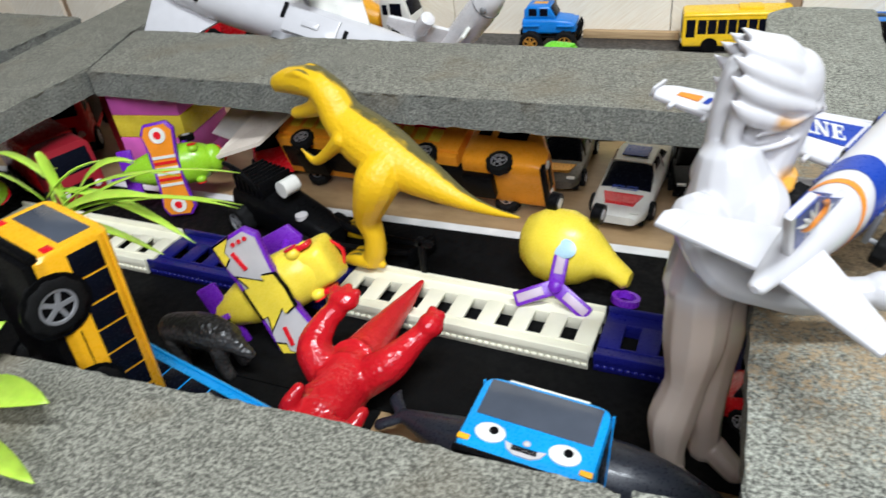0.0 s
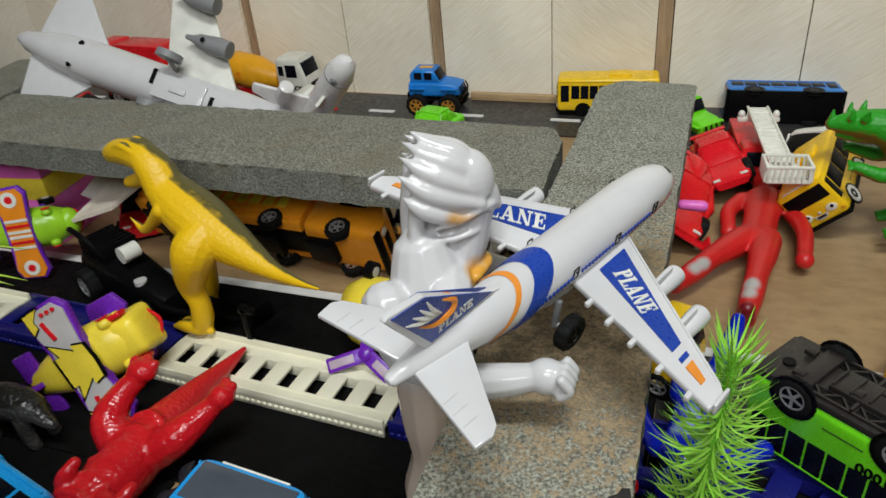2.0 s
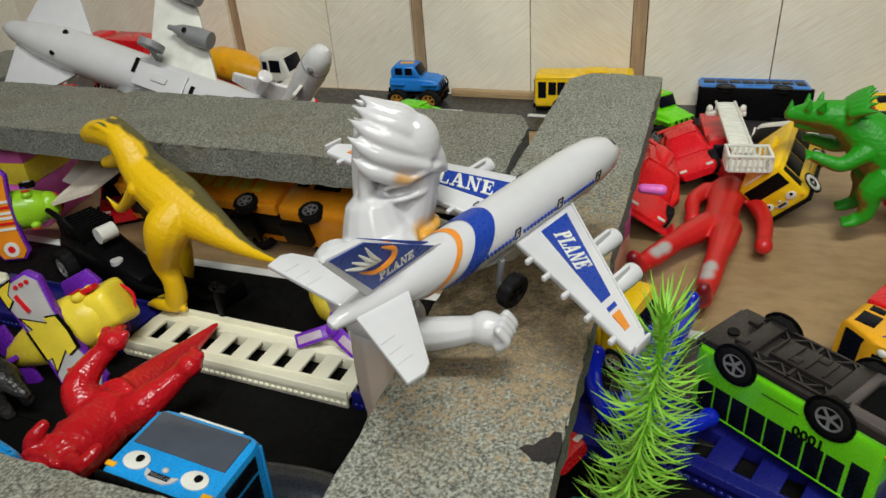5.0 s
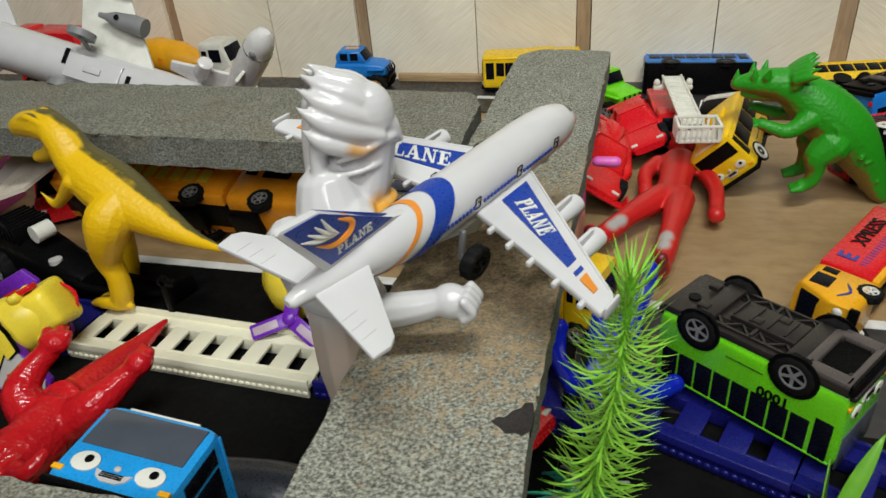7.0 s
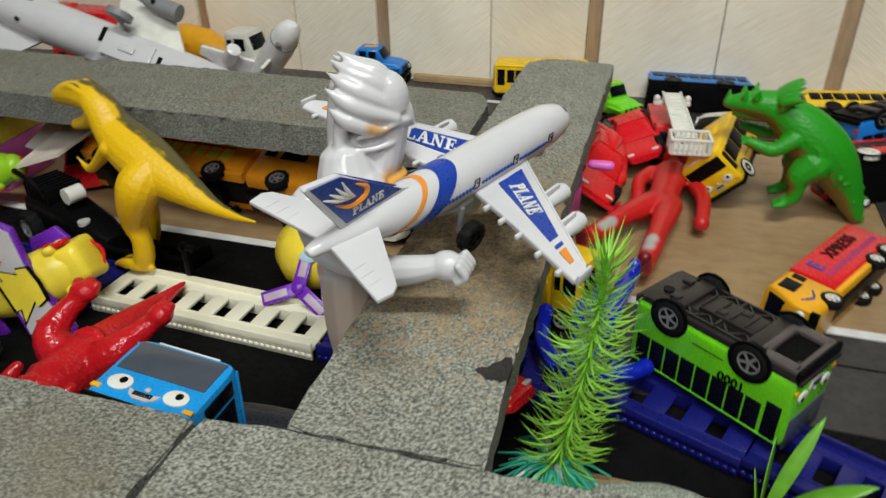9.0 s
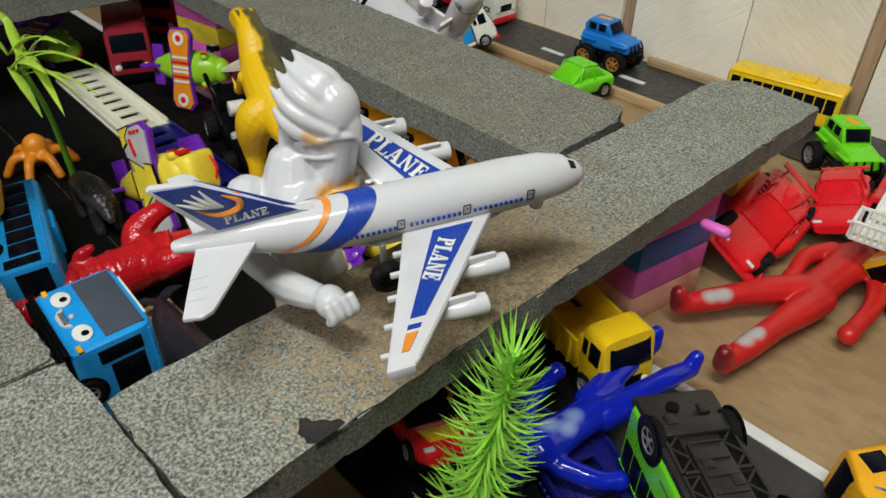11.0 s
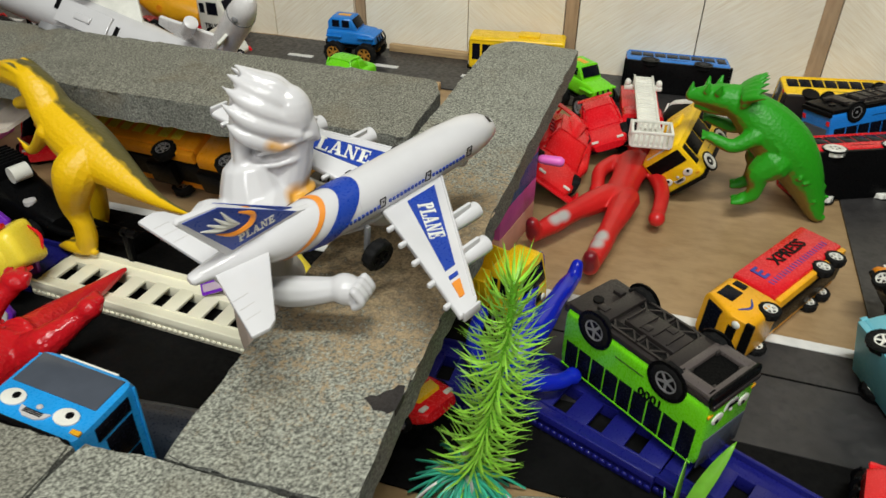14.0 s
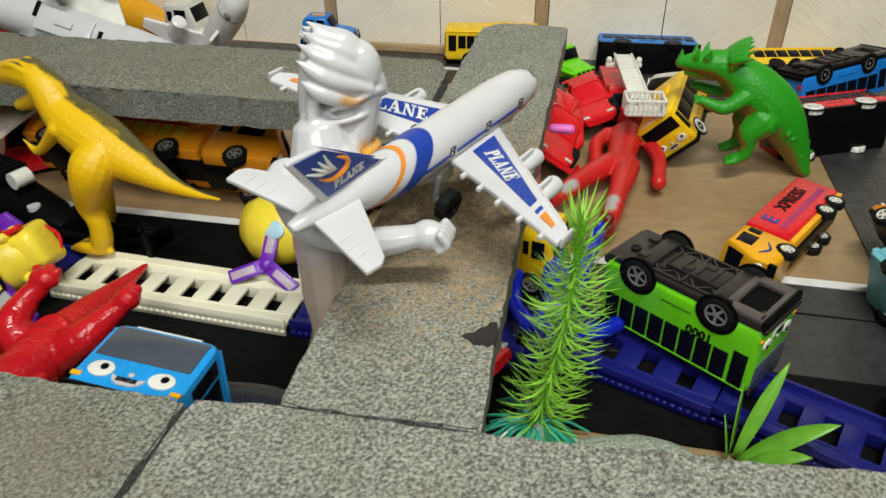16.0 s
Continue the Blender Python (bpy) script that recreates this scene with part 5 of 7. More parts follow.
def truck(m, L, W, H, paint, label, load=None, load_paint=None, r=None, rims=None, under=BLACK, cab_h=1.0, axles=(-0.36, -0.24, 0.33), glass=GLASS):
    t = thing("toy_truck", m, label, "toy truck")
    r = r or H * 0.17
    cab0 = L * 0.5 - L * 0.27
    ch = H * cab_h
    cab = part("cab", loft([(cab0, W * 0.47, r * 0.8, ch * 0.97), (cab0 + 0.002, W * 0.5, r * 0.7, ch), (L * 0.44, W * 0.5, r * 0.7, ch), (L * 0.485, W * 0.48, r * 0.75, ch * 0.62), (L * 0.5, W * 0.45, r * 0.8, ch * 0.52)], 24, 7), paint, t)
    part("windscreen", moved(box(0.0008, W * 0.78, ch * 0.30, (0, 0, 0), 0.0002), Matrix.Translation((L * 0.468, 0, ch * 0.76)) @ Matrix.Rotation(-0.27, 4, "Y")), glass, cab)
    for s in (-1, 1):
        part("side_window", box(L * 0.10, 0.0006, ch * 0.26, (cab0 + L * 0.14, s * W * 0.5, ch * 0.74), 0.0002), glass, cab)
        part("quarter_window", box(L * 0.045, 0.0006, ch * 0.2, (cab0 + L * 0.045, s * W * 0.5, ch * 0.74), 0.0002), glass, cab)
        part("headlamp", blob((L * 0.5, s * W * 0.32, ch * 0.36), 0.0012, W * 0.08, W * 0.08, 10), OFFWHITE, cab)
        for x in axles:
            wheel(t, (L * x, s * (W * 0.5 - 0.002), r), r, W * 0.16, rims)
    part("grille", box(0.001, W * 0.5, ch * 0.14, (L * 0.498, 0, ch * 0.4), 0.0003), BLACK, cab)
    part("bumper", box(0.003, W * 0.98, ch * 0.13, (L * 0.5, 0, r * 0.95), 0.0008), under, t)
    part("frame", box(L * 0.95, W * 0.5, H * 0.12, (-L * 0.01, 0, r * 1.1), 0.001), under, t)
    x0, x1 = -L * 0.5, cab0 - L * 0.02
    cx, cl = (x0 + x1) / 2, x1 - x0
    lp = load_paint or paint
    if load == "box":
        part("cargo_box", box(cl, W * 0.98, H * 0.72, (cx, 0, r * 1.5 + H * 0.36), 0.0018), lp, t, "box body in a second colour")
        part("side_rail", box(cl, W * 0.9, H * 0.1, (cx, 0, r * 1.25), 0.001), paint, t)
    elif load == "tipper":
        z = r * 1.7
        for s in (-1, 1):
            part("side_board", moved(box(cl, 0.002, H * 0.42, (0, 0, 0), 0.0005), Matrix.Translation((cx, s * W * 0.5, z + H * 0.21)) @ Matrix.Rotation(-s * 0.12, 4, "X")), lp, t)
            for k in range(6):
                part("rib", box(0.002, 0.0022, H * 0.38, (x0 + cl * (k + 0.5) / 6, s * (W * 0.52 + 0.0008), z + H * 0.2), 0.0005), lp, t)
        part("bed", box(cl, W * 0.98, 0.003, (cx, 0, z), 0.0005), lp, t)
        part("tail_board", box(0.002, W, H * 0.36, (x0, 0, z + H * 0.18), 0.0005), lp, t)
        part("head_board", box(0.002, W, H * 0.5, (x1, 0, z + H * 0.25), 0.0005), lp, t)
    elif load == "mixer":
        prof = [(-cl * 0.52, W * 0.16), (-cl * 0.46, W * 0.24), (-cl * 0.15, W * 0.52), (cl * 0.15, W * 0.54), (cl * 0.45, W * 0.30), (cl * 0.5, W * 0.1)]
        drum = part("drum", moved(lathe(prof, 24, "x"), Matrix.Translation((cx, 0, r * 1.6 + W * 0.5)) @ Matrix.Rotation(0.2, 4, "Y")), lp, t, "yellow mixing drum")
        part("chute", box(cl * 0.16, W * 0.6, H * 0.3, (x0 + 0.003, 0, r * 1.6 + W * 0.75), 0.002), lp, t)
        part("drum_mark", moved(lathe([(0, 0.0045), (0.0004, 0.0045), (0.0004, 0.0035)], 18, "y"), Matrix.Translation((cx, -W * 0.53, r * 1.6 + W * 0.5))), ORANGE, t)
    elif load == "ladder":
        part("deck", box(cl, W * 0.96, H * 0.5, (cx, 0, r * 1.3 + H * 0.25), 0.0015), lp, t)
    return t


def monster(m, paint, label, k=1.0, rims=None):
    t = thing("monster_truck", m, label, "monster truck")
    L, W, H = 0.062 * k, 0.034 * k, 0.050 * k
    r = 0.0125 * k
    part("body", loft([(-L * 0.46, W * 0.40, H * 0.42, H * 0.70), (-L * 0.44, W * 0.44, H * 0.40, H * 0.74), (L * 0.05, W * 0.44, H * 0.40, H * 0.74), (L * 0.36, W * 0.42, H * 0.42, H * 0.70), (L * 0.46, W * 0.38, H * 0.44, H * 0.62)], 22, 6), paint, t)
    part("cabin", loft([(-L * 0.42, W * 0.38, H * 0.7, H * 0.92), (-L * 0.36, W * 0.38, H * 0.7, H), (L * 0.02, W * 0.37, H * 0.7, H), (L * 0.12, W * 0.38, H * 0.7, H * 0.75)], 20, 6), paint, t)
    part("windscreen", moved(box(0.0008, W * 0.62, H * 0.22, (0, 0, 0), 0.0002), Matrix.Translation((L * 0.085, 0, H * 0.87)) @ Matrix.Rotation(-0.55, 4, "Y")), GLASS, t)
    for s in (-1, 1):
        for x in (-0.27, -0.08):
            part("side_window", box(L * 0.14, 0.0008, H * 0.15, (L * x, s * W * 0.381, H * 0.87), 0.0002), GLASS, t)
        for x in (-0.30, 0.30):
            wheel(t, (L * x, s * W * 0.52, r), r, W * 0.30, rims or GOLD, spokes=6)
            part("fender", box(L * 0.30, W * 0.14, H * 0.05, (L * x, s * W * 0.46, H * 0.60), 0.0012), paint, t)
        part("side_bar", tube([(-L * 0.2, s * W * 0.46, H * 0.36), (L * 0.2, s * W * 0.46, H * 0.36)], [0.001, 0.001], 8, 1), BLACK, t)
    part("frame", box(L * 0.85, W * 0.5, H * 0.12, (0, 0, H * 0.34), 0.0012), BLACK, t)
    part("axle", tube([(-L * 0.3, -W * 0.5, r), (-L * 0.3, W * 0.5, r)], [0.0015, 0.0015], 8, 1), BLACK, t)
    part("axle", tube([(L * 0.3, -W * 0.5, r), (L * 0.3, W * 0.5, r)], [0.0015, 0.0015], 8, 1), BLACK, t)
    bars = [tube([(L * 0.5, s * W * 0.34, H * 0.36), (L * 0.53, s * W * 0.34, H * 0.50), (L * 0.5, s * W * 0.30, H * 0.62)], [0.001, 0.001, 0.001], 8, 3) for s in (-1, 0.33, -0.33, 1)]
    part("bull_bar", join(*bars, box(0.0025, W * 0.8, H * 0.1, (L * 0.5, 0, H * 0.40), 0.0006)), BLACK, t)
    part("rear_bar", box(0.003, W * 0.7, H * 0.12, (-L * 0.49, 0, H * 0.42), 0.0008), BLACK, t)
    part("roof_stripe", box(L * 0.24, W * 0.2, 0.0006, (-L * 0.16, 0, H), 0), AMBER, t, "yellow flash on the roof")
    return t


# right-hand yard
bus(basis((0.0905, 0.1215, 0.0655), (0.82, -0.57, 0.0), (0.0, 0.0, -1)), 0.090, 0.038, 0.050, GREEN, "bright green toy bus lying upside down on a track", r=0.0098, n=8, detail=True, face=True, number="1000", rims=GREY)
xp = truck(basis((0.178, 0.226, 0.0175), (-0.52, -0.854, 0.0), (-0.854, 0.52, 0.05)), 0.120, 0.033, 0.040, AMBER, "amber toy truck with a red box lying on its side", "box", RED, r=0.0068, rims=OFFWHITE, axles=(-0.36, -0.22, 0.32))
for k in range(22):
    part("bar_print", box(0.0008, 0.0003, 0.004, (-0.052 + 0.0032 * k, 0.0163, 0.019)), PRINT_BLUE, xp)
lettering("E", 0.0145, PRINT_BLUE, xp, basis((0.012, 0.0166, 0.028), (-1, 0, 0), (0, 1, 0)))
lettering("XPRESS", 0.0115, BLACK, xp, basis((-0.023, 0.0166, 0.029), (-1, 0, 0), (0, 1, 0)))
part("smile", tube([(0.040, 0.0168, 0.018), (0.047, 0.0168, 0.014), (0.054, 0.0168, 0.018)], [0.0004, 0.0008, 0.0004], 6, 3), PRINT_BLUE, xp, "blue printed curve")
# tipped yellow bus with a printed front
bus(basis((0.112, 0.395, 0.020), (-0.18, -0.93, -0.14), (-0.72, 0.10, 0.66)), 0.072, 0.037, 0.041, YELLOW, "yellow toy bus tipped over with a printed front", r=0.0075, n=3, face=True, screen=0.72, rims=OFFWHITE, tyre=OFFWHITE, wind=BLACK, under=BLACK)
bus(basis((0.080, 0.586, 0.0190), (1, 0.10, -0.02), (-0.10, 1, -0.06)), 0.106, 0.034, 0.042, AZURE, "blue toy bus lying on its side by the wall", r=0.0085, n=7, under=BLACK)
bus(basis((0.246, 0.525, 0.052), (0.82, 0.57, 0.05), (0.1, -0.1, -1)), 0.108, 0.036, 0.042, AZURE, "blue toy bus lying upside down on a red one", r=0.0085, n=7, under=BLACK, detail=True)
bus(basis((0.236, 0.412, 0.0235), (0.9, 0.43, 0.0), (-0.42, 0.88, -0.10)), 0.100, 0.044, 0.040, RED, "red toy bus on its side with white wheels", r=0.0085, n=7, under=BLACK, rims=OFFWHITE, tyre=OFFWHITE)
bus(basis((0.232, 0.560, 0.0160), (1, 0.2, 0), (0, 1, 0.25)), 0.10, 0.03, 0.036, YELLOW, "yellow toy bus with black windows beyond the blue bus", r=0.007, n=7)
bus(basis((0.212, 0.152, 0.022), (0.35, -0.93, 0.0), (0.93, 0.35, 0.25)), 0.085, 0.040, 0.042, TEAL, "pale blue toy bus lying on its side, red corners", r=0.008, n=4, under=TEAL, rims=OFFWHITE, wind=BLACK)
car(basis((0.229, 0.222, 0.020), (-0.35, 0.93, 0.1), (0.75, 0.3, 0.58)), 0.075, 0.036, 0.028, ORANGE, "orange toy car tipped on its side on the road", rims=OFFWHITE)
monster(basis((0.216, 0.078, 0.0), (-0.95, 0.2, 0), (0, 0, 1)), SCARLET, "red toy buggy with black bars at the track's end", 0.95, GREY)
car(basis((0.098, 0.462, 0.012), (-0.45, -0.80, 0.1), (-0.25, 0.2, 0.95)), 0.085, 0.040, 0.034, OFFWHITE, "white toy van with black windows behind the yellow bus", glass=BLACK, stripe=BLACK)
# red racing cars and fire engine behind the red figure
race = car(basis((-0.012, 0.372, 0.014), (0.10, -0.95, -0.04), (0.55, 0.1, 0.84)), 0.105, 0.040, 0.036, SCARLET, "red toy racing car with white lettering beside the slab", r=0.0105, rims=BLACK, spoiler=True, glass=SCARLET)
for k in range(3):
    part("bar_print", box(0.003, 0.0006, 0.010, (-0.020 + 0.008 * k, 0.0201, 0.020), 0.0002), OFFWHITE, race, "white printed bar")
for s in (-1, 1):
    part("side_pod", loft([(-0.030, 0.005, 0.008, 0.020, s * 0.020), (-0.022, 0.008, 0.006, 0.026, s * 0.020), (0.012, 0.007, 0.006, 0.024, s * 0.020), (0.024, 0.003, 0.008, 0.016, s * 0.018)], 16, 3), SCARLET, race)
    for k in range(4):
        part("louvre", box(0.0022, 0.010, 0.0014, (-0.018 + 0.006 * k, s * 0.014, 0.0265), 0.0004), MAROON, race)
part("air_scoop", loft([(-0.020, 0.008, 0.030, 0.040), (-0.008, 0.007, 0.030, 0.043), (0.006, 0.003, 0.030, 0.036)], 14, 4), SCARLET, race)
part("front_wing", join(box(0.010, 0.044, 0.0018, (0.051, 0, 0.010), 0.0006), box(0.010, 0.0018, 0.009, (0.051, 0.022, 0.013), 0.0005), box(0.010, 0.0018, 0.009, (0.051, -0.022, 0.013), 0.0005)), RED, race)
car(basis((0.028, 0.440, 0.012), (0.25, -0.95, 0.05), (-0.35, 0.0, 0.93)), 0.080, 0.036, 0.034, RED, "red toy car with a white front wing", r=0.010, rims=BLACK, glass=RED, spoiler=True)
fire = truck(basis((0.052, 0.480, 0.0), (0.13, -0.99, 0), (0, 0, 1)), 0.095, 0.036, 0.040, RED, "red toy fire engine with a white ladder and basket", "ladder", RED, r=0.0085, rims=OFFWHITE)
lad = part("ladder", join(*[box(0.125, 0.002, 0.0025, (0.046, s * 0.008, 0.053), 0.0004) for s in (-1, 1)], *[box(0.0022, 0.016, 0.0018, (-0.012 + 0.008 * k, 0, 0.053), 0.0003) for k in range(15)], box(0.120, 0.015, 0.0008, (0.046, 0, 0.0522))), OFFWHITE, fire, "white plastic ladder")
basket = part("basket", box(0.020, 0.030, 0.0022, (0.117, 0, 0.050), 0.0006), OFFWHITE, fire, "white slatted rescue basket")
part("basket_rim", join(*[box(0.0022, 0.032, 0.0022, (0.117 + s * 0.0105, 0, 0.062), 0.0006) for s in (-1, 1)], *[box(0.019, 0.0022, 0.0022, (0.117, s * 0.0149, 0.062), 0.0006) for s in (-1, 1)]), OFFWHITE, basket)
bk = []
for k in range(8):
    bk += [box(0.0016, 0.0016, 0.012, (0.1275, -0.0135 + 0.00385 * k, 0.056)), box(0.0016, 0.0016, 0.012, (0.1065, -0.0135 + 0.00385 * k, 0.056))]
for k in range(5):
    bk += [box(0.0016, 0.0016, 0.012, (0.1085 + 0.0042 * k, s * 0.0155, 0.056)) for s in (-1, 1)]
for piece in bk:
    part("slat", piece, OFFWHITE, basket)
part("crew_bar", join(box(0.006, 0.034, 0.004, (-0.006, 0, 0.046), 0.001), *[blob((-0.006, -0.014 + 0.007 * k, 0.050), 0.003, 0.003, 0.004, 8) for k in range(5)]), OFFWHITE, fire, "white roof lamps")
monster(basis((-0.006, 0.528, 0.0), (0.75, -0.66, 0), (0, 0, 1)), GREEN, "bright green toy off-roader behind the slab", 0.95, GREY)
truck(basis((-0.022, 0.188, 0.001), (0.80, -0.25, 0), (0, 0, 1)), 0.085, 0.034, 0.048, YELLOW, "yellow toy dump truck half under the slab", "tipper", YELLOW, r=0.009, axles=(-0.3, 0.33))
car(basis((-0.035, 0.075, 0.012), (0.9, -0.3, 0.3), (-0.2, 0.2, 0.95)), 0.07, 0.032, 0.028, SCARLET, "red toy car with yellow flashes under the slab", stripe=YELLOW)

# back road
monster(basis((-0.285, 0.583, 0.0016), (0.99, 0.05, 0), (0, 0, 1)), AZURE, "blue toy monster truck with gold hubs on the back road", 1.02)
bus(basis((-0.095, 0.604, 0.001), (-0.985, -0.12, 0), (0, 0, 1)), 0.105, 0.032, 0.042, YELLOW, "yellow toy school bus at the foot of the wall", r=0.0075, n=9, under=BLACK)
mix = truck(basis((-0.525, 0.596, 0.0016), (1, -0.02, 0), (0, 0, 1)), 0.150, 0.040, 0.058, OFFWHITE, "toy cement mixer with yellow drum and white cab", "mixer", AMBER, r=0.010, under=RED)
lettering("TRUCK", 0.008, BLACK, mix, basis((0.055, -0.0206, 0.022), (1, 0, 0), (0, -1, 0)))
car(basis((-0.252, 0.478, 0.008), (-0.2, -0.95, 0.0), (0, 0, 1)), 0.075, 0.038, 0.034, GREEN, "bright green toy car with white stripes before the batten", stripe=OFFWHITE, glass=GREEN)
truck(basis((-0.395, 0.462, 0.012), (0.5, 0.8, 0.35), (-0.3, 0, 0.9)), 0.085, 0.034, 0.040, OFFWHITE, "white toy truck with a light blue box behind the slab", "box", SKY, under=RED)
car(basis((-0.172, 0.425, 0.0), (0.9, 0.3, 0), (0, 0, 1)), 0.07, 0.032, 0.026, BLUE, "dark blue toy car between slab and batten", glass=BLACK)
bus(basis((-0.86, 0.55, 0.0), (1, 0.1, 0), (0, 0, 1)), 0.10, 0.036, 0.042, RED, "red toy bus at the far end of the road", n=6)
car(basis((-0.735, 0.50, 0.0), (1, 0.3, 0), (0, 0, 1)), 0.085, 0.038, 0.032, SCARLET, "red toy car behind the stone slabs", rims=BLACK)
truck(basis((-0.68, 0.56, 0.0), (-1, 0.1, 0), (0, 0, 1)), 0.11, 0.04, 0.085, RED, "tall red toy truck behind the white jet", "box", RED)

# under and behind the cross slab
FLAME = plastic("flame_orange_plastic", (0.92, 0.34, 0.012), 0.3)
dump = truck(basis((-0.312, 0.234, 0.0235), (1.0, -0.05, 0.0), (0.05, 0.93, 0.30)), 0.225, 0.044, 0.052, FLAME, "amber toy truck lying on its side under the slab", "box", FLAME, r=0.0098, axles=(-0.38, 0.10, 0.36))
for k in range(11):
    part("plank_print", box(0.0085, 0.0006, 0.024, (-0.100 + 0.0125 * k, -0.0217, 0.034)), LEMON, dump, "yellow printed plank")
part("red_print", box(0.135, 0.0008, 0.0025, (-0.038, -0.0218, 0.036)), RED, dump, "red printed line")
for k in range(4):
    part("gear_box", box(0.024, 0.022, 0.010, (-0.080 + 0.048 * k, 0.0, 0.006), 0.002), BLACK, dump)
car(basis((-0.204, 0.318, 0.0), (0.03, -1, 0), (0, 0, 1)), 0.088, 0.038, 0.030, plastic("bronze_grey_paint", (0.13, 0.115, 0.09), 0.3, metal=0.3), "bronze grey toy sports car with gold print", stripe=GOLD)
pol = car(basis((-0.146, 0.286, 0.001), (-0.08, -1, 0), (0, 0, 1)), 0.105, 0.041, 0.030, OFFWHITE, "white toy police car with a red bonnet flash", stripe=RED)
lettering("POLICE", 0.0055, PRINT_BLUE, pol, basis((0.0265, 0, 0.0192), (0, 1, 0), (0.25, 0, 1)))
part("roof_badge", box(0.016, 0.018, 0.0008, (-0.008, 0, 0.0312), 0.0002), PRINT_BLUE, pol, "blue roof badge")
car(basis((-0.190, 0.400, 0.0), (0.2, -1, 0), (0, 0, 1)), 0.07, 0.036, 0.026, GREEN, "green toy car behind the bronze car")
truck(basis((-0.295, 0.335, 0.0), (0.1, -1, 0), (0, 0, 1)), 0.085, 0.034, 0.045, AZURE, "blue toy truck under the cross slab", "box", AZURE)
car(basis((-0.105, 0.330, 0.0), (0.1, -1, 0), (0, 0, 1)), 0.10, 0.038, 0.030, BLACK, "black toy car beside the police car", glass=BLACK)
car(basis((-0.40, 0.345, 0.0), (1, -0.2, 0), (0, 0, 1)), 0.09, 0.038, 0.034, BLUE, "dark blue toy car under the slab", rims=BLACK)
car(basis((-0.46, 0.285, 0.0), (0.6, -0.8, 0), (0, 0, 1)), 0.09, 0.040, 0.036, RED, "red toy car beside the pink brick post", rims=BLACK)
truck(basis((-0.63, 0.192, 0.0), (0.93, -0.36, 0), (0, 0, 1)), 0.125, 0.042, 0.058, MAROON, "dark red toy fire engine under the slabs", "box", RED, r=0.011, rims=GREY)
truck(basis((-0.70, 0.29, 0.0), (0.6, -0.8, 0), (0, 0, 1)), 0.12, 0.045, 0.07, RED, "red toy lorry in the shade of the slabs", "box", BLACK)

# inside the yard
bb = bus(basis((-0.1345, -0.0535, 0.0515), (0.06, -0.02, 0.99), (0.04, 0.99, 0.02)), 0.086, 0.047, 0.042, SKY, "sky-blue toy bus with round headlamps standing on its tail", r=0.008, n=4, face=True, under=BLACK, wind=GLASS, rims=GREY)
bus(basis((-0.3399, -0.0554, 0.1002), (-0.025, -0.033, -0.999), (0.249, 0.967, -0.038)), 0.0908, 0.046, 0.042, plastic("golden_yellow_plastic", (0.88, 0.44, 0.006), 0.28), "large yellow toy bus standing on its nose on a blue one", r=0.0122, n=6, under=BLACK, wind=GLASS, rims=GREY, lights=RED)
bus(basis((-0.312, -0.047, 0.0245), (0.95, -0.22, 0.0), (0.22, 0.95, 0.06)), 0.108, 0.044, 0.047, SKY, "sky-blue toy bus lying on its side beneath the yellow bus", r=0.010, n=6, under=BLACK, rims=GREY)

# ---- rails ----


def rail_piece(m, L, material, label):
    """A toy track section: two walled troughs joined by sleepers."""
    t = thing("toy_rail", m, label, "toy rail track", "rail track pieces")
    W = 0.042
    for s in (-1, 1):
        y = s * W * 0.37
        part("trough", box(L, W * 0.26, 0.003, (0, y, 0.0068), 0.0004), material, t)
        part("outer_wall", box(L, 0.0022, 0.0120, (0, s * (W * 0.5 - 0.0011), 0.0062), 0.0005), material, t)
        part("inner_wall", box(L, 0.0016, 0.0085, (0, s * W * 0.24, 0.0046), 0.0004), material, t)
        n = int(L / 0.004)
        part("foot_beading", join(*[blob((-L / 2 + L * (k + 0.5) / n, s * W * 0.505, 0.0035), 0.0019, 0.0009, 0.0016, 6) for k in range(n)]), material, t)
    for x, w in pane_rows(max(3, round(L / 0.0185)), -L / 2, L / 2, 0.0085):
        part("sleeper", box(w, W * 0.5, 0.0022, (x, 0, 0.0078), 0.0004), material, t)
    return t


def flat_pose(x, y, z, turn):
    return pose(x, y, z, 0, 0, turn)


rail_piece(flat_pose(-0.2205, 0.118, 0.0018, -2.5), 0.166, CREAM, "cream plastic rail track section with open sleepers")
rail_piece(flat_pose(-0.3785, 0.124, 0.0018, -2.0), 0.146, NAVY, "navy blue plastic rail track section")
rail_piece(flat_pose(-0.5395, 0.128, 0.0018, -1.5), 0.172, CREAM, "cream plastic rail track section under the green plane")
rail_piece(flat_pose(-0.0585, 0.114, 0.0018, -1.0), 0.154, NAVY, "navy blue plastic rail track section beneath the stone slab")
rail_piece(flat_pose(0.062, 0.1075, 0.0022, -21), 0.098, NAVY, "navy blue plastic rail track section under the green bus")
rail_piece(flat_pose(0.157, 0.070, 0.0022, -24), 0.104, NAVY, "navy blue plastic rail track section ending by the buggy")

# ---- toy-brick posts ----


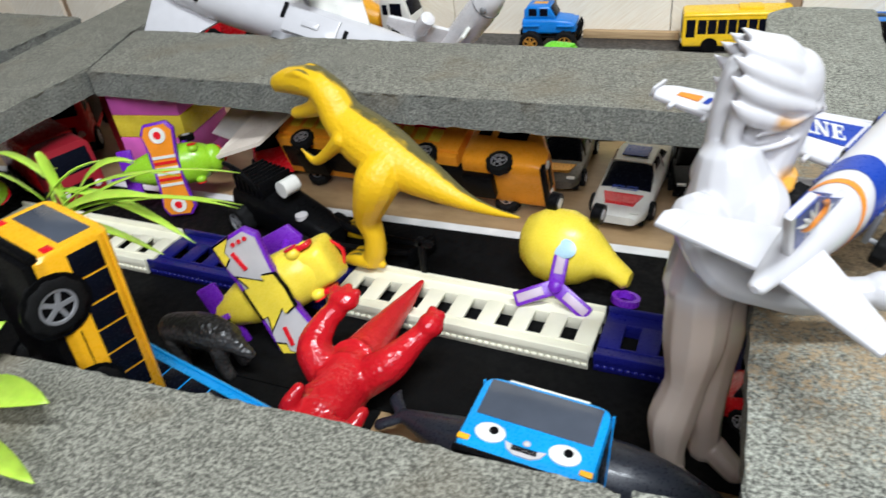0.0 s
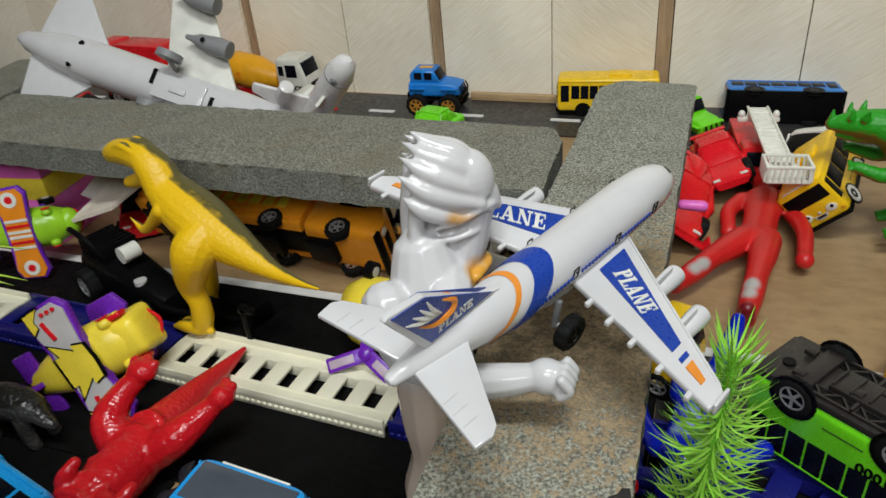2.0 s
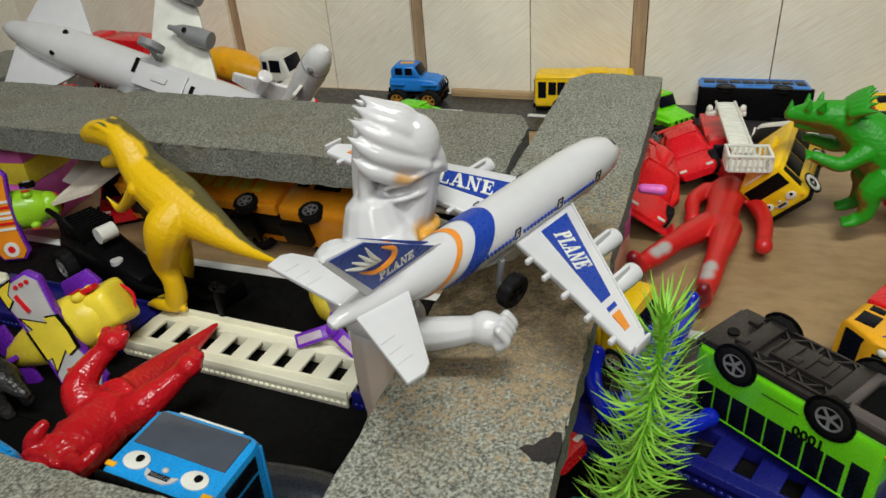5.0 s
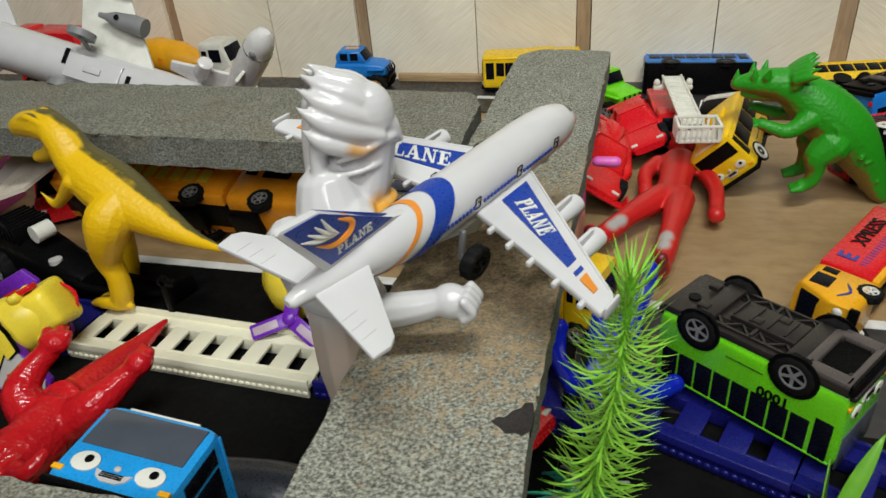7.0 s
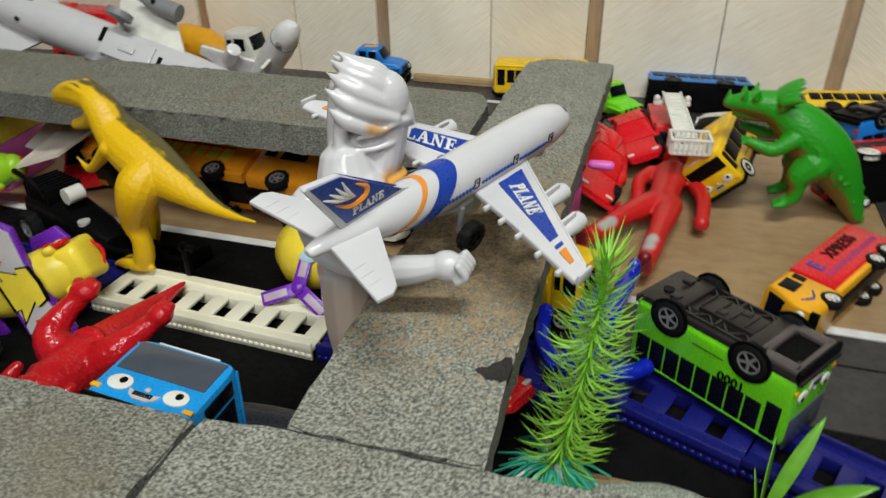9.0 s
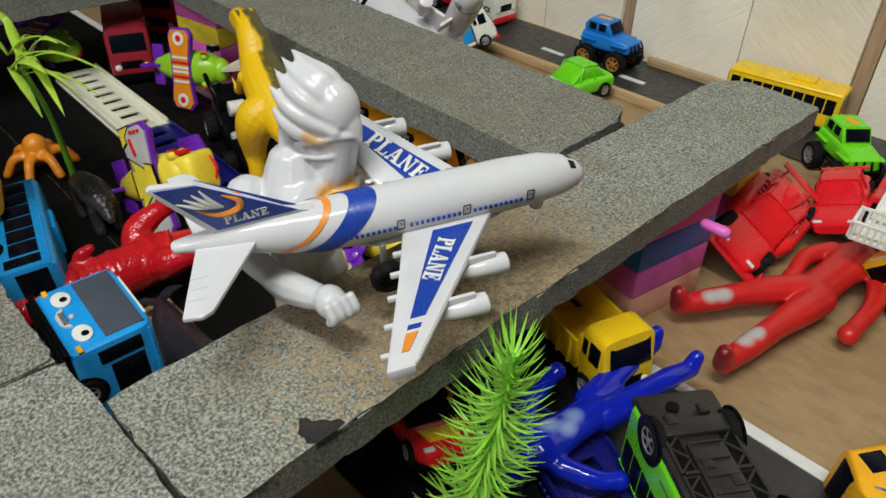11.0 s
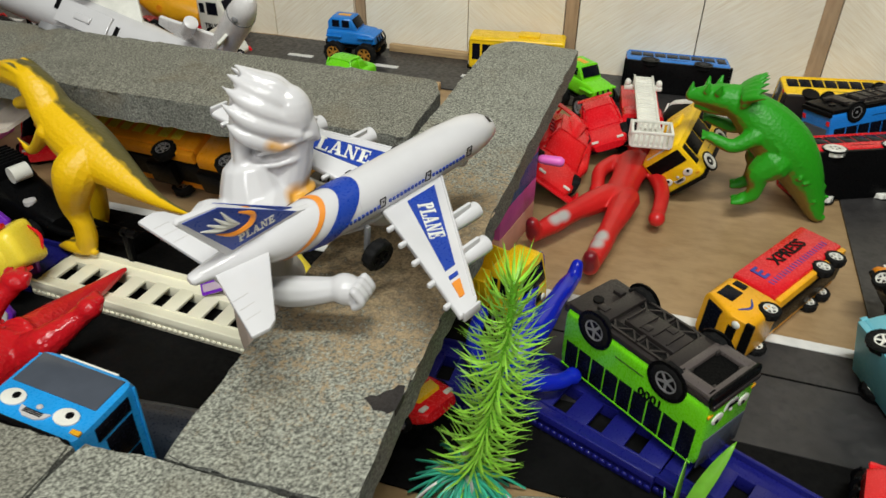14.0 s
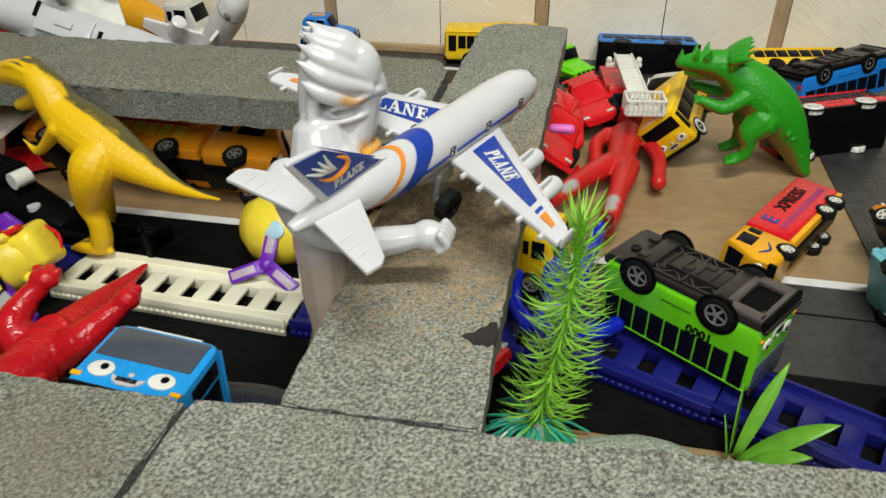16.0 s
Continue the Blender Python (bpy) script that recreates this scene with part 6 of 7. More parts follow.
def brick_post(x, y, turn, colours, label, w=0.064, d=0.034):
    post = thing("toy_brick_post", pose(x, y, 0, 0, 0, turn), label, "toy brick post", "posts of toy bricks")
    h = 0.0205
    for i, c in enumerate(colours):
        b = part("brick", box(w, d, h - 0.0003, (0, 0, h * (i + 0.5)), 0.0008), c, post)
        if i == len(colours) - 1:
            for sx in (-1, 1):
                part("stud", moved(lathe([(0, 0.0048), (0.0028, 0.0048), (0.0032, 0.0042)], 14), Matrix.Translation((sx * w * 0.25, 0, h * (i + 1) - 0.0004))), c, b)
    return post


brick_post(-0.030, 0.268, 80, [PEACH, PINK, AZURE, PINK], "post of peach, pink and blue toy bricks under the slab")
part("peg", tube([(0.0, 0.0, 0.0), (0.012, 0, 0.0)], [0.0032, 0.0036], 10, 1), PINK, thing("toy_peg", pose(0.001, 0.262, 0.074), "small pink plastic peg on a brick post", "toy peg"))
brick_post(-0.545, 0.262, 8, [PINK, PINK, LEMON, PINK], "post of pink and yellow toy bricks under the slabs", 0.066, 0.066)
brick_post(-0.600, 0.285, 20, [MAROON, MAROON, MAROON, MAROON], "post of dark red toy bricks in the shade", 0.05, 0.05)
brick_post(-0.006, -0.065, 0, [PINK, PURPLE, PINK, PURPLE], "post of pink and purple toy bricks below the front slab", 0.034, 0.066)
brick_post(-0.30, -0.105, 0, [PINK, LEMON, PINK, LEMON], "post of toy bricks under the front slab", 0.064, 0.034)
brick_post(-0.615, -0.105, 0, [PINK, LEMON, PINK, LEMON], "post of toy bricks under the corner slab", 0.064, 0.034)
brick_post(0.32, -0.08, 0, [PINK, LEMON, PINK, LEMON], "post of toy bricks under the slab end", 0.034, 0.034)
brick_post(-0.040, 0.375, 0, [LEMON, PINK, LEMON, PINK], "post of toy bricks under the far slab end", 0.034, 0.034)

# ---- plants and stones ----


def leaf_blade(a, b, w, lift, n=6, twist=0.0):
    """A thin pointed blade from a to b, arched by lift, with a raised midrib."""
    a, b = Vector(a), Vector(b)
    d = (b - a).normalized()
    s = d.cross(Vector((0, 0, 1)))
    s = (s if s.length > 1e-3 else Vector((1, 0, 0))).normalized()
    s = Matrix.Rotation(twist, 3, d) @ s
    bm = bmesh.new()
    rows = []
    for i in range(n + 1):
        t = i / n
        p = a.lerp(b, t) + Vector((0, 0, lift * 4 * t * (1 - t)))
        k = w * (math.sin(math.pi * (0.12 + 0.88 * t)) ** 0.8 if t < 1 else 0.02)
        u = s.cross(d).normalized() * (k * 0.25)
        rows.append([bm.verts.new(q) for q in (p - s * k, p - u, p + s * k)])
    for r, q in zip(rows, rows[1:]):
        for j in range(2):
            bm.faces.new((r[j], r[j + 1], q[j + 1], q[j]))
    return bm


def thicken(ob, t):
    m = ob.modifiers.new("thickness", "SOLIDIFY")
    m.thickness, m.offset = t, 0
    return ob


def leaf_mat(name, c):
    m, nt, b = node_mat(name)
    tc = nt.nodes.new("ShaderNodeTexCoord").outputs["Object"]
    nz = add(nt, "ShaderNodeTexNoise", Scale=140, Detail=3)
    nt.links.new(tc, nz.inputs["Vector"])
    geo = nt.nodes.new("ShaderNodeNewGeometry")
    mx = nt.nodes.new("ShaderNodeMath")
    mx.operation = "ADD"
    nt.links.new(nz.outputs[0], mx.inputs[0])
    nt.links.new(geo.outputs["Random Per Island"], mx.inputs[1])
    half = nt.nodes.new("ShaderNodeMath")
    half.operation = "MULTIPLY"
    half.inputs[1].default_value = 0.6
    nt.links.new(mx.outputs[0], half.inputs[0])
    col = ramp(nt, half.outputs[0], [(0.2, shade(c, 0.65)), (0.8, shade(c, 1.35))])
    nt.links.new(col.outputs[0], b.inputs["Base Color"])
    b.inputs["Roughness"].default_value = 0.35
    b.inputs["Subsurface Weight"].default_value = 0.25
    b.inputs["Subsurface Radius"].default_value = (0.002, 0.004, 0.001)
    return m


NEEDLE = leaf_mat("lime_aquarium_plastic", (0.29, 0.59, 0.06))
LEAFG = leaf_mat("leaf_green_plastic", (0.16, 0.42, 0.035))
LEAFY = leaf_mat("yellow_green_plastic", (0.42, 0.62, 0.06))
ROOT = leaf_mat("teal_root_plastic", (0.05, 0.42, 0.28))
ROOTW = leaf_mat("white_root_plastic", (0.62, 0.66, 0.60))


def water_plant(base, tip, label, seed):
    rnd = random.Random(seed)
    p = thing("plastic_plant", Matrix.Identity(4), label, "aquarium plant")
    a, b = Vector(base), Vector(tip)
    mid = a.lerp(b, 0.5) + Vector((0.006, 0.004, 0.0))
    axis = [a.lerp(mid, t) .lerp(mid.lerp(b, t), t) for t in np.linspace(0, 1, 12)]
    part("stem", tube([tuple(q) for q in axis], [0.0016] * 12, 8, 1), LEAFG, p)
    blades = []
    for k in range(46):
        t = 0.08 + 0.92 * k / 45
        c = a.lerp(mid, t).lerp(mid.lerp(b, t), t)
        n = 9
        for j in range(n):
            an = 2 * math.pi * (j + 0.5 * (k % 2)) / n + rnd.uniform(-0.3, 0.3)
            out = (0.0205 + rnd.uniform(-0.003, 0.004)) * (1.0 if t < 0.75 else 1.0 - 0.55 * (t - 0.75) / 0.25)
            up = rnd.uniform(0.003, 0.009) + 0.010 * max(0, (t - 0.7) / 0.3)
            e = c + Vector((math.cos(an) * out, math.sin(an) * out, up))
            blades.append(leaf_blade(c, e, 0.00056, -0.0026, 4, rnd.uniform(-0.6, 0.6)))
    ob = part("foliage", join(*blades), NEEDLE, p, "whorls of thin lime needles")
    tagged(ob, kind="stuff")
    roots, white = [], []
    for j in range(110):
        an = rnd.uniform(0, 2 * math.pi)
        o = rnd.uniform(0.012, 0.030)
        e = a + Vector((math.cos(an) * o, math.sin(an) * o, rnd.uniform(0.001, 0.006) - a.z))
        m = a.lerp(e, 0.5) + Vector((0, 0, rnd.uniform(0.006, 0.014)))
        (white if j % 5 == 0 else roots).append(tube([tuple(a + Vector((0, 0, 0.008))), tuple(m), tuple(e)], [0.0010, 0.0009, 0.0006], 5, 3))
    tagged(part("root_tangle", join(*roots), ROOT, p, "tangled teal plastic roots"), kind="stuff")
    tagged(part("pale_roots", join(*white), ROOTW, p, "pale plastic root strands"), kind="stuff")
    return p


water_plant((0.014, 0.045, 0.003), (0.0275, 0.061, 0.121), "lime green needle-leaved plastic water plant beside the slab", 5)


def blade_plant(name, rows, material, label, thick=0.0005):
    p = thing(name, Matrix.Identity(4), label, "plastic plant")
    for a, b, w, lift, tw in rows:
        thicken(part("leaf", leaf_blade(a, b, w, lift, 9, tw), material, p), thick)
    return p


blade_plant("plastic_plant", [((0.112, 0.052, 0.002), (0.131, 0.076, 0.046), 0.0034, 0.003, 0.3), ((0.110, 0.054, 0.002), (0.112, 0.070, 0.034), 0.0030, 0.002, 1.2), ((0.112, 0.048, 0.002), (0.152, 0.053, 0.032), 0.0052, 0.004, 0.1),
                             ((0.112, 0.044, 0.002), (0.140, 0.040, 0.022), 0.0040, 0.004, 0.4), ((0.108, 0.050, 0.002), (0.105, 0.062, 0.020), 0.002, 0.002, 1.0)], LEAFG, "broad-bladed green plastic plant at the front edge")
tuft_rows = []
rnd = random.Random(11)
base = Vector((-0.405, 0.034, 0.104))
for tip, w in (((-0.302, 0.057, 0.126), 0.0012), ((-0.290, 0.036, 0.120), 0.0013), ((-0.300, 0.050, 0.112), 0.0012), ((-0.318, 0.030, 0.100), 0.0030), ((-0.330, 0.020, 0.098), 0.0032), ((-0.330, 0.030, 0.124), 0.0032), ((-0.410, 0.036, 0.138), 0.0030),
               ((-0.458, 0.040, 0.128), 0.0028), ((-0.340, 0.040, 0.132), 0.0014), ((-0.360, 0.050, 0.130), 0.0028), ((-0.440, 0.020, 0.130), 0.0028), ((-0.345, 0.060, 0.118), 0.0014), ((-0.372, 0.060, 0.122), 0.0030), ((-0.420, 0.050, 0.120), 0.0014)):
    tuft_rows.append((base + Vector((rnd.uniform(-0.008, 0.008), rnd.uniform(-0.006, 0.006), rnd.uniform(-0.01, 0.01))), tip, w, rnd.uniform(0.004, 0.012), rnd.uniform(-0.5, 0.5)))
yp = blade_plant("plastic_plant", tuft_rows, LEAFY, "yellow-green grassy plastic plant beside the yellow bus")
part("stem", tube([(-0.425, 0.050, 0.0), (-0.418, 0.045, 0.06), tuple(base)], [0.003, 0.002, 0.002], 8, 3), LEAFG, yp)
blade_plant("plastic_plant", [((-0.335, -0.085, 0.106), (-0.281, -0.086, 0.119), 0.007, 0.004, 0.2), ((-0.330, -0.10, 0.106), (-0.262, -0.111, 0.116), 0.006, 0.004, -0.2), ((-0.345, -0.08, 0.106), (-0.330, -0.060, 0.122), 0.006, 0.004, 0.4)], LEAFY, "light green leafy plastic plant on the front slab")


def pebble(at, size, material, label, seed, name="pebble"):
    rnd = random.Random(seed)
    bm = bmesh.new()
    bmesh.ops.create_icosphere(bm, subdivisions=3, radius=1)
    off = Vector((rnd.uniform(0, 9), rnd.uniform(0, 9), 0))
    for v in bm.verts:
        v.co *= 1 + 0.22 * noise.noise(v.co * 1.3 + off)
        v.co = Vector((v.co.x * size[0], v.co.y * size[1], v.co.z * size[2]))
    return solid(name, bm, material, label, "pebble", Matrix.Translation(at), "loose stones by the slabs")


PALESTONE = stone_mat("pale_green_stone", (0.40, 0.43, 0.36), (0.24, 0.26, 0.21), 8.0)
TANSTONE = grain_mat("tan_banded_stone", (0.50, 0.40, 0.25), (0.36, 0.26, 0.14), (0, 0, 0.4), (1, 8, 8), 60, 0.6)
pebble((0.063, 0.033, 0.008), (0.030, 0.016, 0.011), PALESTONE, "pale green flat stone in front of the road", 1)
pebble((0.185, 0.018, 0.010), (0.022, 0.018, 0.014), TANSTONE, "banded tan stone by the front slab", 2)
pebble((-0.205, -0.020, 0.012), (0.022, 0.015, 0.013), PALESTONE, "cream stone beside the red dinosaur", 3)
pebble((-0.350, -0.100, 0.1135), (0.011, 0.009, 0.009), TANSTONE, "tan stone lying on the front slab", 4)

# ---- smaller animals and propeller toys ----
BEAR = beast_mat("grey_brown_vinyl", (0.045, 0.042, 0.04), (0.012, 0.011, 0.010), 0.45, (0, 0.2, 1), 0.35, 0.7)


def bear():
    x, y = -0.352, 0.046
    bits = [limb((x - 0.030, y, 0.034, 0.012), (x, y, 0.037, 0.0145), (x + 0.020, y, 0.035, 0.012), n=14), limb((x + 0.022, y, 0.036, 0.0085), (x + 0.032, y - 0.002, 0.030, 0.0068), (x + 0.041, y - 0.003, 0.026, 0.004))]
    for dx, s in ((-0.026, -1), (-0.028, 1), (0.016, -1), (0.018, 1)):
        bits.append(limb((x + dx, y + s * 0.007, 0.028, 0.0075), (x + dx, y + s * 0.0085, 0.015, 0.0058), (x + dx + 0.003, y + s * 0.0085, 0.005, 0.0055)))
    bits += [blob((x + 0.021, y + s * 0.006, 0.044), 0.0025, 0.002, 0.003, 8) for s in (-1, 1)]
    return fuse(solid("toy_bear", moved(join(*bits), Matrix.Translation((-0.346, 0.040, 0)) @ Matrix.Scale(0.76, 4) @ Matrix.Translation((0.352, -0.046, 0))), BEAR, "small glossy dark grey vinyl animal standing on the black road", "toy animal"), 0.0012, 3)


bear()
whale = fuse(solid("toy_seal", join(limb((-0.214, 0.024, 0.016, 0.004), (-0.190, 0.018, 0.017, 0.010), (-0.150, 0.012, 0.019, 0.0165), (-0.112, 0.014, 0.019, 0.0175), (-0.084, 0.016, 0.016, 0.012), (-0.070, 0.018, 0.014, 0.006), n=18),
                                    limb((-0.215, 0.024, 0.016, 0.003), (-0.224, 0.034, 0.014, 0.004), (-0.226, 0.042, 0.012, 0.002), flat=0.6), limb((-0.216, 0.022, 0.016, 0.003), (-0.226, 0.018, 0.013, 0.004), flat=0.6)), WINE, "dark glossy vinyl sea animal lying behind the blue bus", "toy animal"), 0.0015, 3)


def propeller(parent, at, r, material, inner, axis, n=3, turn=0.3):
    """Rounded blades with pale inlays round a hub."""
    m = basis(at, (axis[1], -axis[0], 0.001) if abs(axis[2]) > 0.99 else Vector(axis).cross(Vector((0, 0, 1))), axis)
    for k in range(n):
        rot = m @ Matrix.Rotation(turn + 2 * math.pi * k / n, 4, "Z")
        bl = part("blade", moved(box(r * 0.92, r * 0.36, 0.0028, (r * 0.52, 0, 0), 0.0011), rot), material, parent)
        part("inlay", moved(box(r * 0.62, r * 0.2, 0.0012, (r * 0.60, 0, 0.0012), 0.0003), rot), inner, bl)
    part("hub", moved(lathe([(-0.002, 0.0042), (0.003, 0.0042), (0.0045, 0.002)], 14), m), material, parent)


def winged_toy(m, body, label, wing_face, wing_rim, prop=True, wingpat="bolt"):
    """A stubby round-bodied toy aeroplane."""
    p = thing("toy_propeller_plane", m, label, "toy airplane")
    part("body", loft([(-0.040, 0.003, 0.004, 0.008), (-0.034, 0.008, -0.003, 0.012), (-0.018, 0.0135, -0.010, 0.0155), (0.0, 0.0165, -0.014, 0.0165), (0.016, 0.0158, -0.0145, 0.0150), (0.026, 0.0125, -0.012, 0.0115), (0.032, 0.006, -0.007, 0.005)], 22, 2.3), body, p)
    rim = [(-0.010, -0.037), (0.008, -0.038), (0.013, -0.032), (0.010, -0.014), (0.010, 0.014), (0.013, 0.032), (0.008, 0.038), (-0.010, 0.037), (-0.014, 0.030), (-0.011, 0.014), (-0.011, -0.014), (-0.014, -0.030)]
    w = part("wing", prism(rim, 0.0120, 0.0165, 0.001), wing_rim, p)
    part("wing_face", prism([(x * 0.86, y * 0.95) for x, y in rim], 0.0164, 0.0176), wing_face, w, "printed top of the wing")
    part("wing_face_under", prism([(x * 0.86, y * 0.95) for x, y in rim], 0.0110, 0.0121), wing_face, w, "printed underside of the wing")
    for s in (-1, 1):
        for z in (0.0180, 0.0106):
            if wingpat == "bolt":
                flip = -1 if z < 0.014 else 1
                for nm, q, lift, mat in (("bolt_edge", 1.12, 0.0000, BLACK), ("bolt", 0.93, 0.0002, LEMON)):
                    zig = [(0.011, -0.0006), (0.010, 0.010), (0.003, 0.012), (0.0035, 0.008), (-0.009, 0.017), (-0.0065, 0.009), (-0.010, 0.009), (-0.010, -0.0006)]
                    tip = [(-0.011, 0.036), (-0.011, 0.024), (-0.0065, 0.027), (-0.007, 0.031), (-0.001, 0.037)]
                    for k, o in enumerate((zig, tip)):
                        cx, cy = sum(p[0] for p in o) / len(o), sum(p[1] for p in o) / len(o)
                        part(nm, prism([(cx + (px - cx) * q, s * (cy + (py - cy) * q)) for px, py in o], z - 0.0003 + flip * lift, z + 0.0003 + flip * lift), mat, w, "yellow zigzag flash with a black edge" if q < 1 else "")
                part("red_bar", moved(box(0.0022, 0.011, 0.0008, (0, 0, 0)), Matrix.Translation((-0.003, s * 0.0235, z)) @ Matrix.Rotation(s * 0.15, 4, "Z")), RED, w)
                for k in range(3):
                    part("red_dot", moved(lathe([(-0.0004, 0.0012), (0.0004, 0.0012)], 10), Matrix.Translation((0.0065 - 0.0036 * k, s * 0.0325, z))), RED, w)
            else:
                part("roundel", moved(lathe([(-0.0003, 0.0062), (0.0003, 0.0062)], 20), Matrix.Translation((0, s * 0.028, z))), OFFWHITE, w)
                part("roundel_dot", moved(lathe([(-0.0005, 0.003), (0.0005, 0.003)], 16), Matrix.Translation((0, s * 0.028, z))), RED, w)
                for k in range(3):
                    part("stripe", box(0.018, 0.0022, 0.0006, (0, s * (0.002 + 0.0045 * k), z)), OFFWHITE if k % 2 == 0 else RED, w)
    for s in (-1, 1):
        part("tailplane", box(0.012, 0.016, 0.003, (-0.034, s * 0.011, 0.008), 0.0012), wing_rim, p)
        pod = part("wheel_pod", tube([(0.004, s * 0.010, -0.012), (0.006, s * 0.015, -0.021)], [0.0028, 0.0028], 10, 1), wing_rim, p)
        if wingpat == "bolt":
            part("paddle", prism([(-0.010, s * 0.012), (-0.004, s * 0.006), (0.010, s * 0.006), (0.016, s * 0.014), (0.012, s * 0.024), (-0.006, s * 0.024)], -0.0245, -0.0205, 0.001), wing_rim, pod, "purple plastic paddle")
        else:
            part("tyre", moved(lathe([(-0.0025, 0.003), (-0.0025, 0.0062), (0.0025, 0.0062), (0.0025, 0.003)], 18, "y"), Matrix.Translation((0.006, s * 0.016, -0.022))), BLACK, pod)
            part("wheel_cap", moved(lathe([(-0.003, 0.0032), (0.003, 0.0032)], 14, "y"), Matrix.Translation((0.006, s * 0.016, -0.022))), PALE_GREY, pod)
        part("cheek_lamp", blob((0.020, s * 0.0125, 0.0085), 0.0042, 0.0035, 0.0042, 12), body, p)
        part("lamp_ring", moved(lathe([(0.0, 0.0036), (0.0008, 0.0036), (0.0008, 0.0022)], 16, "y"), Matrix.Translation((0.020, s * 0.0155, 0.0085))), RED, p)
    if wingpat == "bolt":
        part("nose", box(0.020, 0.027, 0.023, (0.026, 0, 0.0), 0.0045, 3, (0.85, 0.8)), body, p)
        for s in (-1, 1):
            frame_box = part("lamp_frame", box(0.009, 0.003, 0.008, (0.026, s * 0.0135, 0.006), 0.0012), RED, p, "red frame round a yellow lamp")
            part("lamp_pane", blob((0.026, s * 0.0150, 0.006), 0.0024, 0.0008, 0.0022, 10), LEMON, frame_box)
    else:
        part("nose", blob((0.030, 0, -0.002), 0.0085, 0.012, 0.0085, 16), body, p)
    part("mouth_line", tube([(0.0345, -0.009, -0.006), (0.0385, 0, -0.0065), (0.0345, 0.009, -0.006)], [0.0006, 0.0011, 0.0006], 6, 3), RED, p, "red printed line")
    part("fin", prism([(-0.042, 0.006), (-0.026, 0.010), (-0.034, 0.024), (-0.043, 0.024)], -0.0015, 0.0015, 0.0006, "xz"), wing_rim, p)
    if prop:
        propeller(p, (0.0405, 0, -0.002), 0.022, wing_rim, body, (1, 0, 0))
    return p


winged_toy(basis((-0.324, 0.087, 0.031), (0.82, 0.36, 0.40), (0.25, -0.93, 0.25)) @ Matrix.Scale(1.12, 4), LEMON, "yellow toy aeroplane with purple-edged zigzag wings tipped over", PALE_GREY, PURPLE, prop=False)
winged_toy(basis((-0.490, 0.196, 0.038), (0.90, 0.40, 0.05), (0.35, -0.88, 0.20)), LIME, "lime green toy aeroplane with an orange striped wing", ORANGE, PURPLE, prop=False, wingpat="ring")
winged_toy(basis((-0.645, 0.115, 0.036), (0.85, 0.45, 0.0), (0.3, -0.3, 0.9)), LIME, "olive green toy aeroplane far along the track", PURPLE, PURPLE, prop=False, wingpat="ring")


def yellow_copter():
    c = thing("toy_helicopter", basis((-0.168, 0.166, 0.028), (-0.95, 0.16, 0.06), (0.05, 0.25, 0.96)) @ Matrix.Scale(0.98, 4), "yellow egg-shaped toy helicopter with a purple propeller", "toy helicopter")
    part("body", loft([(0.030, 0.004, -0.004, 0.006), (0.026, 0.012, -0.015, 0.016), (0.015, 0.019, -0.023, 0.0235), (0.0, 0.0215, -0.0245, 0.0255), (-0.013, 0.0175, -0.0195, 0.0215), (-0.023, 0.0115, -0.012, 0.0125), (-0.032, 0.0090, -0.011, 0.004), (-0.040, 0.0085, -0.014, -0.001), (-0.043, 0.006, -0.012, -0.003)], 24), LEMON, c)
    part("window", moved(blob((0, 0, 0), 0.009, 0.0015, 0.0062, 14), Matrix.Translation((-0.004, 0.0185, 0.008)) @ Matrix.Rotation(0.4, 4, "X")), plastic("pale_blue_print", (0.42, 0.62, 0.72), 0.25), c, "pale blue printed window")
    inv = c.matrix_basis.inverted()
    hub = inv @ Vector((-0.1668, 0.1360, 0.0218))
    propeller(c, tuple(hub), 0.0262, PURPLE, plastic("lilac_grey_plastic", (0.46, 0.36, 0.44), 0.35), tuple((inv.to_3x3() @ Vector((0.12, -0.75, 0.65))).normalized()), 3, -math.pi / 2)
    part("tail_ring", moved(lathe([(-0.002, 0.0085), (0.002, 0.0085), (0.002, 0.0058), (-0.002, 0.0058)], 20), Matrix.Translation((-0.045, 0.010, -0.016))), PURPLE, c)
    for s, x in ((-1, 0.012), (1, -0.016)):
        part("top_wheel", moved(lathe([(-0.003, 0.002), (-0.003, 0.0062), (0.003, 0.0062), (0.003, 0.002)], 16, "x"), Matrix.Translation((x, -0.002, 0.0275))), BLACK, c)
        part("wheel_cap", moved(lathe([(-0.0034, 0.0035), (0.0034, 0.0035)], 14, "x"), Matrix.Translation((x, -0.002, 0.0275))), PALE_GREY, c)
    return c


yellow_copter()


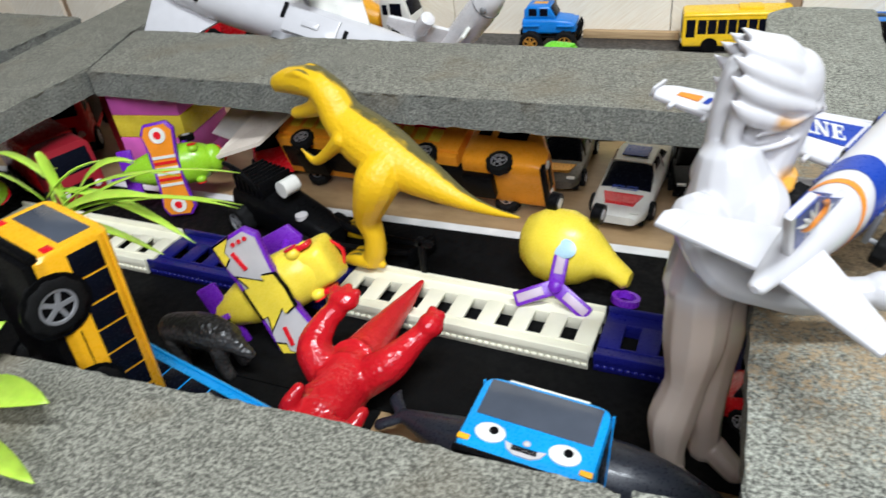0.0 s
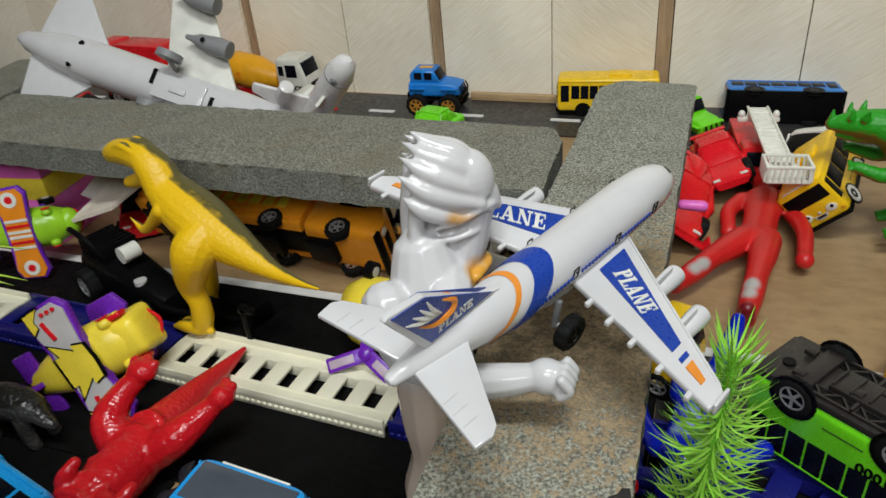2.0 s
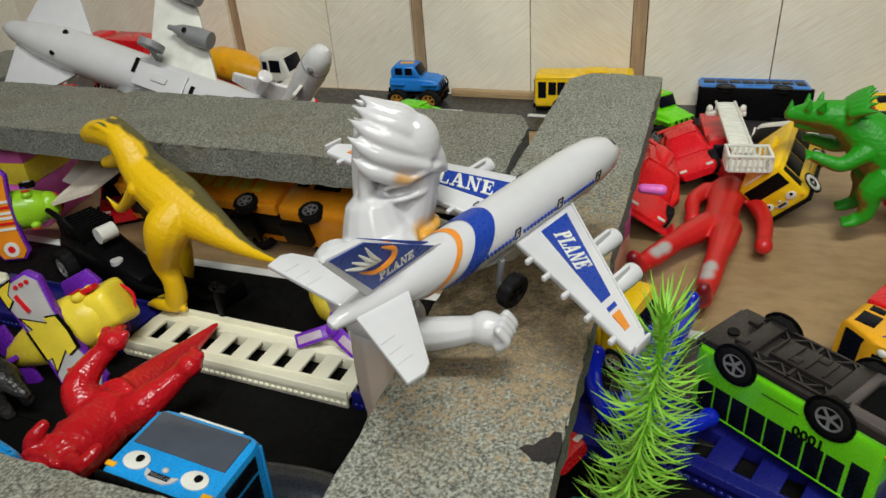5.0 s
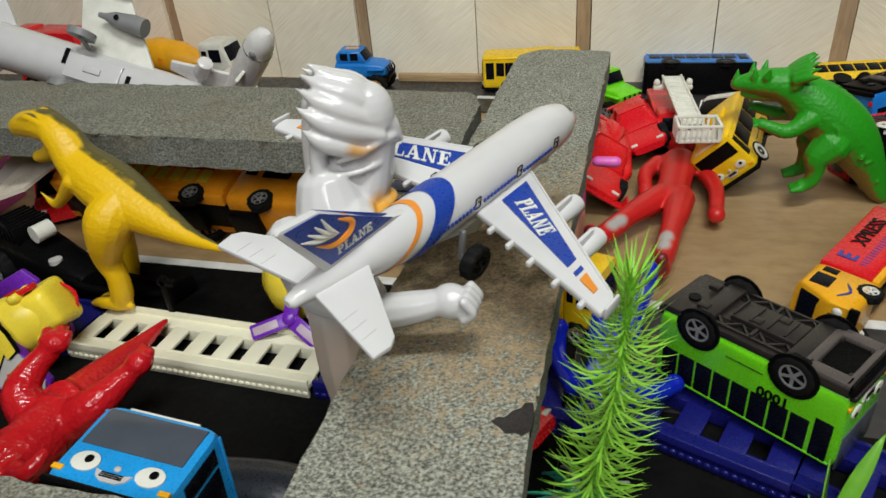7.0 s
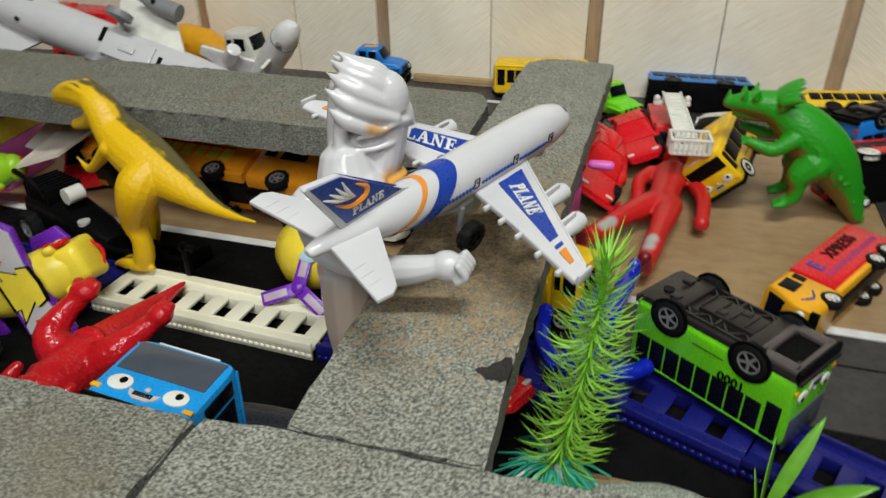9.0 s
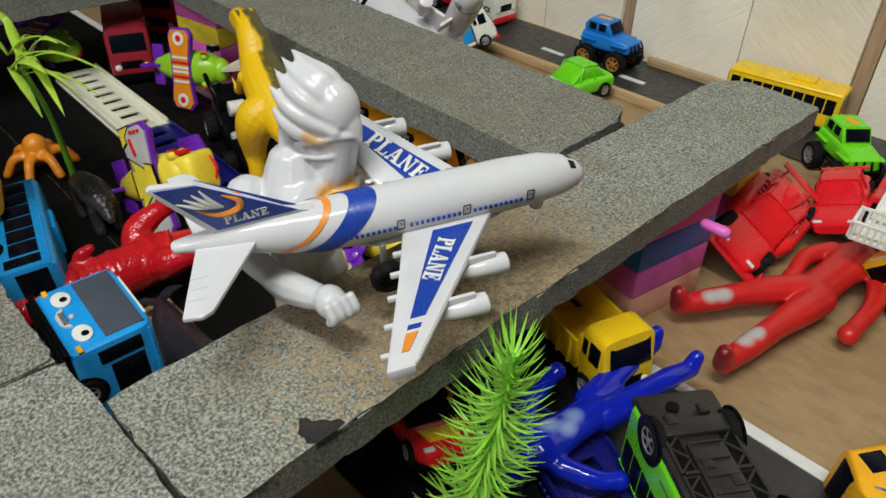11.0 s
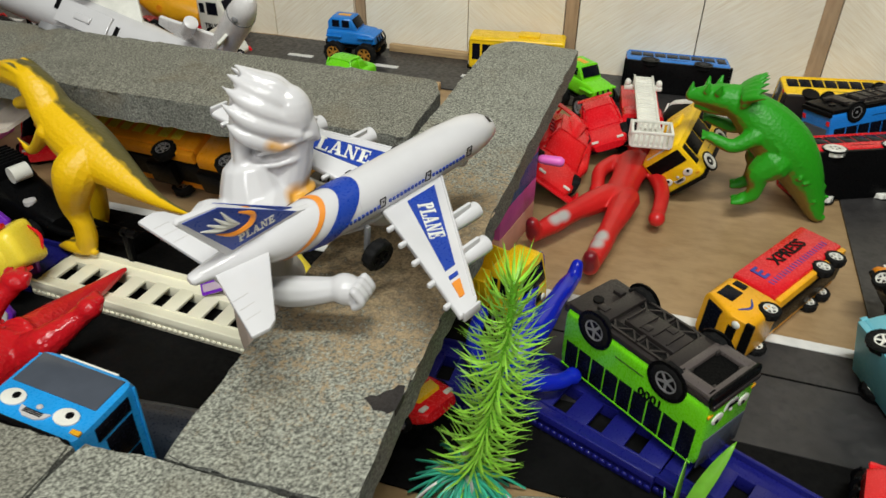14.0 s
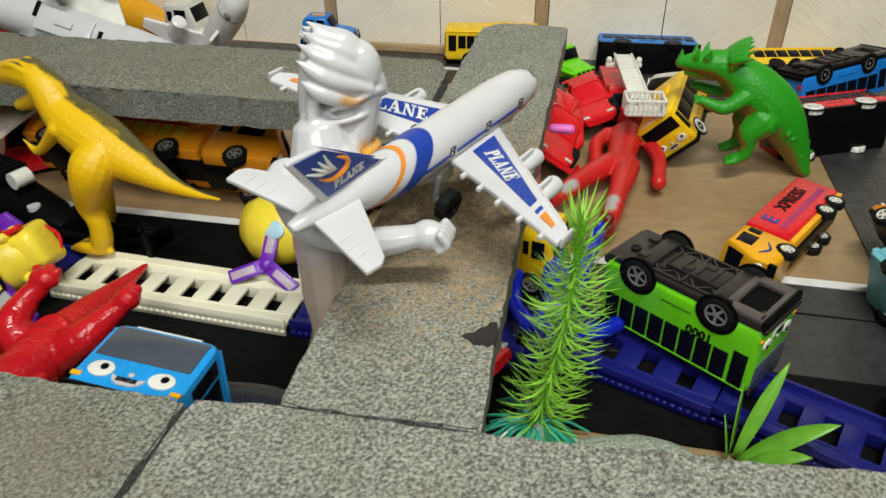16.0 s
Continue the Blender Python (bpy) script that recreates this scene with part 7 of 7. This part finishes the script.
def black_machine():
    """A black toy tractor lying on its side, with a white roller."""
    t = thing("toy_tractor", pose(-0.371, 0.174, 0.0, 0, 0, -18), "black toy tractor lying tipped with a white roller", "toy tractor")
    part("body", loft([(-0.055, 0.010, 0.010, 0.030), (-0.050, 0.015, 0.006, 0.036), (-0.010, 0.016, 0.006, 0.038), (0.030, 0.013, 0.006, 0.030), (0.045, 0.008, 0.008, 0.022)], 18, 4), BLACK, t)
    part("engine_block", box(0.030, 0.026, 0.014, (-0.028, 0, 0.041), 0.002), BLACK, t)
    for k in range(7):
        part("fin", box(0.002, 0.028, 0.012, (-0.042 + 0.005 * k, 0, 0.043), 0.0004), BLACK, t)
    part("roller", moved(lathe([(-0.0065, 0.002), (-0.0065, 0.0062), (0.0065, 0.0062), (0.0065, 0.002)], 18, "y"), Matrix.Translation((0.006, -0.002, 0.047))), OFFWHITE, t, "white plastic roller")
    for x, y, r in ((-0.040, -0.019, 0.013), (-0.040, 0.019, 0.013), (0.028, -0.017, 0.010), (0.028, 0.017, 0.010)):
        wheel(t, (x, y, r), r, 0.010, GREY)
    part("exhaust", tube([(-0.02, -0.012, 0.044), (-0.03, -0.016, 0.056), (-0.045, -0.016, 0.058)], [0.0025, 0.0022, 0.0022], 8, 3), BLACK, t)
    for s in (-1, 1):
        part("arm", tube([(0.030, s * 0.010, 0.022), (0.055, s * 0.010 + 0.004, 0.016), (0.100, s * 0.006 + 0.026, 0.010)], [0.0026, 0.0026, 0.0022], 8, 3), BLACK, t)
    part("blade", box(0.004, 0.026, 0.012, (0.101, 0.026, 0.010), 0.001), BLACK, t)
    part("cap", moved(lathe([(0, 0.0045), (0.003, 0.0045)], 14), Matrix.Translation((0.022, -0.008, 0.029))), PALE_GREY, t)
    return t


black_machine()
post = thing("toy_signpost", pose(-0.253, 0.141, 0.0), "thin black plastic post standing on the track", "toy post")
part("pole", box(0.0045, 0.004, 0.038, (0, 0, 0.021), 0.0008), BLACK, post)
part("crossbar", box(0.012, 0.004, 0.004, (0.002, 0, 0.036), 0.0008), BLACK, post)

# ---- two white jets behind the cross slab ----


def big_jet():
    p = thing("toy_jet", basis((-0.466, 0.352, 0.1030), (0.955, 0.02, -0.285), (-0.16, 0.76, -0.60)), "large white toy jet lying on its side behind the slab", "toy airplane")
    part("fuselage", loft([(-0.152, 0.004, -0.004, 0.006), (-0.140, 0.010, -0.012, 0.012), (-0.105, 0.0175, -0.019, 0.019), (-0.07, 0.0205, -0.0225, 0.0215), (0.09, 0.0205, -0.0225, 0.0215), (0.135, 0.019, -0.020, 0.019), (0.165, 0.012, -0.014, 0.010), (0.178, 0.004, -0.007, 0.0)], 26), WHITE, p)
    for s in (-1, 1):
        w = part("wing", prism([(0.080, s * 0.016), (0.000, s * 0.118), (-0.024, s * 0.118), (0.010, s * 0.016)], -0.014, -0.0095, 0.001), OFFWHITE, p)
        for u, x in ((0.046, 0.050), (0.080, 0.024)):
            e = part("engine", moved(lathe([(-0.026, 0.0022), (-0.020, 0.0030), (-0.012, 0.0062), (0.006, 0.0085), (0.017, 0.0080), (0.017, 0.0055)], 18, "x"), Matrix.Translation((x, s * u, -0.026))), GREY, w, "grey engine pod")
            part("bolt_hole", blob((x - 0.006, s * u, -0.0342), 0.0024, 0.0024, 0.0008, 8), BLACK, e)
            part("pylon", box(0.02, 0.003, 0.010, (x - 0.004, s * u, -0.018), 0.0006), OFFWHITE, w)
        part("tailplane", prism([(-0.060, s * 0.016), (-0.112, s * 0.072), (-0.128, s * 0.074), (-0.136, s * 0.008)], 0.001, 0.0045, 0.0008), WHITE, p)
        leg = part("landing_leg", tube([(0.022, s * 0.016, -0.020), (0.022, s * 0.020, -0.036)], [0.002, 0.002], 8, 1), GREY, p)
        part("wheel_disc", moved(lathe([(-0.003, 0.002), (-0.003, 0.0115), (0.003, 0.0115), (0.003, 0.002)], 20, "y"), Matrix.Translation((0.022, s * 0.023, -0.036))), GREY, leg)
    part("fin", prism([(-0.080, 0.016), (-0.130, 0.066), (-0.150, 0.066), (-0.146, 0.006)], -0.002, 0.002, 0.0008, "xz"), WHITE, p)
    part("fin_patch", prism([(-0.130, 0.055), (-0.135, 0.060), (-0.148, 0.060), (-0.147, 0.055)], -0.0024, 0.0024, 0, "xz"), RED, p, "red fin tip")
    hatch = part("belly_hatch", box(0.050, 0.022, 0.0022, (0.034, 0.002, -0.0232), 0.0008), WHITE, p)
    part("hatch_grip", box(0.016, 0.006, 0.003, (0.034, 0.002, -0.0250), 0.001), WHITE, hatch)
    for x, y in ((0.006, -0.004), (0.066, 0.004)):
        part("slot", box(0.004, 0.014, 0.0010, (x, y, -0.0226), 0.0002), BLACK, p)
    for x, y, z in ((-0.075, -0.011, -0.0185), (-0.080, 0.010, -0.0180), (0.100, 0.006, -0.0216)):
        part("screw_hole", blob((x, y, z), 0.0032, 0.0032, 0.0012, 10), BLACK, p)
    return p


big_jet()


JETGREY = plastic("pale_cool_grey_plastic", (0.70, 0.68, 0.67), 0.25)


def grey_jet():
    p = thing("toy_jet", basis((-0.292, 0.352, 0.102), (0.60, -0.30, 0.62), (0.10, 0.9, 0.3)), "pale grey toy jet with its nose up behind the slab", "toy airplane")
    part("fuselage", loft([(-0.090, 0.006, -0.006, 0.006), (-0.06, 0.011, -0.011, 0.011), (0.020, 0.0125, -0.0125, 0.0125), (0.038, 0.0110, -0.0110, 0.0105), (0.049, 0.008, -0.008, 0.007), (0.053, 0.003, -0.003, 0.0025)], 22), JETGREY, p)
    part("nose_seam", moved(lathe([(-0.0006, 0.0122), (0.0006, 0.0122)], 22, "x"), Matrix.Translation((0.030, 0, 0))), GREY, p)
    part("nose_leg", box(0.012, 0.003, 0.014, (0.006, 0, -0.018), 0.001), OFFWHITE, p, "white nose leg")
    for s in (-1, 1):
        part("wing", prism([(-0.012, s * 0.010), (-0.044, s * 0.058), (-0.054, s * 0.056), (-0.045, s * 0.010)], -0.006, -0.0025, 0.0008), JETGREY, p)
        part("engine", moved(lathe([(-0.014, 0.002), (-0.004, 0.0062), (0.012, 0.0062), (0.013, 0.0045)], 16, "x"), Matrix.Translation((-0.022, s * 0.030, -0.011))), JETGREY, p)
    part("screw_boss", blob((0.035, 0, -0.0125), 0.003, 0.003, 0.0015, 10), GREY, p)
    return p


grey_jet()

wing_piece = rings([[(-0.458, 0.206, 0.040), (-0.418, 0.214, 0.052), (-0.392, 0.318, 0.079), (-0.440, 0.318, 0.074)], [(-0.458, 0.206, 0.043), (-0.418, 0.214, 0.055), (-0.392, 0.318, 0.082), (-0.440, 0.318, 0.077)]])
solid("toy_wing", wing_piece, BONE, "beige plastic wing slanting under the cross slab", "toy part")
squid = fuse(solid("toy_octopus", join(*[limb((-0.455, 0.036, 0.012, 0.006), (-0.455 + 0.016 * math.cos(a), 0.036 + 0.016 * math.sin(a), 0.018, 0.0042), (-0.455 + 0.028 * math.cos(a), 0.036 + 0.026 * math.sin(a), 0.006, 0.0036)) for a in (0.2, 1.3, 2.4, 3.6, 4.7, 5.6)], blob((-0.455, 0.036, 0.022), 0.010, 0.010, 0.012)), ORANGE, "small orange vinyl sea creature on the black road", "toy animal"), 0.0015, 3)
